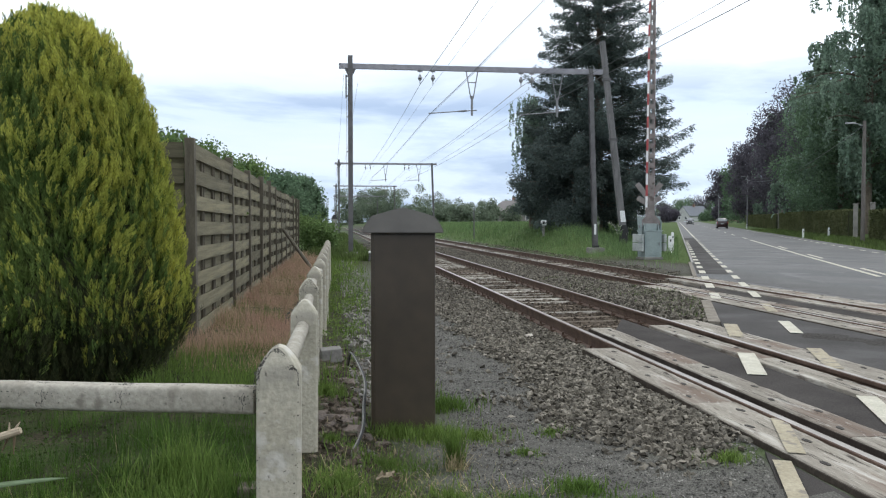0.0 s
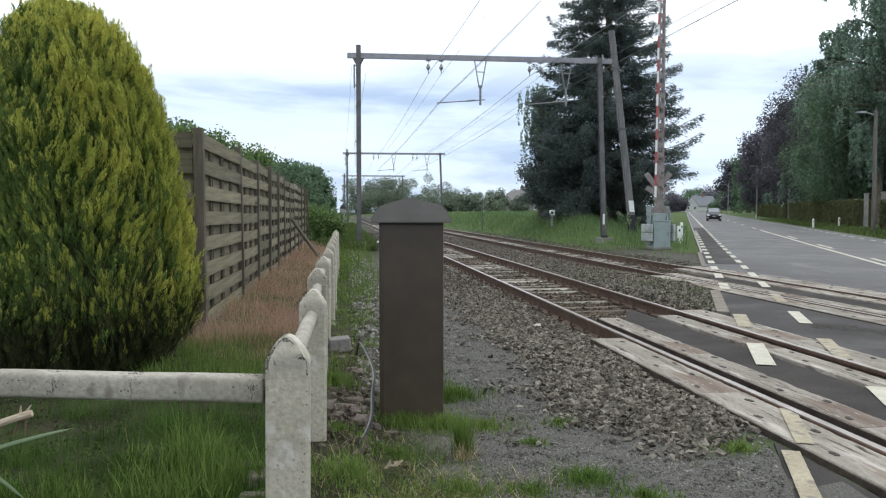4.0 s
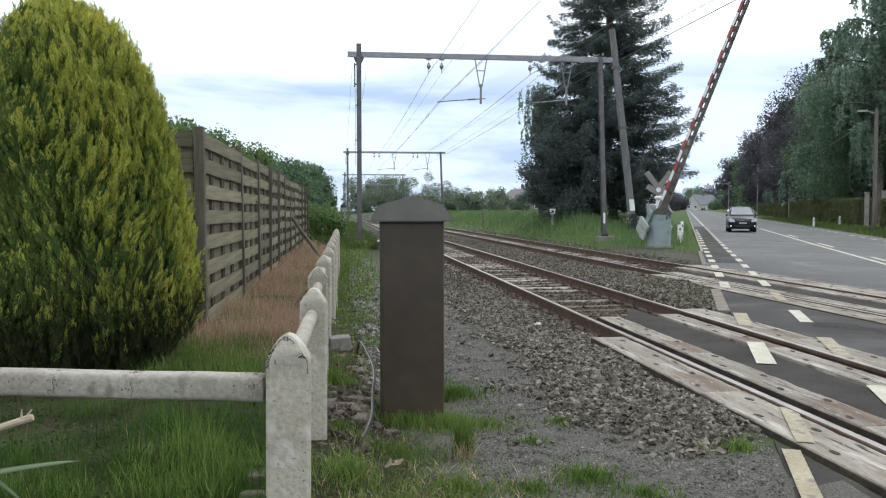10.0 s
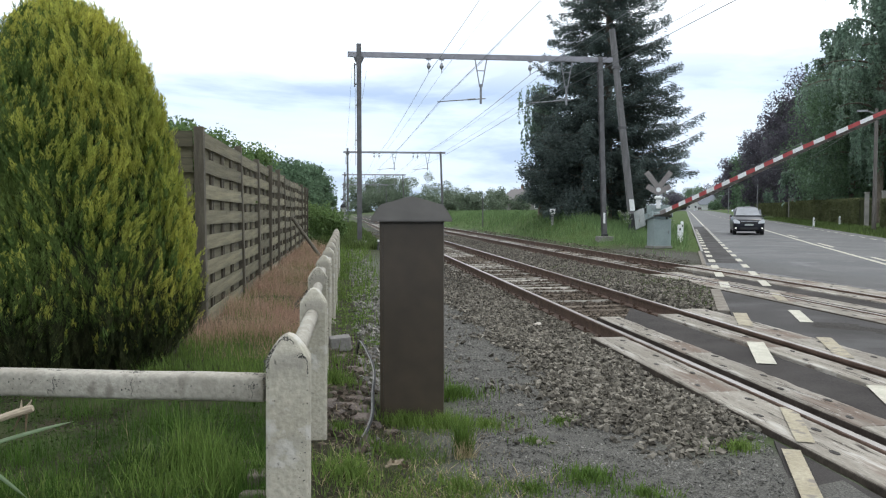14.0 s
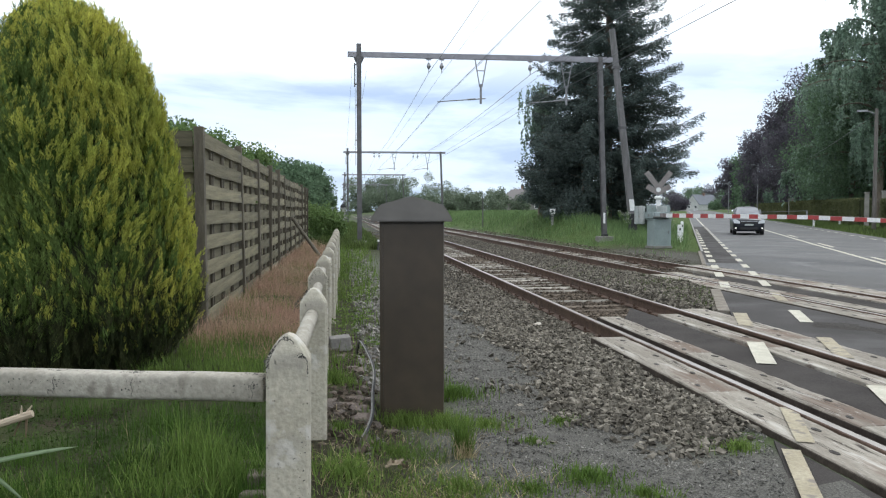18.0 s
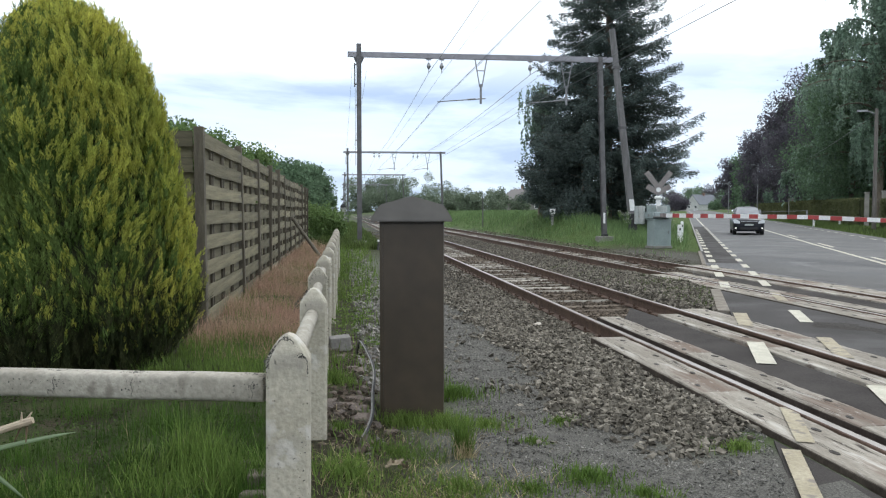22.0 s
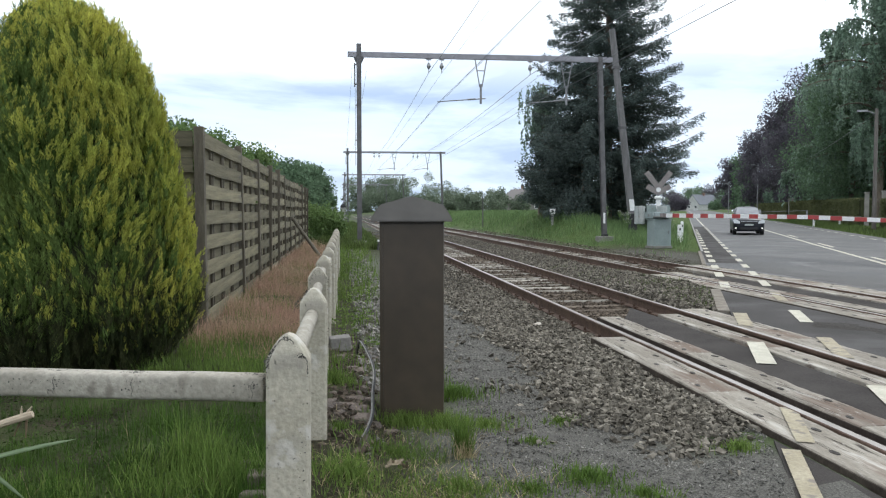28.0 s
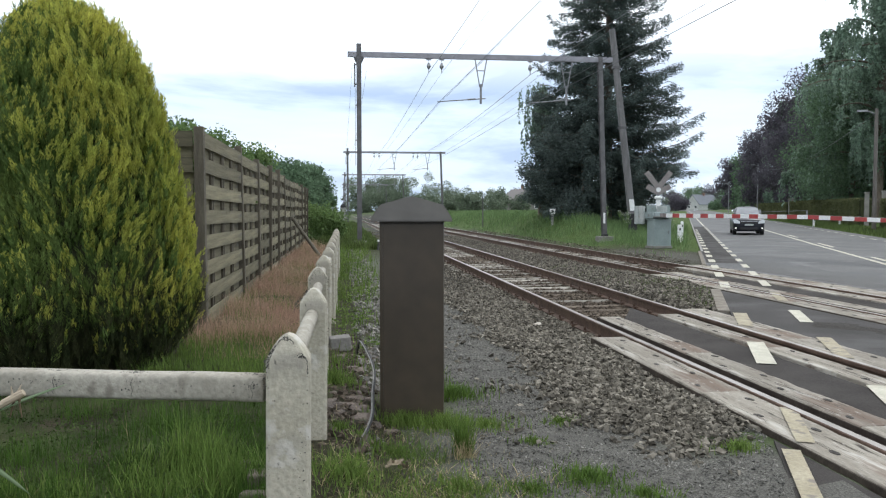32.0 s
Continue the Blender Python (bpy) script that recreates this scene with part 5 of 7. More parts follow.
def build_golden_cypress():
    """Two leaders on one foot, clad in billowing columns of small upright sprays, paler towards the tips."""
    rng = np.random.default_rng(11)
    cx, cy = -3.08, 6.95
    ob = thing("golden_cypress", pose(cx, cy, gz(cx, cy)), "dense egg-shaped golden cypress shrub with feathery upright sprays", "shrub")
    lobes = ((-0.21, 0.04, 3.06, 0.87), (0.03, -0.08, 2.97, 0.94))

    def radius(u):
        return np.interp(u, (0, 0.06, 0.12, 0.18, 0.27, 0.39, 0.51, 0.61, 0.70, 0.79, 0.86, 0.91, 0.955, 0.985, 1), (0.62, 0.84, 0.96, 1.02, 1.01, 0.95, 0.89, 0.82, 0.735, 0.635, 0.535, 0.445, 0.31, 0.16, 0.02))

    # Dark shell whose colour puts shade into the gaps between sprays.
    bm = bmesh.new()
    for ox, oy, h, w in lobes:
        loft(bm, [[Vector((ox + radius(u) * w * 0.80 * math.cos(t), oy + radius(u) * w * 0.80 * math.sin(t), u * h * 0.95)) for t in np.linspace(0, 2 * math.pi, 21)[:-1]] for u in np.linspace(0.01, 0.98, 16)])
    part("inner_foliage", bm, M["dark_core"], ob, "dark inner shell, shade put into its colour")
    bm = bmesh.new()
    rod(bm, (0, 0, -0.1), (0, 0, 1.2), 0.10, 0.05, n=8)
    part("trunk", bm, M["bark"], ob)

    def billow(t, u, ox):
        """Swelling columns that climb and lean, about -1 to 1."""
        lean = t + 0.35 * u + ox
        return 0.6 * np.sin(lean * 9 + 2.2 * np.sin(u * 9 + 2 * t)) * np.sin(u * 13 + 3 * np.sin(t * 4 + ox * 5)) + 0.4 * np.sin(lean * 23 + 3 * np.sin(u * 17)) * np.sin(u * 27 + 4 * np.sin(t * 7))

    def tufts(n, depth, low):
        """Roots and axes of small twigs over the skin, few in the hollows between the columns."""
        P, Z, X, B, T = [], [], [], [], []
        for ox, oy, h, w in lobes:
            u, t = rng.uniform(0.0, 1.0, n) ** 0.92, rng.uniform(0, 2 * np.pi, n)
            bl = billow(t, u, ox)
            ok = (bl > rng.uniform(-1.5, 0.25, n)) & (rng.uniform(0, 0.16, n) < u + 0.16 - 0.16 * low)
            u, t, bl = u[ok], t[ok], bl[ok]
            k = len(u)
            r = radius(u) * w * (0.945 + 0.08 * bl) - depth * rng.uniform(0, 1, k)
            P.append(np.stack([ox + r * np.cos(t), oy + r * np.sin(t), u * h - 0.06], -1))
            lean = rng.normal(0.22, 0.16, k) - 0.45 * np.clip(u - 0.45, 0, 1)
            sw = rng.normal(0, 0.16, k) + 0.22 * np.sin(u * 11 + t * 4)
            z = np.stack([np.cos(t) * np.sin(lean) - sw * np.sin(t), np.sin(t) * np.sin(lean) + sw * np.cos(t), np.cos(lean)], -1)
            z /= np.linalg.norm(z, axis=1)[:, None]
            x = np.cross(np.stack([np.cos(t), np.sin(t), 0 * t], -1), z)
            x /= np.linalg.norm(x, axis=1)[:, None]
            tw = rng.uniform(-1.2, 1.2, k)
            Z.append(z)
            X.append(x * np.cos(tw)[:, None] + np.cross(z, x) * np.sin(tw)[:, None])
            B.append(bl)
            T.append(t)
        return [np.concatenate(v) for v in (P, Z, X, B, T)]

    # one twig: a fan of short scale-leaf sprigs, alternating up a bent axis
    sv, sf = [], []
    for k in range(11):
        q = k / 10
        sgn = 1.0 if k % 2 else -1.0
        spread = 0.021 * (1 - q) ** 0.8 + 0.002
        z0, ln, b = 0.070 * q, 0.036 - 0.012 * q, 0.0042
        dy = 0.009 * math.sin(k * 2.4)
        i = len(sv)
        sv += [(sgn * 0.003, dy * 0.3, z0), (sgn * spread * 0.6 + b, dy + 0.002, z0 + ln * 0.5), (sgn * spread, dy * 1.2, z0 + ln), (sgn * spread * 0.6 - b, dy - 0.002, z0 + ln * 0.5)]
        sf.append((i, i + 1, i + 2, i + 3))

    def clad(name, n, depth, lo, hi, low, pale, materials, K=1):
        """Tongues of K twigs climbing one shoot, their tips standing out and paler."""
        p, z, x, bl, t = tufts(n, depth, low)
        q = np.tile(np.arange(K) / max(1, K - 1) - 0.5, len(p))
        p, z, x, bl, t = (np.repeat(v, K, 0) for v in (p, z, x, bl, t))
        k = len(p)
        if K > 1:
            size = np.repeat(rng.uniform(0.6, 1.35, k // K), K)
            out = np.stack([np.cos(t), np.sin(t), 0 * t], -1)
            p = p + z * (0.17 * size * q)[:, None] + x * (rng.normal(0, 0.017, k) * (0.75 - q) * size)[:, None] + out * (0.045 * q + rng.normal(0, 0.009, k))[:, None]
        fr = np.stack([x, np.cross(z, x), z], -1) * rng.uniform(lo, hi, k)[:, None, None]
        v, f = scatter(sv, sf, p, fr)
        # Gold tips are real growth; the extra gold at right and top paints light.
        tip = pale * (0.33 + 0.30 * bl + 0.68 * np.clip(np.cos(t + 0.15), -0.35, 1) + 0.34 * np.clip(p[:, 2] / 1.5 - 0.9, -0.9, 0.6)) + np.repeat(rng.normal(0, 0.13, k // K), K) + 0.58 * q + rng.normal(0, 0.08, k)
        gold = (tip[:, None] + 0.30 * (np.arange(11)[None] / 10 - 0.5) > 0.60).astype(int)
        # Sprays near the ground take a darker colour that stands for shade.
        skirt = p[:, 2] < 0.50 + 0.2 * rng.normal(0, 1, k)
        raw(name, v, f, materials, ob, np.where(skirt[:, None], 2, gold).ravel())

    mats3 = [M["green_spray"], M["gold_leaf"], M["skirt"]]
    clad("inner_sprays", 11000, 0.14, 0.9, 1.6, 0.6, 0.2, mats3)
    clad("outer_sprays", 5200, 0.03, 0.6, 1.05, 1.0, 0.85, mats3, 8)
    return ob


build_golden_cypress()


def needle_quads(rng, P, D, w, length):
    n = len(P)
    side = np.cross(D, rng.normal(0, 1, (n, 3)))
    side /= np.linalg.norm(side, axis=1)[:, None] + 1e-9
    fr = np.stack([side, D, np.cross(side, D)], -1) * rng.uniform(0.6, 1.35, n)[:, None, None]
    base = [(0, -0.4 * length, 0), (w, 0.05 * length, 0.1 * w), (0, 0.6 * length, -0.2 * w), (-w, 0.05 * length, 0.1 * w)]
    return scatter(base, [(0, 1, 2, 3)], P, fr)


def build_spruce():
    """Whorls of level boughs with upturned ends and sky between them; side twigs carry short needle tufts."""
    rng, nrng = np.random.default_rng(21), np.random.default_rng(22)
    x, y = 9.55, 48.0
    ob = thing("spruce", pose(x, y, gz(x, y)), "tall dark spruce with ragged layered boughs", "tree")
    H = 23.0
    bm = bmesh.new()
    rod(bm, (0, 0, -0.3), (0.1, 0, H * 0.5), 0.34, 0.20, n=10)
    rod(bm, (0.1, 0, H * 0.5), (0, 0, H), 0.20, 0.02, n=8)
    part("trunk", bm, M["bark"], ob)
    bm = bmesh.new()
    P, D = [], []
    z, i = 0.9, 0
    while z < H - 0.6:
        v = z / H
        n = 6 if v < 0.75 else 5
        off = rng.uniform(0, 6.28)
        for b in range(n):
            i += 1
            ang = off + 6.283 * b / n + rng.uniform(-0.35, 0.35)
            reach = 6.5 * (1 - v) ** 0.95 * min(1.0, 0.80 + v * 1.3) + 0.15
            reach *= 0.5 + 0.5 * min(1.0, max(0.0, (z - 1.3) / 0.7))
            ln = reach * rng.choice((rng.uniform(0.80, 0.98), rng.uniform(0.6, 0.9)))
            lift = rng.uniform(-0.36, 0.42) + 0.25 * v
            d = np.array((math.cos(ang), math.sin(ang), 0.0))
            side = np.array((-d[1], d[0], 0.0))
            t = np.linspace(0, 1, 6)
            curve = np.array((0, 0, z + rng.uniform(-0.45, 0.45)))[None] + d[None] * (ln * t)[:, None] + np.array((0, 0, 1.0))[None] * (ln * (lift * t - 0.50 * t ** 2 + 0.42 * t ** 3))[:, None]
            for k in range(5):
                rod(bm, curve[k], curve[k + 1], 0.045 * (1.15 - v) * (1 - t[k] * 0.8), 0.045 * (1.15 - v) * (1 - t[k + 1] * 0.8), n=4, caps=False)
            twigs = int(ln * 8.5) + 3
            for k in range(twigs):
                tt = 0.16 + 0.84 * (k + rng.uniform(0, 1)) / twigs
                a = np.array([np.interp(tt, t, curve[:, c]) for c in range(3)])
                sgn = 1 if k % 2 else -1
                tl = (0.22 + 0.26 * ln * (1 - tt) ** 0.7 * tt ** 0.3) * rng.uniform(0.5, 1.15)
                out = d * 0.75 + side * sgn * 0.66 + np.array((0, 0, rng.uniform(-0.25, 0.1)))
                out /= np.linalg.norm(out)
                m = int(tl * 30) + 8
                q = nrng.uniform(0.0, 1.0, m)
                p = a[None] + out[None] * (tl * q)[:, None] + nrng.normal(0, 0.045, (m, 3))
                p[:, 2] -= np.abs(nrng.normal(0, 0.24, m)) * (1 - 0.5 * q)
                dd = out[None] + nrng.normal(0, 0.5, (m, 3)) + np.array((0, 0, -0.2))[None]
                P.append(p)
                D.append(dd / np.linalg.norm(dd, axis=1)[:, None])
        z += 0.255 + 0.18 * v
    part("branchwork", bm, M["bark"], ob, "brown boughs")
    P, D = np.concatenate(P), np.concatenate(D)
    v, f = needle_quads(rng, P, D, 0.022, 0.22)
    raw("foliage", v, f, [M["needle"]], ob)
    return ob


build_spruce()


def weeping_tree(name, at, height, spread, strands, m, label, seed, leaf=0.16, group="", start=0.3, per=26, hang=0.2):
    """Arching limbs with long hanging leafy strands."""
    rng = np.random.default_rng(seed)
    ob = thing(name, pose(at[0], at[1], gz(at[0], at[1]) - 0.05), label, "tree", group)
    bm = bmesh.new()
    rod(bm, (0, 0, -0.2), (0.15, 0, height * 0.55), height * 0.02, height * 0.013, n=9)
    rod(bm, (0.15, 0, height * 0.55), (0, 0.1, height * 0.97), height * 0.013, 0.02, n=7)
    P, D = [], []
    limbs = 44
    heavy = rng.uniform(0.2, 1.9, limbs)
    for i in range(limbs + 9):
        shoot = i >= limbs
        u = start + (0.97 - start) * (i + 0.5) / limbs if not shoot else rng.uniform(0.55, 0.95)
        ang = i * 2.4 + rng.uniform(-0.7, 0.7)
        d = np.array((math.cos(ang), math.sin(ang), 0.0))
        ln = spread * (1.08 - 0.80 * max(0, (u - 0.35) / 0.65) ** 1.5) * rng.uniform(0.38, 1.25)
        if shoot:
            ln = ln * 0.6 + spread * 0.45
        t = np.linspace(0, 1, 5)
        c = np.array((0.1, 0, u * height))[None] + d[None] * (ln * t)[:, None] + np.array((0, 0, 1.0))[None] * (ln * (0.55 * t - 0.50 * t ** 2))[:, None]
        for k in range(4):
            r = height * 0.006
            rod(bm, c[k], c[k + 1], r * (1 - 0.22 * k), r * (1 - 0.22 * (k + 1)), n=4, caps=False)
        ns = max(2, int(strands / limbs * heavy[i] * (1.15 - 0.6 * u))) if not shoot else max(4, int(strands / limbs * 0.22))
        for k in range(ns):
            tt = 0.12 + 0.88 * rng.uniform(0, 1) ** 0.8
            a = np.array([np.interp(tt, t, c[:, j]) for j in range(3)]) + rng.normal(0, 0.30, 3) * np.array((1, 1, 0.4))
            hl = min(a[2] - 0.8, height * rng.uniform(0.03, 0.5 * hang + 0.5 * hang * rng.uniform(0, 1) * (1.2 - u)))
            if hl < 0.3:
                continue
            q = rng.uniform(0, 1, per)
            p = a[None] + np.array((0, 0, -1.0))[None] * (hl * q)[:, None] + d[None] * (0.25 * hl * q * (1 - q))[:, None] + rng.normal(0, min(0.3, 0.0045 * height), (per, 3)) * np.array((1, 1, 0.6))
            P.append(p)
            dd = np.array((0, 0, -0.7))[None] + rng.normal(0, 0.6, (per, 3))
            D.append(dd / np.linalg.norm(dd, axis=1)[:, None])
    part("trunk", bm, M["bark"], ob, "brown bark")
    P, D = np.concatenate(P), np.concatenate(D)
    v, f = needle_quads(rng, P, D, leaf * 0.38, leaf * 1.5)
    raw("crown", v, f, [m], ob)
    return ob


weeping_tree("birch", (6.1, 51.5), 8.6, 1.75, 300, M["birch_leaf"], "small weeping birch with hanging pale leaves beside the spruce", 41, 0.10, start=0.62, per=40, hang=0.4)
tree("holly", (7.9, 46.5), 6.6, 2.0, 20000, 0.13, M["needle"], "dense dark evergreen tree in front of the spruce", 42, clump=0.42, start=0.05)
tree("yew", (6.5, 49.2), 5.6, 1.55, 22000, 0.12, M["needle"], "dark low evergreen beside the spruce", 43, clump=0.45, start=0.05)
tree("yew", (11.5, 50.5), 3.6, 1.5, 14000, 0.12, M["needle"], "dark low evergreen beside the spruce", 44, clump=0.42, start=0.05)

# roadside trees behind the hedge
g_road = "roadside trees"
weeping_tree("birch", tuple(rd(16.2, 80))[:2], 22.5, 6.4, 1500, M["birch_leaf"], "tall weeping birch with hanging branches behind the hedge", 51, 0.22, g_road, 0.22, 30)
weeping_tree("birch", tuple(rd(20.0, 88))[:2], 24.0, 6.4, 1400, M["birch_leaf"], "tall weeping birch behind the hedge", 52, 0.24, g_road, 0.2, 30)
weeping_tree("birch", tuple(rd(16.4, 103))[:2], 22.0, 5.4, 1100, M["birch_leaf"], "tall weeping birch behind the hedge", 61, 0.26, g_road, 0.2, 28)
tree("oak", tuple(rd(14.8, 84))[:2], 13.6, 4.8, 42000, 0.2, M["leaf"], "broad green tree behind the hedge", 53, 0.42, 0.10, group=g_road)
tree("copper_beech", tuple(rd(16.9, 120))[:2], 21.5, 5.8, 30000, 0.3, M["leaf_purple"], "copper beech with dark purple leaves", 54, 0.40, 0.12, group=g_road)
tree("copper_beech", tuple(rd(16.0, 136))[:2], 18.5, 4.8, 26000, 0.3, M["leaf_purple"], "copper beech with dark purple leaves", 56, 0.38, 0.10, group=g_road)
weeping_tree("birch", tuple(rd(16.0, 152))[:2], 20.0, 4.6, 900, M["birch_leaf"], "weeping birch with hanging branches beside the road", 55, 0.32, g_road, 0.15, 26)
tree("copper_beech", tuple(rd(17.5, 180))[:2], 19.0, 6.0, 22000, 0.4, M["leaf_purple"], "copper beech with dark purple leaves", 57, 0.40, 0.10, group=g_road)
tree("poplar", tuple(rd(16.0, 232))[:2], 16.0, 4.0, 7000, 0.62, M["leaf"], "slim dark green poplar beside the road", 58, 0.5, 0.08, group=g_road)
tree("poplar", tuple(rd(14.6, 268))[:2], 16.5, 4.0, 7000, 0.65, M["leaf_purple"], "slim dark poplar beside the road", 59, 0.5, 0.08, group=g_road)
tree("oak", tuple(rd(15.5, 190))[:2], 6.0, 4.4, 8000, 0.45, M["leaf"], "low spreading green tree beside the road", 60, 0.45, 0.1, group=g_road)
for i, (r, s, h) in enumerate(((19, 84, 13), (21, 100, 13), (21, 118, 12), (23, 140, 13), (24, 165, 14))):
    tree("oak", tuple(rd(r, s))[:2], h, 6.0, 18000, 0.36, M["leaf_purple"] if i % 2 else M["leaf"], "dark tree in the garden behind the hedge", 70 + i, 0.45, 0.06, group=g_road)

# trees and bushes behind the board fence and along the line
g_left = "trees along the railway"
for i, (a, s, h, sp, mt) in enumerate(((-2.6, 10.7, 2.85, 0.75, "leaf_light"), (-2.6, 12.6, 2.80, 0.75, "leaf_light"), (-2.8, 14.6, 2.85, 0.85, "leaf_light"), (-2.9, 17.2, 2.95, 0.9, "leaf_light"), (-3.2, 20.5, 3.0, 1.0, "leaf_light"), (-3.3, 24.0, 3.1, 1.1, "leaf_light"), (-3.5, 28.5, 3.2, 1.3, "leaf"),
                                       (-4.6, 36, 3.3, 1.9, "leaf"), (-4.3, 44, 3.8, 2.1, "leaf"), (-3.8, 52, 4.2, 2.2, "leaf"), (-3.3, 60, 4.3, 2.2, "leaf"), (-2.9, 68, 4.1, 1.9, "leaf"))):
    tree("tree", tuple(tk(a, s))[:2], h, sp, 20000, 0.022 + 0.0034 * s, M[mt], "leafy green tree rising behind the board fence", 80 + i, 0.42, 0.15, group=g_left)
tree("bush", tuple(tk(-0.75, 38))[:2], 1.35, 0.85, 3600, 0.12, M["leaf_light"], "light green bush beside the track", 95, 0.5, 0.1, category="bush", group="bushes")
tree("bush", tuple(tk(-1.6, 40))[:2], 1.5, 0.9, 3600, 0.12, M["leaf_light"], "light green bush beside the track", 96, 0.5, 0.1, category="bush", group="bushes")


def build_woods():
    """Far woods and hedgerows on the skyline."""
    rng = np.random.default_rng(77)
    C, R = [], []
    rows = [(tk(a, s), h, w) for a, s, h, w in (
        (6, 330, 12, 9), (13, 340, 15, 10), (22, 345, 17, 11), (31, 350, 18, 11), (40, 345, 14, 9), (52, 350, 11, 9), (9, 300, 9, 7), (17, 300, 10, 7), (-8, 330, 12, 9), (-20, 340, 14, 9))]
    for i in range(26):
        p = tk(46 + 5.5 * i, 340 + 30 * math.sin(i * 0.7))
        if not -12 < rd_of(p.x, p.y)[0] < 40:
            rows.append((p, rng.uniform(6, 11), rng.uniform(6, 8)))
    for i in range(10):
        rows.append((rd(-42 - 8 * i, 470 + 30 * math.sin(i)), rng.uniform(10, 15), 9))
        rows.append((rd(-8 + 9 * i, 540), rng.uniform(12, 18), 9))
    for i in range(12):
        rows.append((tk(17 + 3.2 * i, 176 + 6 * math.sin(i * 1.3)), rng.uniform(3.6, 5.4), 3.6))
    for i in range(8):
        rows.append((tk(-12 - 9 * i, 150 + 12 * i), rng.uniform(7, 11), 8))
    for p, h, w in rows:
        g = gz(p.x, p.y)
        for k in range(13):
            C.append((p.x + rng.normal(0, w * 0.45), p.y + rng.normal(0, w * 0.35), g + h * rng.uniform(0.08, 0.84)))
            R.append(w * rng.uniform(0.18, 0.42))
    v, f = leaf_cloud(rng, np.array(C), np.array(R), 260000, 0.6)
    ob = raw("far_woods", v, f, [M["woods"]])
    tagged(ob, "far green woods and hedgerows on the skyline, paled for haze", "woods", kind="stuff")


build_woods()


def build_hedge(r, s0, s1, h, d, label):
    rng = np.random.default_rng(int(s0 * 7))
    p, q = rd(r, s0), rd(r, s1)
    ob = thing("hedge", Matrix.Translation((p.x, p.y, gz(p.x, p.y))) @ pose(0, 0, 0, 0, 0, -math.degrees(ROAD)), label, "hedge", "hedges")
    ln = s1 - s0
    rise = gz(q.x, q.y) - gz(p.x, p.y)
    # Near-black body that paints the shade behind the hedge leaves.
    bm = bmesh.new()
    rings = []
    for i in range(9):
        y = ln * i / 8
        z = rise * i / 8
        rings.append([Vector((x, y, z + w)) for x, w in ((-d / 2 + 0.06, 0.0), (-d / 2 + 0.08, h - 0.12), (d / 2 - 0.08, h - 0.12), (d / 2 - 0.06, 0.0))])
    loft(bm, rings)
    part("inner_foliage", bm, M["dark_core"], ob, "dark inner shell, shade put into its colour")
    n = int(ln * 1300)
    y = rng.uniform(0, ln, n)
    side = rng.uniform(0, 1, n) < 0.75
    x = np.where(side, -d / 2 + rng.normal(0, 0.05, n), rng.uniform(-d / 2, d / 2, n))
    z = np.where(side, rng.uniform(0.0, h, n), h + rng.normal(-0.08, 0.05, n)) + rise * y / ln
    fr = turns(rng, n, 0.9) * rng.uniform(0.05, 0.13, n)[:, None, None]
    v, f = scatter([(0, -0.5, 0), (0.35, 0, 0.1), (0, 0.5, -0.05), (-0.35, 0, 0.1)], [(0, 1, 2, 3)], np.stack([x, y, z], -1), fr)
    raw("foliage", v, f, [M["hedge"]], ob)


build_hedge(12.7, 38, 59.6, 1.95, 0.9, "clipped green garden hedge beside the road")
build_hedge(12.7, 66.4, 108, 2.05, 0.9, "clipped green garden hedge beside the road")
build_hedge(12.7, 112, 158, 1.95, 0.9, "clipped green garden hedge beside the road")


def build_pillar(r, s, h):
    p = rd(r, s)
    ob = thing("gate_pillar", Matrix.Translation((p.x, p.y, gz(p.x, p.y))) @ pose(0, 0, 0, 0, 0, -math.degrees(ROAD)), "pale rendered gate pillar with a flat cap", "gate pillar", "gate pillars")
    bm = bmesh.new()
    box(bm, (0.27, 0.27, h), (0, 0, -0.05), bevel=0.015)
    part("shaft", bm, M["pillar"], ob)
    bm = bmesh.new()
    box(bm, (0.34, 0.34, 0.08), (0, 0, h - 0.05), bevel=0.015)
    part("cap", bm, M["pillar"], ob)


for r, s in ((12.6, 65.6), (12.6, 60.2), (12.6, 108.7), (12.6, 111.4)):
    build_pillar(r, s, 2.45)


def build_lamp(r, s, h, wood):
    p = rd(r, s)
    ob = thing("street_lamp", Matrix.Translation((p.x, p.y, gz(p.x, p.y))) @ pose(0, 0, 0, 0, 0, -math.degrees(ROAD)),
               "tall grey wooden pole with a short street lamp arm" if wood else "slim grey street lamp over the road", "street lamp", "street lamps")
    bm = bmesh.new()
    rod(bm, (0, 0, -0.3), (0, 0, h), 0.13 if wood else 0.11, 0.10 if wood else 0.07, n=12)
    part("pole", bm, M["wood_pole"] if wood else M["old_steel"], ob)
    bm = bmesh.new()
    rod(bm, (0, 0, h - 0.35), (-0.55, 0, h - 0.12), 0.035, n=8)
    part("bracket", bm, M["old_steel"], ob)
    bm = bmesh.new()
    loft(bm, [[Vector((x, y * w, h - 0.12 + z)) for y, z in ((-1, -0.05), (1, -0.05), (0.7, 0.06), (-0.7, 0.06))] for x, w in ((-0.5, 0.07), (-0.65, 0.12), (-0.95, 0.12), (-1.08, 0.05))])
    part("lamp_head", bm, M["old_steel"], ob, "grey lamp head")


build_lamp(11.0, 55.1, 7.35, True)
build_lamp(11.3, 143.0, 8.4, False)
build_lamp(10.7, 223.0, 7.6, False)


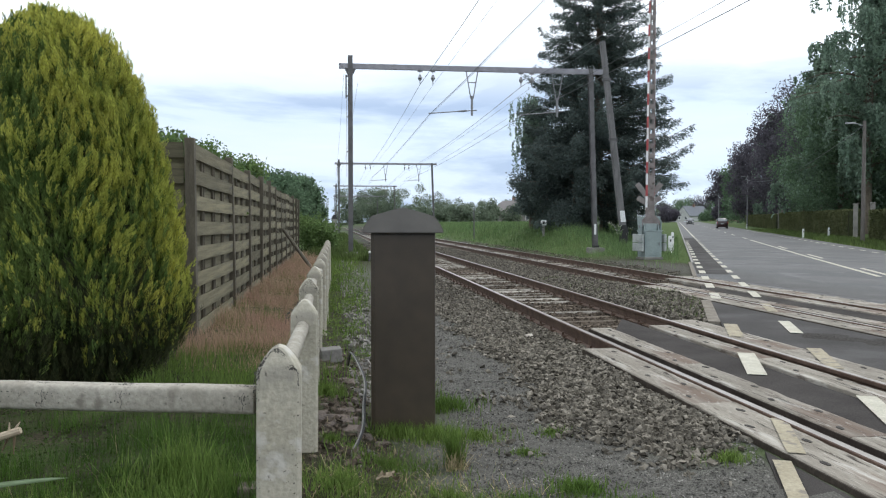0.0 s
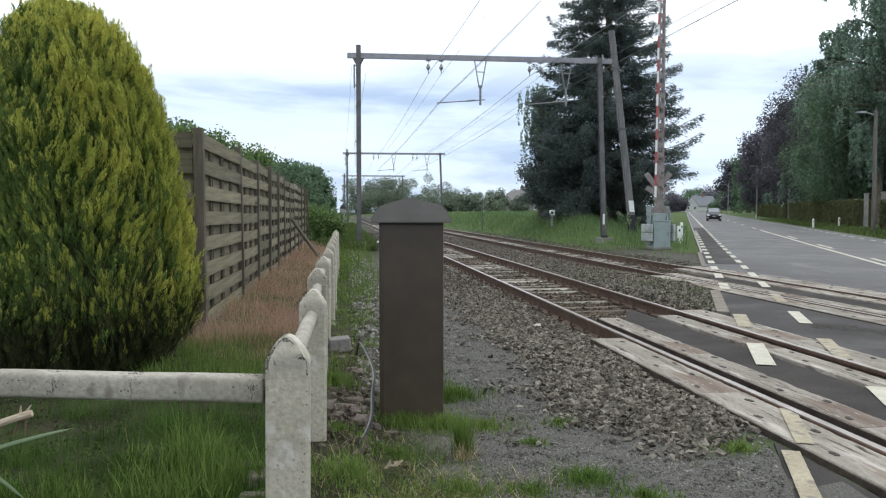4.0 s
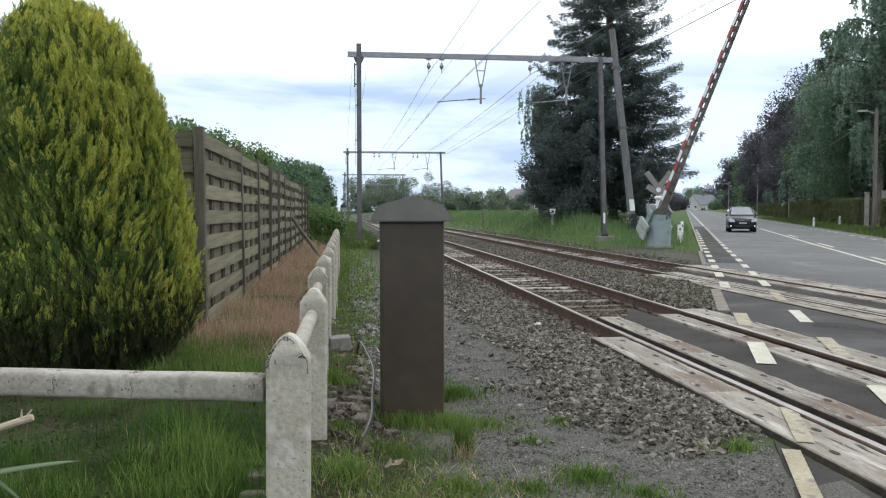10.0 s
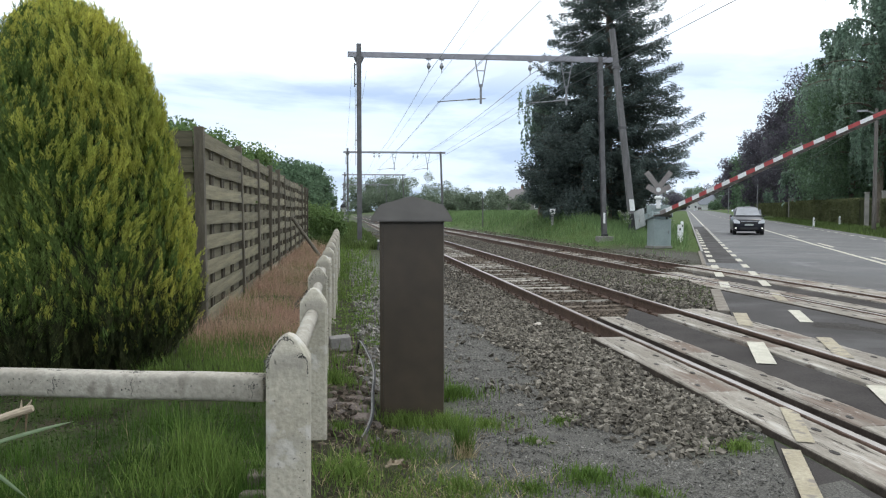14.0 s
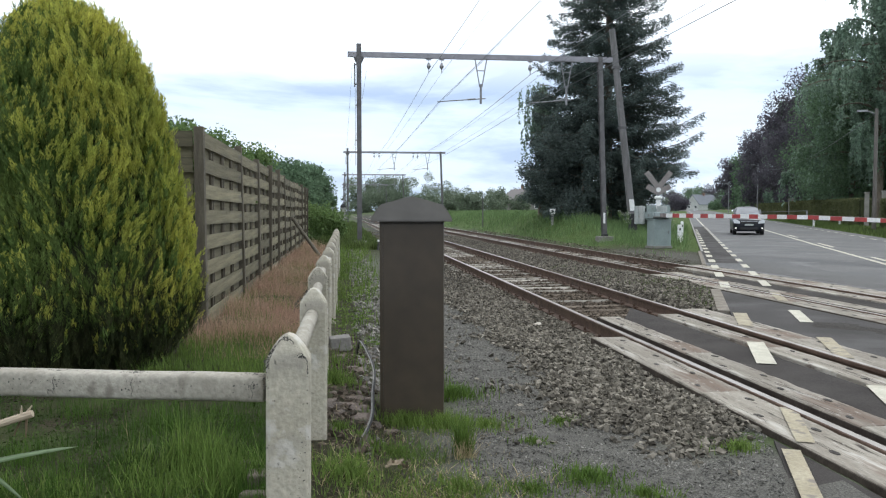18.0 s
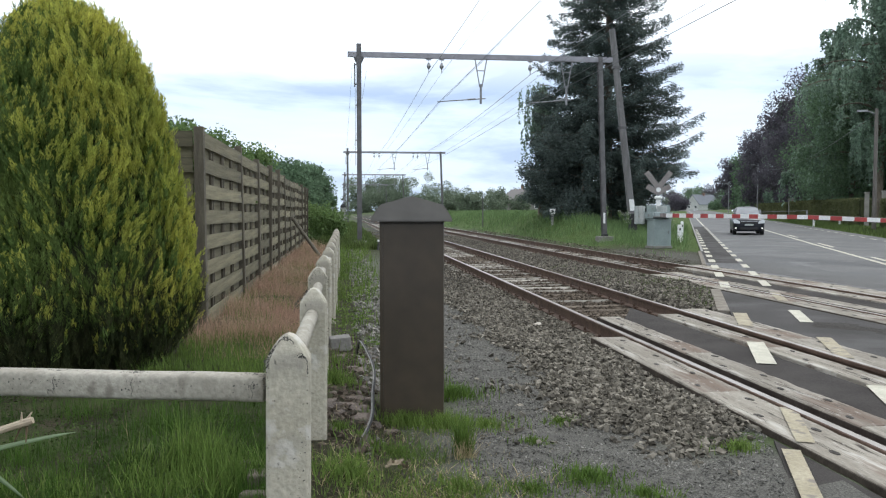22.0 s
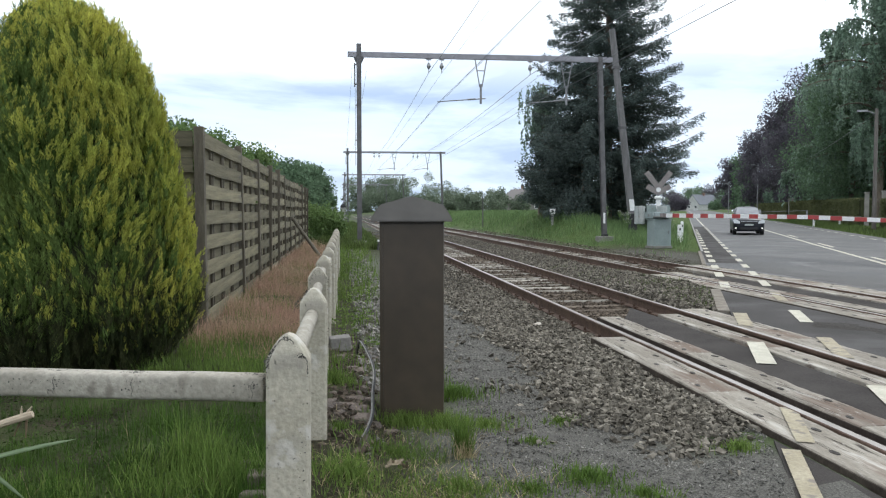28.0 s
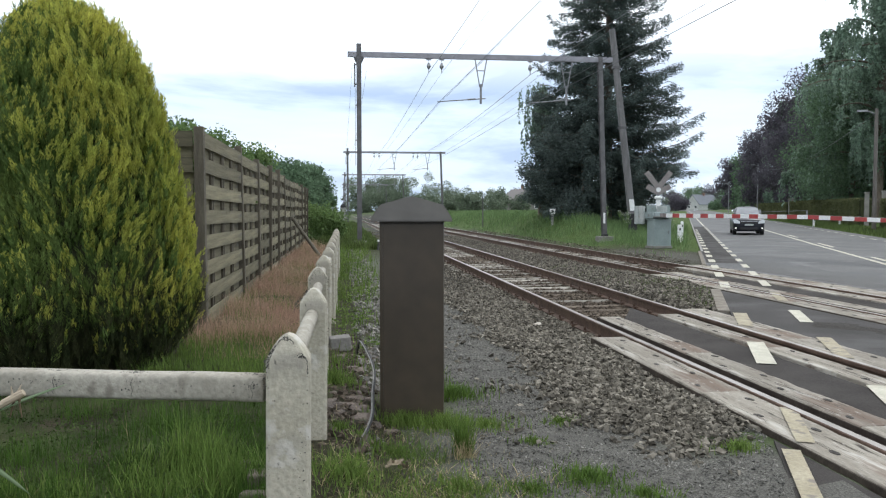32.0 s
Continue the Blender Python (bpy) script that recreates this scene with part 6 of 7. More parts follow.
def build_drop_wire():
    ob = thing("telephone_line", pose(0, 0, 0), "thin dark wire sagging between the street lamp poles", "wire")
    bm = bmesh.new()
    a, b = rd(11.0, 55.1, 7.3), rd(11.0, 145, 8.6)
    wire(bm, [a.lerp(b, i / 14) - Vector((0, 0, 1.6 * 4 * (i / 14) * (1 - i / 14))) for i in range(15)], 0.02)
    part("strand", bm, M["wire"], ob)


build_drop_wire()


M["pole_conc"] = mat("aged_concrete_pole", (0.13, 0.125, 0.125), (0.185, 0.178, 0.178), 3, 0.9, 0.2, fine=30, stretch=(2, 2, 0.4))


def build_leaning_pole():
    top, foot = Vector((8.16, 40, 10.13)), Vector((9.35, 40, 0.0))
    foot.z = gz(foot.x, foot.y) - 0.2
    ob = thing("leaning_pole", Matrix.Translation(foot), "leaning grey concrete pole with a white band", "pole")
    d = top - foot
    bm = bmesh.new()
    loft(bm, [[foot * 0 + d * u + Vector((x * w, y * w, 0)) for x, y in ((-0.15, -0.12), (-0.11, -0.15), (0.11, -0.15), (0.15, -0.12), (0.15, 0.14), (-0.15, 0.14))] for u, w in ((0, 1.08), (0.5, 0.98), (1, 0.85))])
    part("shaft", bm, M["pole_conc"], ob)
    for z, h, mt, lb in ((1.45, 0.55, "white_paint", "white painted band"), (0.0, 1.3, "black", "dark foot")):
        bm = bmesh.new()
        box(bm, (0.24, 0.02, h) if mt == "white_paint" else (0.385, 0.34, h), (0.03, -0.165, z) if mt == "white_paint" else (0, 0, z), Matrix.Shear("XY", 4, (d.x / d.z, d.y / d.z)))
        part("band", bm, M[mt], ob, lb)
    for z in (5.4, 8.3):
        bm = bmesh.new()
        box(bm, (0.38, 0.32, 0.12), (0, 0, z), Matrix.Shear("XY", 4, (d.x / d.z, d.y / d.z)))
        part("clamp", bm, M["steel"], ob)


build_leaning_pole()


def build_small_posts():
    def marker(at, h, w, name, label, cat):
        ob = thing(name, pose(at[0], at[1], gz(at[0], at[1]) - 0.05, 0, 0, 10), label, cat, cat + "s")
        bm = bmesh.new()
        loft(bm, [[Vector((x * f, y * f * 0.7, z)) for x, y in ((-w, -w), (w, -w), (w, w), (-w, w))] for z, f in ((0, 1), (h - 0.06, 1), (h, 0.7))])
        part("body", bm, M["white_paint"], ob)
        bm = bmesh.new()
        box(bm, (w * 0.9, 0.012, 0.10), (0, -w * 0.7 - 0.004, h - 0.26))
        part("reflector", bm, M["black"], ob, "dark reflector plate")
        return ob

    marker((10.45, 36.2), 0.84, 0.075, "marker_post", "short white marker post in the grass verge", "marker post")
    marker((10.85, 37.2), 0.98, 0.055, "marker_post", "short white marker post in the grass verge", "marker post")
    for r, s in ((9.5, 68.5), (11.4, 69), (9.9, 126)):
        marker(tuple(rd(r, s))[:2], 0.75, 0.06, "marker_post", "short white marker post in the grass verge", "marker post")
    # distance board on a stub
    x, y = 6.0, 45.0
    ob = thing("distance_board", pose(x, y, gz(x, y), 0, 0, 4), "small white square board on a concrete stub in the grass", "sign")
    bm = bmesh.new()
    box(bm, (0.12, 0.10, 0.95), (0, 0, -0.1), bevel=0.01)
    part("stub", bm, M["conc"], ob)
    bm = bmesh.new()
    box(bm, (0.31, 0.025, 0.28), (0, -0.066, 0.60), bevel=0.006)
    bd = part("board", bm, M["white_paint"], ob)
    bm = bmesh.new()
    box(bm, (0.09, 0.01, 0.15), (0, -0.083, 0.66))
    part("bar", bm, M["black"], bd)
    # thin dark post further along the line
    p = tk(10.3, 60)
    ob = thing("line_post", pose(p.x, p.y, gz(p.x, p.y) - 0.1), "thin dark steel post beside the track", "post")
    bm = bmesh.new()
    rod(bm, (0, 0, 0), (0, 0, 2.5), 0.045, n=8)
    part("shaft", bm, M["steel"], ob)
    # signal cabin tower far along the line
    p = tk(0.15, 92)
    ob = thing("signal_post", pose(p.x, p.y, gz(p.x, p.y) - 0.1), "pale railway signal post with a dark head", "signal")
    bm = bmesh.new()
    box(bm, (0.42, 0.4, 1.9), (0, 0, 0), bevel=0.02)
    part("body", bm, M["conc"], ob)
    bm = bmesh.new()
    loft(bm, [[Vector((x * w, y * w, z)) for x, y in ((-1, -1), (1, -1), (1, 1), (-1, 1))] for z, w in ((1.9, 0.30), (2.0, 0.30), (2.35, 0.12))])
    part("head", bm, M["black"], ob)
    # white-topped stakes beside the near rail
    for a, s, h in ((1.35, 25, 0.5), (1.2, 30, 0.35)):
        p = tk(a, s)
        ob = thing("track_stake", pose(p.x, p.y, gz(p.x, p.y) - 0.05, 6, 8, 0), "short dark stake with a white top beside the rail", "stake", "track stakes")
        bm = bmesh.new()
        rod(bm, (0, 0, 0), (0, 0, h), 0.04, n=8)
        part("shaft", bm, M["steel"], ob)
        bm = bmesh.new()
        box(bm, (0.22, 0.12, 0.07), (0.05, 0, h), bevel=0.01)
        part("top", bm, M["white_paint"], ob, "white top")


build_small_posts()


def build_house(at, w, d, h, roof_h, wall, roof, turn, label):
    g = gz(*at)
    ob = thing("house", pose(at[0], at[1], g, 0, 0, turn), label, "house", "far houses")
    bm = bmesh.new()
    prof = [(-w / 2, 0), (w / 2, 0), (w / 2, h), (0, h + roof_h), (-w / 2, h)]
    loft(bm, [[Vector((x, y, z)) for x, z in prof] for y in (-d / 2, d / 2)])
    part("wall", bm, wall, ob)
    for sx in (-1, 1):
        bm = bmesh.new()
        e = roof_h / (w / 2)
        loft(bm, [[Vector((sx * x, y, z)) for x, z in ((0, h + roof_h + 0.05), (0, h + roof_h + 0.25), (w / 2 + 0.5, h - 0.5 * e + 0.25), (w / 2 + 0.5, h - 0.5 * e + 0.05))] for y in (-d / 2 - 0.4, d / 2 + 0.4)])
        part("roof", bm, roof, ob)
    bm = bmesh.new()
    box(bm, (0.8, 0.8, 1.6), (0.6, 0, h + roof_h - 0.4))
    part("chimney", bm, M["brick_wall"], ob)
    for x in (-w / 4, w / 4):
        for z in (0.9, ):
            bm = bmesh.new()
            box(bm, (w / 6, 0.08, 1.3), (x, -d / 2 - 0.02, z))
            wi = part("window", bm, M["white_paint"], ob)
            bm = bmesh.new()
            box(bm, (w / 6 - 0.2, 0.04, 1.1), (x, -d / 2 - 0.06, z + 0.1))
            part("pane", bm, M["window"], wi)


build_house(tuple(rd(8.5, 440))[:2], 8.5, 15, 3.0, 4.6, M["render"], M["slate"], -58, "white house with a grey roof far along the road")
build_house(tuple(rd(26, 455))[:2], 10, 14, 3.4, 4.6, M["brick_wall"], M["slate"], -70, "house with a grey roof far along the road")
for r, s, h, sp, mt in ((-1.0, 405, 5.2, 2.8, "leaf_purple"), (13.5, 415, 3.4, 2.4, "leaf"), (15.5, 405, 4.6, 3.0, "leaf"), (-5.5, 400, 6.5, 3.4, "leaf_purple")):
    tree("tree", tuple(rd(r, s))[:2], h, sp, 2600, 0.55, M[mt], "low reddish-green tree before the far house", 200 + int(s + r), 0.5, 0.08, group="trees by the far house")
for r, s, h, sp, mt in ((4, 474, 12.5, 5.5, "leaf"), (14, 482, 13.5, 6.0, "leaf_purple"), (23, 480, 12.5, 6.0, "leaf"), (-7, 450, 9.5, 5.0, "leaf_purple")):
    tree("tree", tuple(rd(r, s))[:2], h, sp, 3000, 0.6, M[mt], "broad dark tree behind the far house", 230 + int(r), 0.5, 0.08, group="trees by the far house")
build_house(tuple(tk(56.5, 192))[:2], 8, 11, 2.6, 2.2, M["pillar"], M["roof_tile"], 60, "house with a dull brown roof beyond the field")
build_house(tuple(tk(52, 235))[:2], 9, 12, 3.0, 3.4, M["pillar"], M["roof_tile"], 20, "house with a dull brown roof beyond the field")


# ---- stones, grass and small litter ----
def stones(name, rng, places, lo, hi, m, label, category, flat=0.7):
    """Angular stones from four rough blocks."""
    cube = np.array([(x, y, z) for z in (-1, 1) for y in (-1, 1) for x in (-1, 1)], float) * 0.5
    faces = np.array([(0, 2, 3, 1), (4, 5, 7, 6), (0, 1, 5, 4), (2, 6, 7, 3), (0, 4, 6, 2), (1, 3, 7, 5)])
    V, F, off = [], [], 0
    groups = np.array_split(rng.permutation(len(places)), 26)
    for g in groups:
        b = cube * rng.uniform(0.42, 1.2, (8, 3)) * np.array((1.55, 0.9, 0.72))
        b[4:, :2] *= rng.uniform(0.6, 0.95)
        b[4:, :2] += rng.uniform(-0.12, 0.12, 2)
        sc = rng.uniform(lo, hi, len(g))
        fr = turns(rng, len(g), 0.6) * sc[:, None, None]
        fr[:, :, 2] *= flat
        v, f = scatter(b, faces, places[g], fr)
        V.append(v)
        F.append(f + off)
        off += len(v)
    ob = raw(name, np.concatenate(V), np.concatenate(F), [m], flat=True)
    return tagged(ob, label, category, kind="stuff")


def spread_tk(rng, a0, a1, s0, s1, n, power=1.0):
    s = s0 + (s1 - s0) * rng.uniform(0, 1, n) ** power
    a = rng.uniform(a0, a1, n)
    b = a - bend(s)
    return a, s, b * CT - s * ST, b * ST + s * CT


def build_ballast():
    rng = np.random.default_rng(5)
    P = []
    for a0, a1, s0, s1, n, pw, dz in ((0.95, 2.98, 4.0, 15, 52000, 1.45, 0.0), (1.5, 2.98, 15, 60, 14000, 1.6, 0.0), (3.1, 4.5, 10.2, 45, 30000, 1.6, -0.010), (4.62, 6.9, 10.5, 50, 42000, 1.8, 0.012),
                                      (7.0, 8.4, 17.0, 55, 17000, 1.7, -0.010), (8.5, 9.75, 19.5, 60, 7000, 1.6, 0.0)):
        a, s, x, y = spread_tk(rng, a0, a1, s0, s1, n, pw)
        r, q = rd_of(x, y)
        keep = (r < 0.16) | (r < 0.43) & (a > 5.02) & (a < 6.48) | (a < 2.62) & (r < 0.2 + 0.25 * rng.uniform(0, 1, n))
        if a0 < 2:
            keep &= rng.uniform(0, 1, n) < np.maximum(step(a + 0.2 * fbm(x, y, 1.1), 1.42, 1.98), 0.012) * np.maximum(step(s + 0.15 * fbm(x, y, 2.0), 4.4, 5.2), 0.012)
        keep &= (a < 2.59) | (a > 3.05) | (s > 8.62)
        for c, first in zip(TRACKS, (9.3, 17.6)):
            keep &= (np.abs(a - c) > 0.72) | (np.abs((s - first + 0.3) % 0.6 - 0.3) > 0.08)
        ends = np.maximum(*[step(np.abs(a - c), 0.76, 0.9) * (1 - step(np.abs(a - c), 1.3, 1.45)) for c in TRACKS])
        z = surface_z(x, y) + dz + 0.012 * ends * (a < 3.0) + rng.uniform(-0.01, 0.02, n)
        P.append(np.stack([x, y, z], -1)[keep])
    stones("ballast", rng, P.pop(0), 0.017, 0.053, M["ballast"], "rough brown-grey ballast stones beside the path", "ballast", 0.7)
    stones("ballast", rng, np.concatenate([P[1], P[3]]), 0.022, 0.06, M["rusty_ballast"], "rust-stained ballast stones between the rails", "ballast")
    stones("ballast", rng, np.concatenate([P[0], P[2], P[4]]), 0.018, 0.052, M["ballast"], "rough brown-grey ballast stones along the rails", "ballast")
    a, s, x, y = spread_tk(rng, 0.1, 2.6, 2.6, 15, 60000, 1.5)
    keep = (rd_of(x, y)[0] < 0.5) & (rng.uniform(0, 1, len(x)) < 0.4 + 0.6 * step(a, 0.5, 0.9))
    a, s, x2, y2 = spread_tk(rng, 0.1, 0.62, 6.3, 30, 1700, 1.3)
    stones("rubble", rng, np.stack([x2, y2, surface_z(x2, y2) + 0.01], -1), 0.02, 0.065, M["pale_rubble"], "pale broken stones strewn along the weeds", "rubble", 0.5)
    a, s, x2, y2 = spread_tk(rng, -0.16, 0.34, 4.4, 8.5, 1500, 1.2)
    stones("rubble", rng, np.stack([x2, y2, surface_z(x2, y2) + 0.003], -1), 0.008, 0.04, M["rusty_ballast"], "small flat brown stones in the bare soil", "rubble", 0.4)
    stones("gravel", rng, np.stack([x, y, surface_z(x, y) + 0.002], -1)[keep], 0.004, 0.014, M["gravel"], "fine grey gravel scattered on the path", "gravel")


M["gravel"] = mat("grey_gravel", (0.06, 0.057, 0.05), (0.225, 0.213, 0.19), 9, 0.9, 0.2, fine=50, rnd=0.5, island=True)
M["pale_rubble"] = mat("pale_rubble", (0.13, 0.12, 0.105), (0.28, 0.262, 0.235), 9, 0.9, 0.2, fine=50, rnd=0.35, island=True)
build_ballast()


def blades(name, rng, x, y, h, w, m, label, lean=0.35, parent=None, z=None):
    n = len(x)
    z = surface_z(x, y) - 0.01 if z is None else z
    base = [(-1, 0, 0), (1, 0, 0), (-0.75, 0.16, 0.5), (0.75, 0.16, 0.5), (0, 0.62, 1.0)]
    a = rng.uniform(0, 2 * np.pi, n)
    ca, sa, o = np.cos(a), np.sin(a), np.zeros(n)
    b = lean * rng.uniform(0.2, 2.0, n)
    fr = np.stack([np.stack([ca * w, sa * w, o], -1), np.stack([-sa * h * b, ca * h * b, o], -1), np.stack([rng.normal(0, 0.12, n) * h, rng.normal(0, 0.12, n) * h, h], -1)], -1)
    v, f = scatter(base, [(0, 1, 2), (1, 3, 2), (2, 3, 4)], np.stack([x, y, z], -1), fr)
    ob = raw(name, v, f, [m], parent)
    return tagged(ob, label, "grass", kind="stuff") if label else ob


def build_grass():
    rng = np.random.default_rng(6)
    # garden side, in front of and below the shrub
    a, s, x, y = spread_tk(rng, -4.6, -0.26, 2.2, 9.5, 300000, 1.25)
    cl = fbm(x, y, 2.2, 2.0)
    keep = rng.uniform(-1.5, 1.2, len(x)) < 1.1 * cl + 1.6 * np.clip(4.5 - s, -0.75, 1) + 0.5 * np.clip(a + 1.8, -0.1, 0.6) - 0.9 * ((a > -1.5) & (s > 7.5)) - 1.3 * (np.hypot(x + 3.08, y - 6.95) < 1.7)
    x, y, cl = x[keep], y[keep], cl[keep]
    h = (0.02 + 0.16 * rng.uniform(0, 1, len(x)) ** 2.6) * (1 + 0.5 * np.clip(cl, -0.6, 1.5))
    blades("grass", rng, x, y, h, rng.uniform(0.0008, 0.0021, len(x)), M["lawn"], "tall rough green grass below the fence rail", 0.55)
    k = rng.uniform(0, 1, len(x)) < 0.004
    blades("dead_grass", rng, x[k], y[k], rng.uniform(0.04, 0.2, k.sum()), rng.uniform(0.001, 0.0022, k.sum()), M["straw"], "thin dead stems in the grass", 0.9)
    # mown grass round and behind the camera
    a, s, x, y = spread_tk(rng, -9.0, -0.45, -9.0, 2.4, 90000)
    keep = rng.uniform(-1.2, 1.2, len(x)) < fbm(x, y, 1.6, 2.0) + 0.3
    x, y = x[keep], y[keep]
    blades("grass", rng, x, y, rng.uniform(0.02, 0.08, len(x)), rng.uniform(0.002, 0.004, len(x)), M["lawn"], "short green grass round the fence corner", 0.55)
    # broad-leaved weeds among the grass
    n = 42000
    a, s, x, y = spread_tk(rng, -3.8, -0.3, 2.6, 7.8, n, 1.1)
    keep = rng.uniform(-1.0, 1.4, n) < fbm(x, y, 3.1, 6.0)
    x, y = x[keep], y[keep]
    fr = turns(rng, len(x), 0.55) * rng.uniform(0.008, 0.024, len(x))[:, None, None]
    v, f = scatter([(0, -0.5, 0), (0.42, -0.1, 0.08), (0.25, 0.4, 0.02), (0, 0.6, -0.06), (-0.25, 0.4, 0.02), (-0.42, -0.1, 0.08)], [(0, 1, 2, 3, 4, 5)], np.stack([x, y, surface_z(x, y) + rng.uniform(0.01, 0.05, len(x))], -1), fr)
    tagged(raw("broadleaf_weeds", v, f, [M["weed"]]), "low broad-leaved green weeds in the grass", "weeds", kind="stuff")
    # tall tuft behind the rail
    for cx, cy, r, n, hh in ((-1.26, 4.15, 0.15, 260, 0.34), (-1.08, 3.95, 0.2, 420, 0.24), (-1.35, 3.8, 0.2, 300, 0.16), (-1.75, 3.6, 0.2, 260, 0.13), (-2.1, 3.7, 0.16, 160, 0.12), (-1.22, 4.25, 0.16, 150, 0.2), (-1.45, 4.1, 0.2, 170, 0.15), (-0.98, 4.0, 0.14, 130, 0.2), (-1.15, 3.8, 0.2, 180, 0.15)):
        ang, rr = rng.uniform(0, 6.283, n), r * np.sqrt(rng.uniform(0, 1, n))
        x, y = cx + rr * np.cos(ang), cy + rr * np.sin(ang)
        blades("grass_tuft", rng, x, y, rng.uniform(0.4, 1.1, n) * hh, rng.uniform(0.0012, 0.0036 if n > 200 else 0.0055, n), M["grass_light"], "tall bright green grass tuft", 0.5)
    # dry grass between the fences
    a, s, x, y = spread_tk(rng, -1.55, -0.34, 7.4, 33, 80000, 1.35)
    keep = rng.uniform(-0.7, 1.5, len(x)) < 1.3 * fbm(x, y, 1.3, 1.0) - 0.55 + 0.95 * step(s, 7.9, 9.0)
    x, y = x[keep], y[keep]
    blades("dry_grass", rng, x, y, (0.06 + 0.24 * rng.uniform(0, 1, len(x)) ** 1.4), rng.uniform(0.0009, 0.0024, len(x)), M["dry_grass"], "pinkish dry grass between the two fences", 0.75)
    a, s, x, y = spread_tk(rng, -1.55, -0.3, 6.3, 33, 21000, 1.6)
    s = tk_of(x, y)[1]
    keep = rng.uniform(-0.9, 1.3, len(x)) < fbm(x, y, 1.7, 11.0) + 0.8 - 1.3 * step(s, 7.6, 9.2)
    x, y = x[keep], y[keep]
    blades("grass", rng, x, y, rng.uniform(0.06, 0.24, len(x)), rng.uniform(0.0015, 0.0035, len(x)), M["grass_light"], "thin green grass among the dry grass", 0.5)
    # weeds between post fence and path
    a, s, x, y = spread_tk(rng, -0.22, 0.85, 6.0, 42, 15000, 1.35)
    keep = rng.uniform(-1.3, 1.3, len(x)) < 1.3 * fbm(x, y, 2.0, 4.0) - 1.0 + 0.35 * step(s, 9, 16) - 0.9 * np.clip(a - 0.2, 0, 1)
    x, y, s = x[keep], y[keep], s[keep]
    blades("weeds", rng, x, y, rng.uniform(0.05, 0.30, len(x)) * (0.6 + 0.4 * (s > 10)), rng.uniform(0.002, 0.005, len(x)) * (0.7 + s / 22), M["grass_light"], "green weeds along the post fence", 0.4)
    n = 230
    a, s, x, y = spread_tk(rng, -0.15, 0.5, 7.2, 26, n, 1.1)
    ok = rng.uniform(-0.8, 1.6, n) < fbm(x, y, 2.4, 8.0)
    x, y = np.repeat(x[ok], 45), np.repeat(y[ok], 45)
    k = len(x)
    z = surface_z(x, y) + 0.28 * rng.uniform(0, 1, k) ** 1.5 * np.repeat(rng.uniform(0.3, 1.1, k // 45), 45)
    fr = turns(rng, k, 0.6) * rng.uniform(0.018, 0.045, k)[:, None, None]
    v, f = scatter([(0, -0.5, 0), (0.3, -0.05, 0.08), (0, 0.6, -0.04), (-0.3, -0.05, 0.08)], [(0, 1, 2, 3)], np.stack([x + rng.normal(0, 0.045, k), y + rng.normal(0, 0.05, k), z], -1), fr)
    tagged(raw("leafy_weeds", v, f, [M["grass_light"]]), "leafy green weeds along the post fence", "weeds", kind="stuff")
    # tufts on the gravel
    for cx, cy, r, n, hh in ((0.07, 6.15, 0.26, 900, 0.10), (-0.25, 5.30, 0.22, 800, 0.105), (0.76, 4.27, 0.24, 800, 0.07), (0.45, 4.09, 0.16, 420, 0.055),
                             (0.78, 5.41, 0.14, 300, 0.05), (-0.27, 4.62, 0.34, 800, 0.07), (0.28, 5.34, 0.30, 650, 0.07), (1.72, 4.69, 0.13, 350, 0.07), (-0.62, 4.75, 0.10, 160, 0.07),
                             (0.0, 5.25, 0.19, 650, 0.105), (-0.46, 4.05, 0.32, 900, 0.08), (0.1, 4.1, 0.38, 800, 0.07), (-0.15, 3.7, 0.40, 900, 0.10), (0.62, 3.75, 0.25, 500, 0.06), (1.0, 4.0, 0.2, 400, 0.06), (-0.8, 5.9, 0.3, 500, 0.12), (0.55, 4.9, 0.12, 200, 0.05)):
        ang, rr = rng.uniform(0, 6.283, n), r * np.abs(rng.normal(0, 0.55, n))
        x, y = cx + rr * np.cos(ang), cy + rr * np.sin(ang) * 0.8
        blades("grass_tuft", rng, x, y, rng.uniform(0.4, 1.15, n) * hh, rng.uniform(0.002, 0.0042, n), M["grass_light"], "low green grass tuft on the gravel", 0.6)
    a, s, x, y = spread_tk(rng, -0.6, 0.75, 2.9, 7.0, 9000, 1.0)
    keep = (rng.uniform(-0.9, 1.5, len(x)) < fbm(x, y, 3.2, 2.5)) & ((x > -0.42) | (y < 4.35) | (y > 6.6))
    x, y = x[keep], y[keep]
    blades("grass", rng, x, y, rng.uniform(0.02, 0.075, len(x)), rng.uniform(0.0014, 0.003, len(x)), M["grass_light"], "short patchy grass round the cabinet", 0.7)
    n = 260
    x, y = 0.115 + rng.normal(0, 0.022, n), 4.66 + rng.normal(0, 0.022, n)
    blades("grass_tuft", rng, x, y, rng.uniform(0.16, 0.34, n), rng.uniform(0.0014, 0.0032, n), M["grass_light"], "tall arching green grass tuft beside the cabinet", 0.42)
    n = 110
    x, y = 0.13 + rng.normal(0, 0.03, n), 4.62 + rng.normal(0, 0.03, n)
    blades("dry_tuft", rng, x, y, rng.uniform(0.05, 0.15, n), rng.uniform(0.002, 0.004, n), M["straw"], "yellow dead grass tuft beside the cabinet", 0.7)
    x, y = rng.normal(-0.1, 0.35, 700), rng.normal(4.05, 0.22, 700)
    blades("dry_tuft", rng, x, y, rng.uniform(0.03, 0.07, 700), rng.uniform(0.0015, 0.003, 700), M["straw"], "flattened dead grass on the gravel", 2.2)
    x, y = rng.normal(-0.1, 0.3, 420), rng.normal(4.95, 0.3, 420)
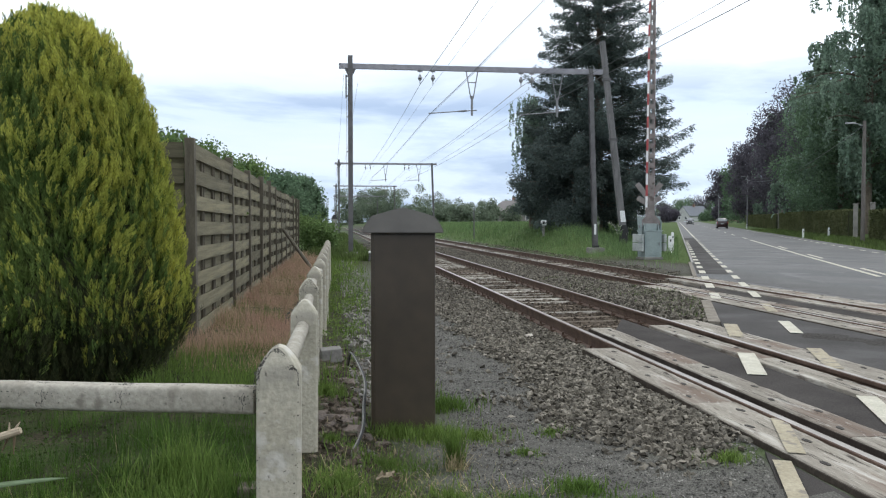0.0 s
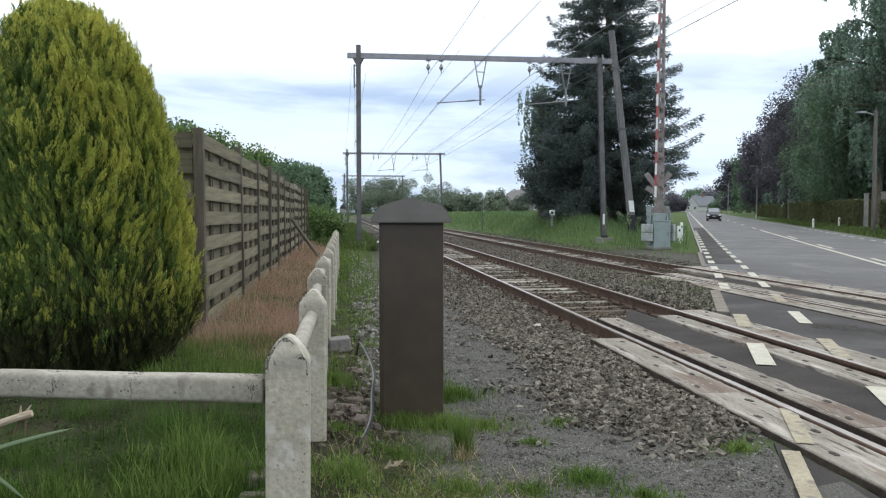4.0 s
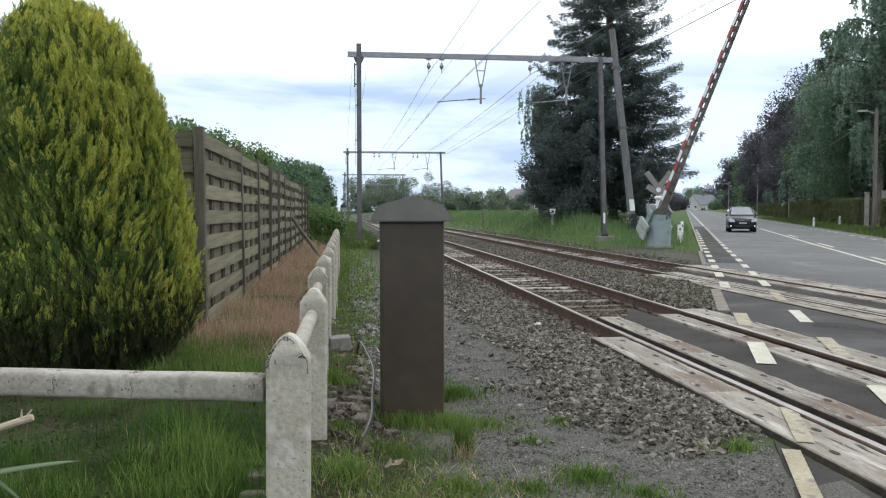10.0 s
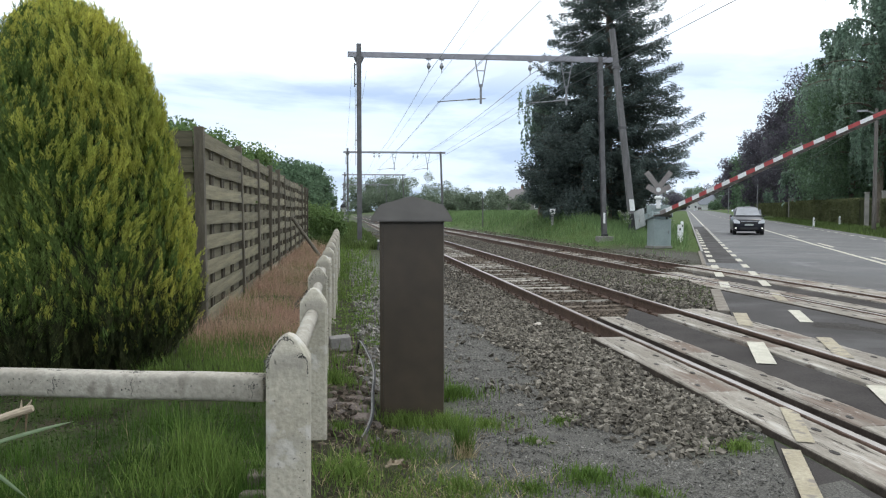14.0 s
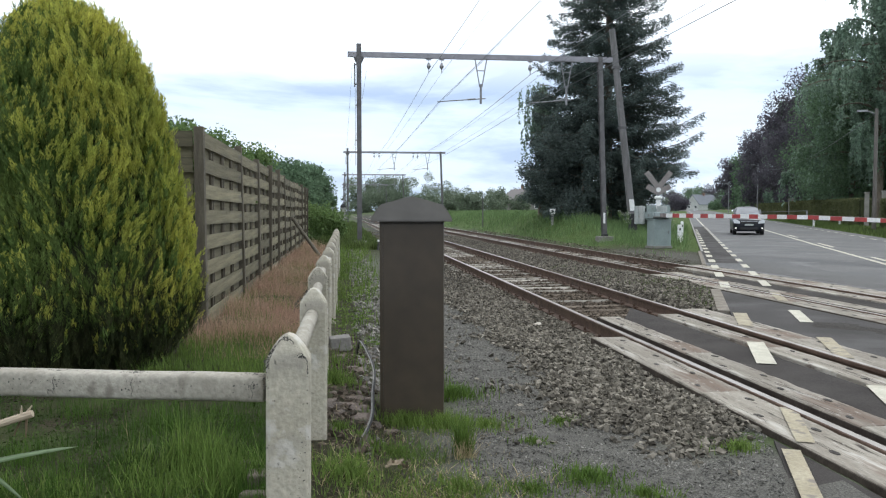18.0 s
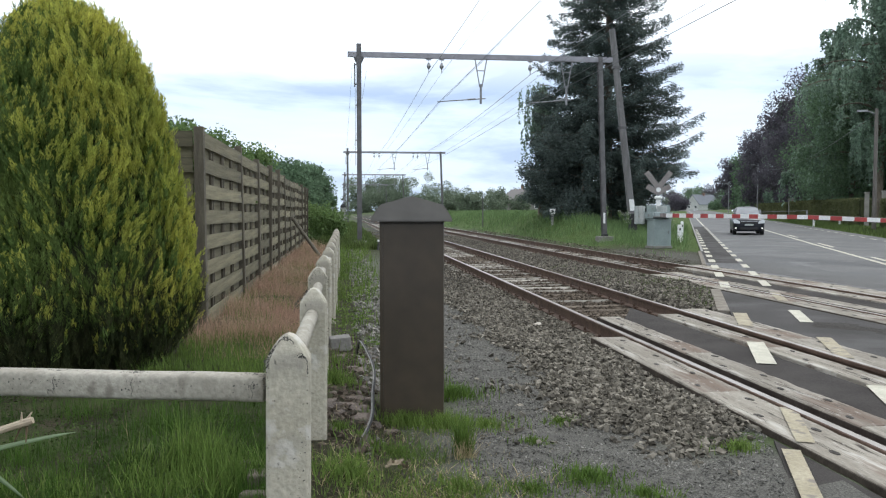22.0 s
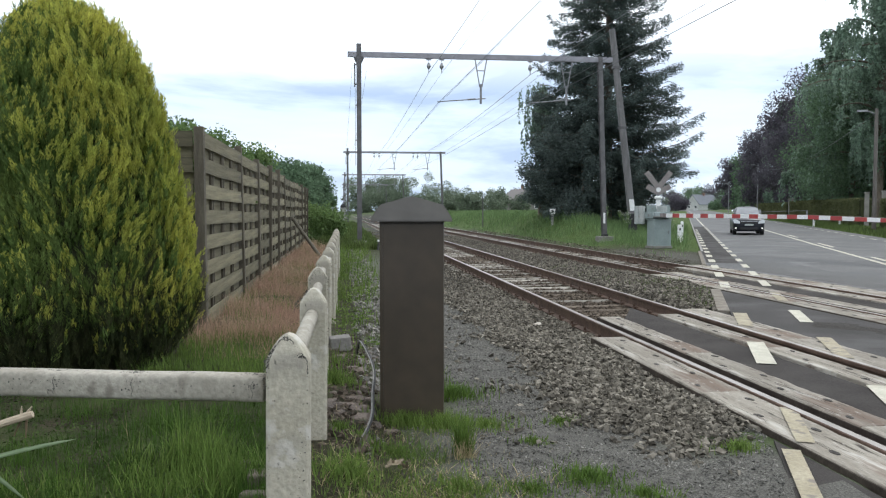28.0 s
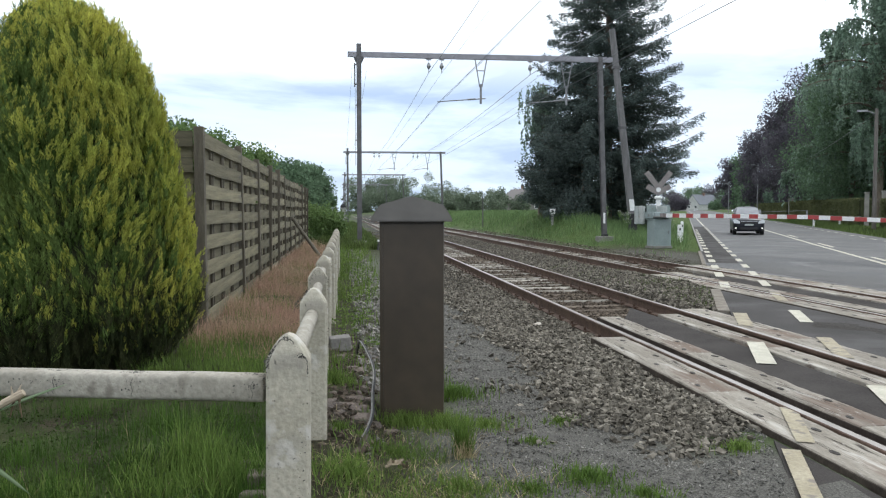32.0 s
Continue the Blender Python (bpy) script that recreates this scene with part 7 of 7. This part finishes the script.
    blades("dry_tuft", rng, x, y, rng.uniform(0.025, 0.06, 420), rng.uniform(0.001, 0.002, 420), M["straw"], "flattened dead grass in front of the cabinet", 2.0)
    a, s, x, y = spread_tk(rng, 5.0, 6.5, 10.5, 22, 9000, 1.0)
    r = rd_of(x, y)[0]
    keep = (r < 0.42) & (rng.uniform(0.2, 2.6, len(x)) < fbm(x, y, 2.0, 9.0) + 1.2 * step(r, -1.2, 0.2))
    x, y = x[keep], y[keep]
    blades("ballast_weeds", rng, x, y, rng.uniform(0.03, 0.12, len(x)), rng.uniform(0.003, 0.007, len(x)), M["grass"], "low weeds in the ballast between the tracks", 0.6)
    # bank beyond the far track
    a, s, x, y = spread_tk(rng, 9.6, 24, 21, 110, 120000, 1.8)
    r, q = rd_of(x, y)
    keep = (r < 0.12) & (rng.uniform(-1.2, 1.2, len(x)) < fbm(x, y, 0.5, 3.0) + 1.5 * step(a, 9.7, 11.2) * step(s + a * 0.4, 36, 39.5) - 0.75)
    keep &= np.hypot(x - 8.05, y - 29.9) > 1.3
    keep &= (a + 0.4 * fbm(x, y, 1.1) > 11.5) | (s > 30) | (rng.uniform(0, 1, len(x)) < 0.22)
    x, y, s, a = x[keep], y[keep], s[keep], a[keep]
    big = 0.6 + s / 50
    blades("bank_grass", rng, x, y, rng.uniform(0.16, 0.48, len(x)) * (0.75 + 0.5 * step(a, 10.5, 13)), rng.uniform(0.004, 0.010, len(x)) * big, M["bank"], "tall green grass on the railway bank", 0.6)
    # far verge of the road
    s = 24 + 90 * rng.uniform(0, 1, 16000) ** 1.5
    r = rng.uniform(9.35, 12.3, 16000)
    x, y = r * CR + s * SR, -r * SR + s * CR
    blades("verge_grass", rng, x, y, rng.uniform(0.08, 0.22, len(x)), rng.uniform(0.012, 0.024, len(x)), M["grass"], "short green grass on the road verge", 0.4)
    # along the line on the near side
    a, s, x, y = spread_tk(rng, -1.0, 1.4, 30, 95, 14000, 1.3)
    blades("line_grass", rng, x, y, rng.uniform(0.12, 0.4, len(x)), rng.uniform(0.012, 0.022, len(x)), M["grass"], "green grass beside the near track", 0.4)


M["lawn"] = mat("rough_lawn_grass", (0.035, 0.077, 0.0125), (0.084, 0.152, 0.026), 2.2, 0.75, 0.0, fine=20, rnd=0.45, island=True, trans=0.3)
M["grass_light"] = mat("fresh_grass", (0.098, 0.165, 0.034), (0.175, 0.245, 0.06), 0.9, 0.7, 0.0, fine=20, rnd=0.35, island=True, trans=0.35)
M["bank"] = mat("bank_grass", (0.118, 0.188, 0.075), (0.18, 0.255, 0.11), 0.5, 0.7, 0.0, fine=10, rnd=0.35, island=True, trans=0.4)
M["weed"] = mat("weed_leaves", (0.035, 0.058, 0.017), (0.066, 0.098, 0.03), 1.5, 0.9, 0.0, fine=30, rnd=0.4, island=True, trans=0.3)
M["straw"] = mat("dead_straw", (0.30, 0.24, 0.13), (0.42, 0.35, 0.21), 3, 0.8, 0.0, fine=20, rnd=0.3, island=True, trans=0.2)
build_grass()


def build_litter():
    # loose cable coming out of the ground beside the cabinet
    ob = thing("cable", pose(0, 0, 0), "loose dark cable with an added highlight strand, running over the ground beside the cabinet", "cable")
    pts = [(-0.78, 7.3, 0.08), (-0.72, 7.0, 0.245), (-0.59, 6.4, 0.23), (-0.505, 5.9, 0.196), (-0.473, 5.4, 0.146), (-0.441, 5.0, 0.115), (-0.449, 4.75, 0.085), (-0.478, 4.55, 0.05), (-0.50, 4.42, 0.0)]
    cu = []
    for i in range(len(pts) - 1):
        p0, p1, p2, p3 = (Vector(pts[max(0, min(len(pts) - 1, i + k))]) for k in (-1, 0, 1, 2))
        for j in range(6):
            t = j / 6
            cu.append(0.5 * ((2 * p1) + (p2 - p0) * t + (2 * p0 - 5 * p1 + 4 * p2 - p3) * t * t + (3 * p1 - p0 - 3 * p2 + p3) * t ** 3))
    # Only the black strand is cable; the grey one is added as its highlight.
    for dx, r, m, lb in ((0.0, 0.006, "cable", "grey strand added as the cable's highlight"), (0.011, 0.0065, "black", "black cable")):
        bm = bmesh.new()
        loft(bm, [[p + Vector((dx + r * math.cos(t), 0, r * math.sin(t))) for t in np.linspace(0, 2 * math.pi, 9)[:-1]] for p in cu])
        smooth(part("sheath", bm, M[m], ob, lb))
    # half-buried bricks and flat stones between fence and cabinet
    rng = random.Random(12)
    for i in range(34):
        a, s = rng.uniform(-0.12, 0.26), 4.7 + 3.6 * rng.random() ** 1.3
        p = tk(a, s)
        if i == 0:
            p = tk(-0.06, 7.1)
        ob = thing("brick", Matrix.Translation((p.x, p.y, gz(p.x, p.y) - 0.048)) @ pose(0, 0, 0, rng.uniform(-9, 9), rng.uniform(-9, 9), rng.uniform(-25, 25)), "half-buried weathered brick in the soil", "brick", "buried bricks")
        bm = bmesh.new()
        box(bm, (rng.uniform(0.07, 0.17), rng.uniform(0.06, 0.14), rng.uniform(0.055, 0.075)), bevel=0.024)
        for v in bm.verts:
            v.co += Vector((rng.uniform(-1, 1), rng.uniform(-1, 1), rng.uniform(-1, 1))) * 0.007
        part("block", bm, M["old_brick"], ob)
    for i in range(7):
        p = tk(-0.42 + rng.uniform(-0.05, 0.05), 2.9 + 0.22 * i)
        ob = thing("brick", Matrix.Translation((p.x, p.y, gz(p.x, p.y) - 0.04)) @ pose(0, 0, 0, rng.uniform(-6, 6), rng.uniform(-6, 6), rng.uniform(-15, 15)), "half-buried weathered brick in the soil", "brick", "buried bricks")
        bm = bmesh.new()
        box(bm, (0.2, 0.1, 0.08), bevel=0.012)
        part("block", bm, M["old_brick"], ob)
    # squared stone beside the fence post
    ob = thing("stone", pose(-0.95, 7.55, gz(-0.95, 7.55) - 0.02, 3, -4, 14), "squared grey stone block beside the fence post", "stone")
    bm = bmesh.new()
    box(bm, (0.19, 0.16, 0.13), bevel=0.015)
    part("block", bm, M["pillar"], ob)
    # curled dead leaves on the grass
    for k, (x, y, turn) in enumerate(((-0.25, 4.31, 20), (-0.21, 4.27, 120), (-0.28, 4.26, 250))):
        ob = thing("dead_leaf", pose(x, y, gz(x, y) + 0.05, 24, 10 * k - 8, turn), "curled brown dead leaf lying on the grass", "dead leaf", "dead leaves")
        bm = bmesh.new()
        loft(bm, [[Vector((u * 0.045, w * 0.02 * math.sin(math.pi * (0.5 + u * 0.46)), 0.012 * u * u + 0.012 * abs(w) + h)) for w, h in ((-1, 0), (0, 0), (1, 0), (0, -0.0015))] for u in (-1, -0.5, 0, 0.5, 1)])
        smooth(part("blade", bm, M["dead_leaf"], ob))
    # pale lump and a pale stone
    for x, y, r in ((1.28, 11.0, 0.06),):
        ob = thing("stone", pose(x, y, gz(x, y) + 0.01), "pale rounded lump of stone on the ground", "stone")
        bm = bmesh.new()
        bmesh.ops.create_icosphere(bm, subdivisions=2, radius=r)
        for v in bm.verts:
            v.co *= 1 + 0.25 * noise.noise(v.co * 30)
            v.co.z *= 0.6
        part("lump", bm, M["pale_stone"], ob)


M["dead_leaf"] = mat("brown_dead_leaf", (0.32, 0.26, 0.18), (0.44, 0.37, 0.28), 25, 0.85, 0.1, fine=60, trans=0.2)
M["cable"] = mat("cable_highlight", (0.16, 0.155, 0.145), (0.24, 0.23, 0.215), 8, 0.7, 0.05)
M["old_brick"] = mat("weathered_brick", (0.10, 0.08, 0.066), (0.17, 0.135, 0.112), 12, 0.95, 0.5, fine=50, rnd=0.25, spots=((0.09, 0.10, 0.06), 0.55, 6))
M["pale_stone"] = mat("pale_stone", (0.42, 0.38, 0.32), (0.55, 0.5, 0.43), 14, 0.9, 0.4)
M["offcut"] = mat("pale_sawn_wood", (0.34, 0.27, 0.19), (0.46, 0.38, 0.28), 5, 0.85, 0.2, stretch=(1, 8, 8))
build_litter()


def build_blade(name, length, width):
    """One long grass leaf, bent along its length; its root is at the origin and it grows along x."""
    bm = bmesh.new()
    rings = []
    for i in range(9):
        u = i / 8
        w = width * (0.5 + 0.9 * u) * (1 - u) ** 0.6 + 0.0004
        x, z = length * u, length * (0.05 * u - 0.10 * u * u)
        rings.append([Vector((x, -w, z)), Vector((x, 0, z - 0.25 * w)), Vector((x, w, z)), Vector((x, 0, z + 0.05 * w))])
    loft(bm, rings)
    ob = thing(name, pose(0, 0, 0), "long pale green grass leaf swaying close by", "grass leaf", "near grass leaves")
    smooth(part("leaf", bm, M["near_leaf"], ob))
    return ob


M["near_leaf"] = mat("pale_grass_leaf", (0.17, 0.24, 0.125), (0.24, 0.31, 0.18), 20, 0.6, 0.0, fine=60, stretch=(0.2, 4, 4), trans=0.4)
near_leaf, low_leaf = build_blade("grass_leaf", 0.235, 0.015), build_blade("grass_leaf", 0.21, 0.009)


def build_stalk():
    """A broken dead stalk with a frayed end; it grows along x."""
    ob = thing("dead_stalk", pose(0, 0, 0), "broken pale dead plant stalk with a frayed end", "dead stalk")
    bm = bmesh.new()
    loft(bm, [[Vector((x, 0.0062 * w * math.cos(t), 0.0062 * w * math.sin(t))) for t in np.linspace(0, 2 * math.pi, 9)[:-1]] for x, w in ((0, 1.0), (0.06, 0.9), (0.12, 0.96), (0.168, 1.05), (0.172, 0.9))])
    part("stem", bm, M["offcut"], ob)
    for k, (x, z, dx, dz) in enumerate(((0.155, 0.004, 0.006, 0.014), (0.165, 0.005, 0.010, 0.008), (0.160, -0.004, -0.012, -0.03), (0.150, -0.004, -0.02, -0.022))):
        bm = bmesh.new()
        rod(bm, (x, 0.002 * (k - 1), z), (x + dx, 0.003 * (k - 1), z + dz), 0.0025, 0.0008, n=5)
        part("fibre", bm, M["offcut"] if k < 2 else M["husk"], ob, "frayed end")
    foot = thing("dry_plant", pose(-0.86, 1.30, gz(-0.86, 1.30) - 0.02), "upright dry plant carrying grass leaves", "dry plant")
    bm = bmesh.new()
    rod(bm, (0, 0, 0), (0.0, 0, 1.06), 0.007, 0.003, n=7)
    part("stem", bm, M["offcut"], foot)
    return ob


M["husk"] = mat("brown_husk", (0.10, 0.07, 0.04), (0.16, 0.11, 0.065), 30, 0.9, 0.1)
dead_stalk = build_stalk()


def build_parsley():
    """Tall white-flowered weeds on the bank."""
    rng = random.Random(31)
    for i in range(26):
        x, y = rng.uniform(7.6, 10.0), rng.uniform(33.5, 41.5)
        if i < 6:
            x, y = rng.uniform(9.1, 9.6), rng.uniform(33.5, 35.5)
        g, h = gz(x, y), rng.uniform(0.7, 1.25)
        ob = thing("cow_parsley", pose(x, y, g - 0.03, rng.uniform(-6, 6), rng.uniform(-6, 6), rng.uniform(0, 360)), "tall white-flowered weed in the bank grass", "wild flower", "wild flowers on the bank")
        bm = bmesh.new()
        rod(bm, (0, 0, 0), (0, 0, h), 0.012, 0.006, n=5)
        for k in range(6):
            a = k * 1.05
            rod(bm, (0, 0, h * 0.8), (0.09 * math.cos(a), 0.09 * math.sin(a), h + 0.04 + 0.03 * (k % 3)), 0.006, n=4)
        part("stem", bm, M["bank"], ob)
        bm = bmesh.new()
        for k in range(7):
            a, r = k * 1.05, 0.09 if k < 6 else 0
            m = Matrix.Translation((r * math.cos(a), r * math.sin(a), h + 0.05 + 0.03 * (k % 3))) @ Matrix.Diagonal((1, 1, 0.4, 1))
            bmesh.ops.create_icosphere(bm, subdivisions=1, radius=0.02, matrix=m)
        part("blossom", bm, M["blossom"], ob, "white blossom")


M["blossom"] = mat("white_blossom", (0.50, 0.50, 0.44), (0.62, 0.62, 0.55), 30, 0.8, 0.2)
build_parsley()


# ---- what moves ----
def motions():
    ang = ((0.0, 89.6), (4.6, 89.4), (5.5, 86.5), (6.0, 84.0), (7.0, 77.3), (8.0, 70.6), (9.0, 63.4), (10.0, 54.2), (11.0, 44.3), (12.0, 33.8), (13.0, 23.8),
           (13.5, 19.2), (14.0, 14.4), (14.5, 9.6), (15.2, 3.4), (15.9, -0.2), (16.5, -0.1), (32.0, -0.05))
    walk(barrier_arm, [(t, pose(0, 0, PIVOT_UP, 0, -a, 0)) for t, a in ang])
    here = lambda r, s: Matrix.Translation(rd(r, s, float(road_z(s)) + 0.014))
    turn = pose(0, 0, 0, 0, 0, -math.degrees(ROAD))
    walk(near_car, [(t, here(3.28, s + 2.0) @ turn) for t, s in ((0, 199.0), (1, 174.0), (2, 150.0), (3, 119.0), (3.5, 108.0), (5.5, 79.5), (6, 74.4), (7, 66.8), (8, 60.8), (9, 55.5), (10, 51.4), (11, 48.3), (12, 46.8), (12.6, 46.5), (32, 46.5))])
    # the plant beside the camera sways: height and slope of the leaf, then the height of the stalk
    leaf_sway = ((0, 190, 6.3), (1, 174, 12.6), (2, 179, 8.1), (3, 161, 15.6), (6, 167, 15.1), (7, 181, 6.7), (8, 206, 6.4), (9, 176, 12.2), (10, 191, 8.1), (11, 190, 11.8), (12, 193, 10.4), (13, 187, 8.5), (14, 156, 16.7), (17, 134, 26), (18, 175, 10.4), (19, 199, 5.7), (20, 194, 9.8), (21, 180, 9.5), (22, 158, 12.7), (23, 178, 12.7), (24, 192, 8.7), (25, 156, 16), (28, 174, 13.3), (29, 188, 9.1), (30, 262, -4), (31, 226, 3.1), (32, 114, 23.1))
    stalk_sway = ((0, 79), (1, 79), (2, 79), (3, 69), (6, 69), (7, 78), (8, 82), (9, 77), (10, 79), (11, 84), (12, 84), (13, 71), (14, 62), (17, 53), (18, 72), (19, 93), (20, 90), (21, 90), (22, 84), (23, 83), (24, 84), (25, 64), (28, 73), (29, 77), (30, 33), (31, 84), (32, 22))
    walk(near_leaf, [(t, pose(-0.83, 1.30, 1.086 - 0.000897 * y, 12, -3 - a, 8)) for t, y, a in leaf_sway])
    walk(low_leaf, [(t, pose(-0.83, 1.28, 1.045 - 0.0001 * y, 20, 42 - 0.2 * a, 12)) for t, y, a in leaf_sway])
    tilt = lambda q: max(0, 60 - q) * 0.3
    walk(dead_stalk, [(t, pose(-0.83, 1.30, 1.046 - 0.000897 * (q + 197 * (math.tan(radians(17 + tilt(q))) - 0.3057)), 0, -17 - tilt(q), 6)) for t, q in stalk_sway])
    walk(far_car, [(t, here(6.6, 128.0 + 20.0 * t) @ turn @ pose(0, 0, 0, 0, 0, 180)) for t in (0, 8, 16, 24, 32)])


motions()
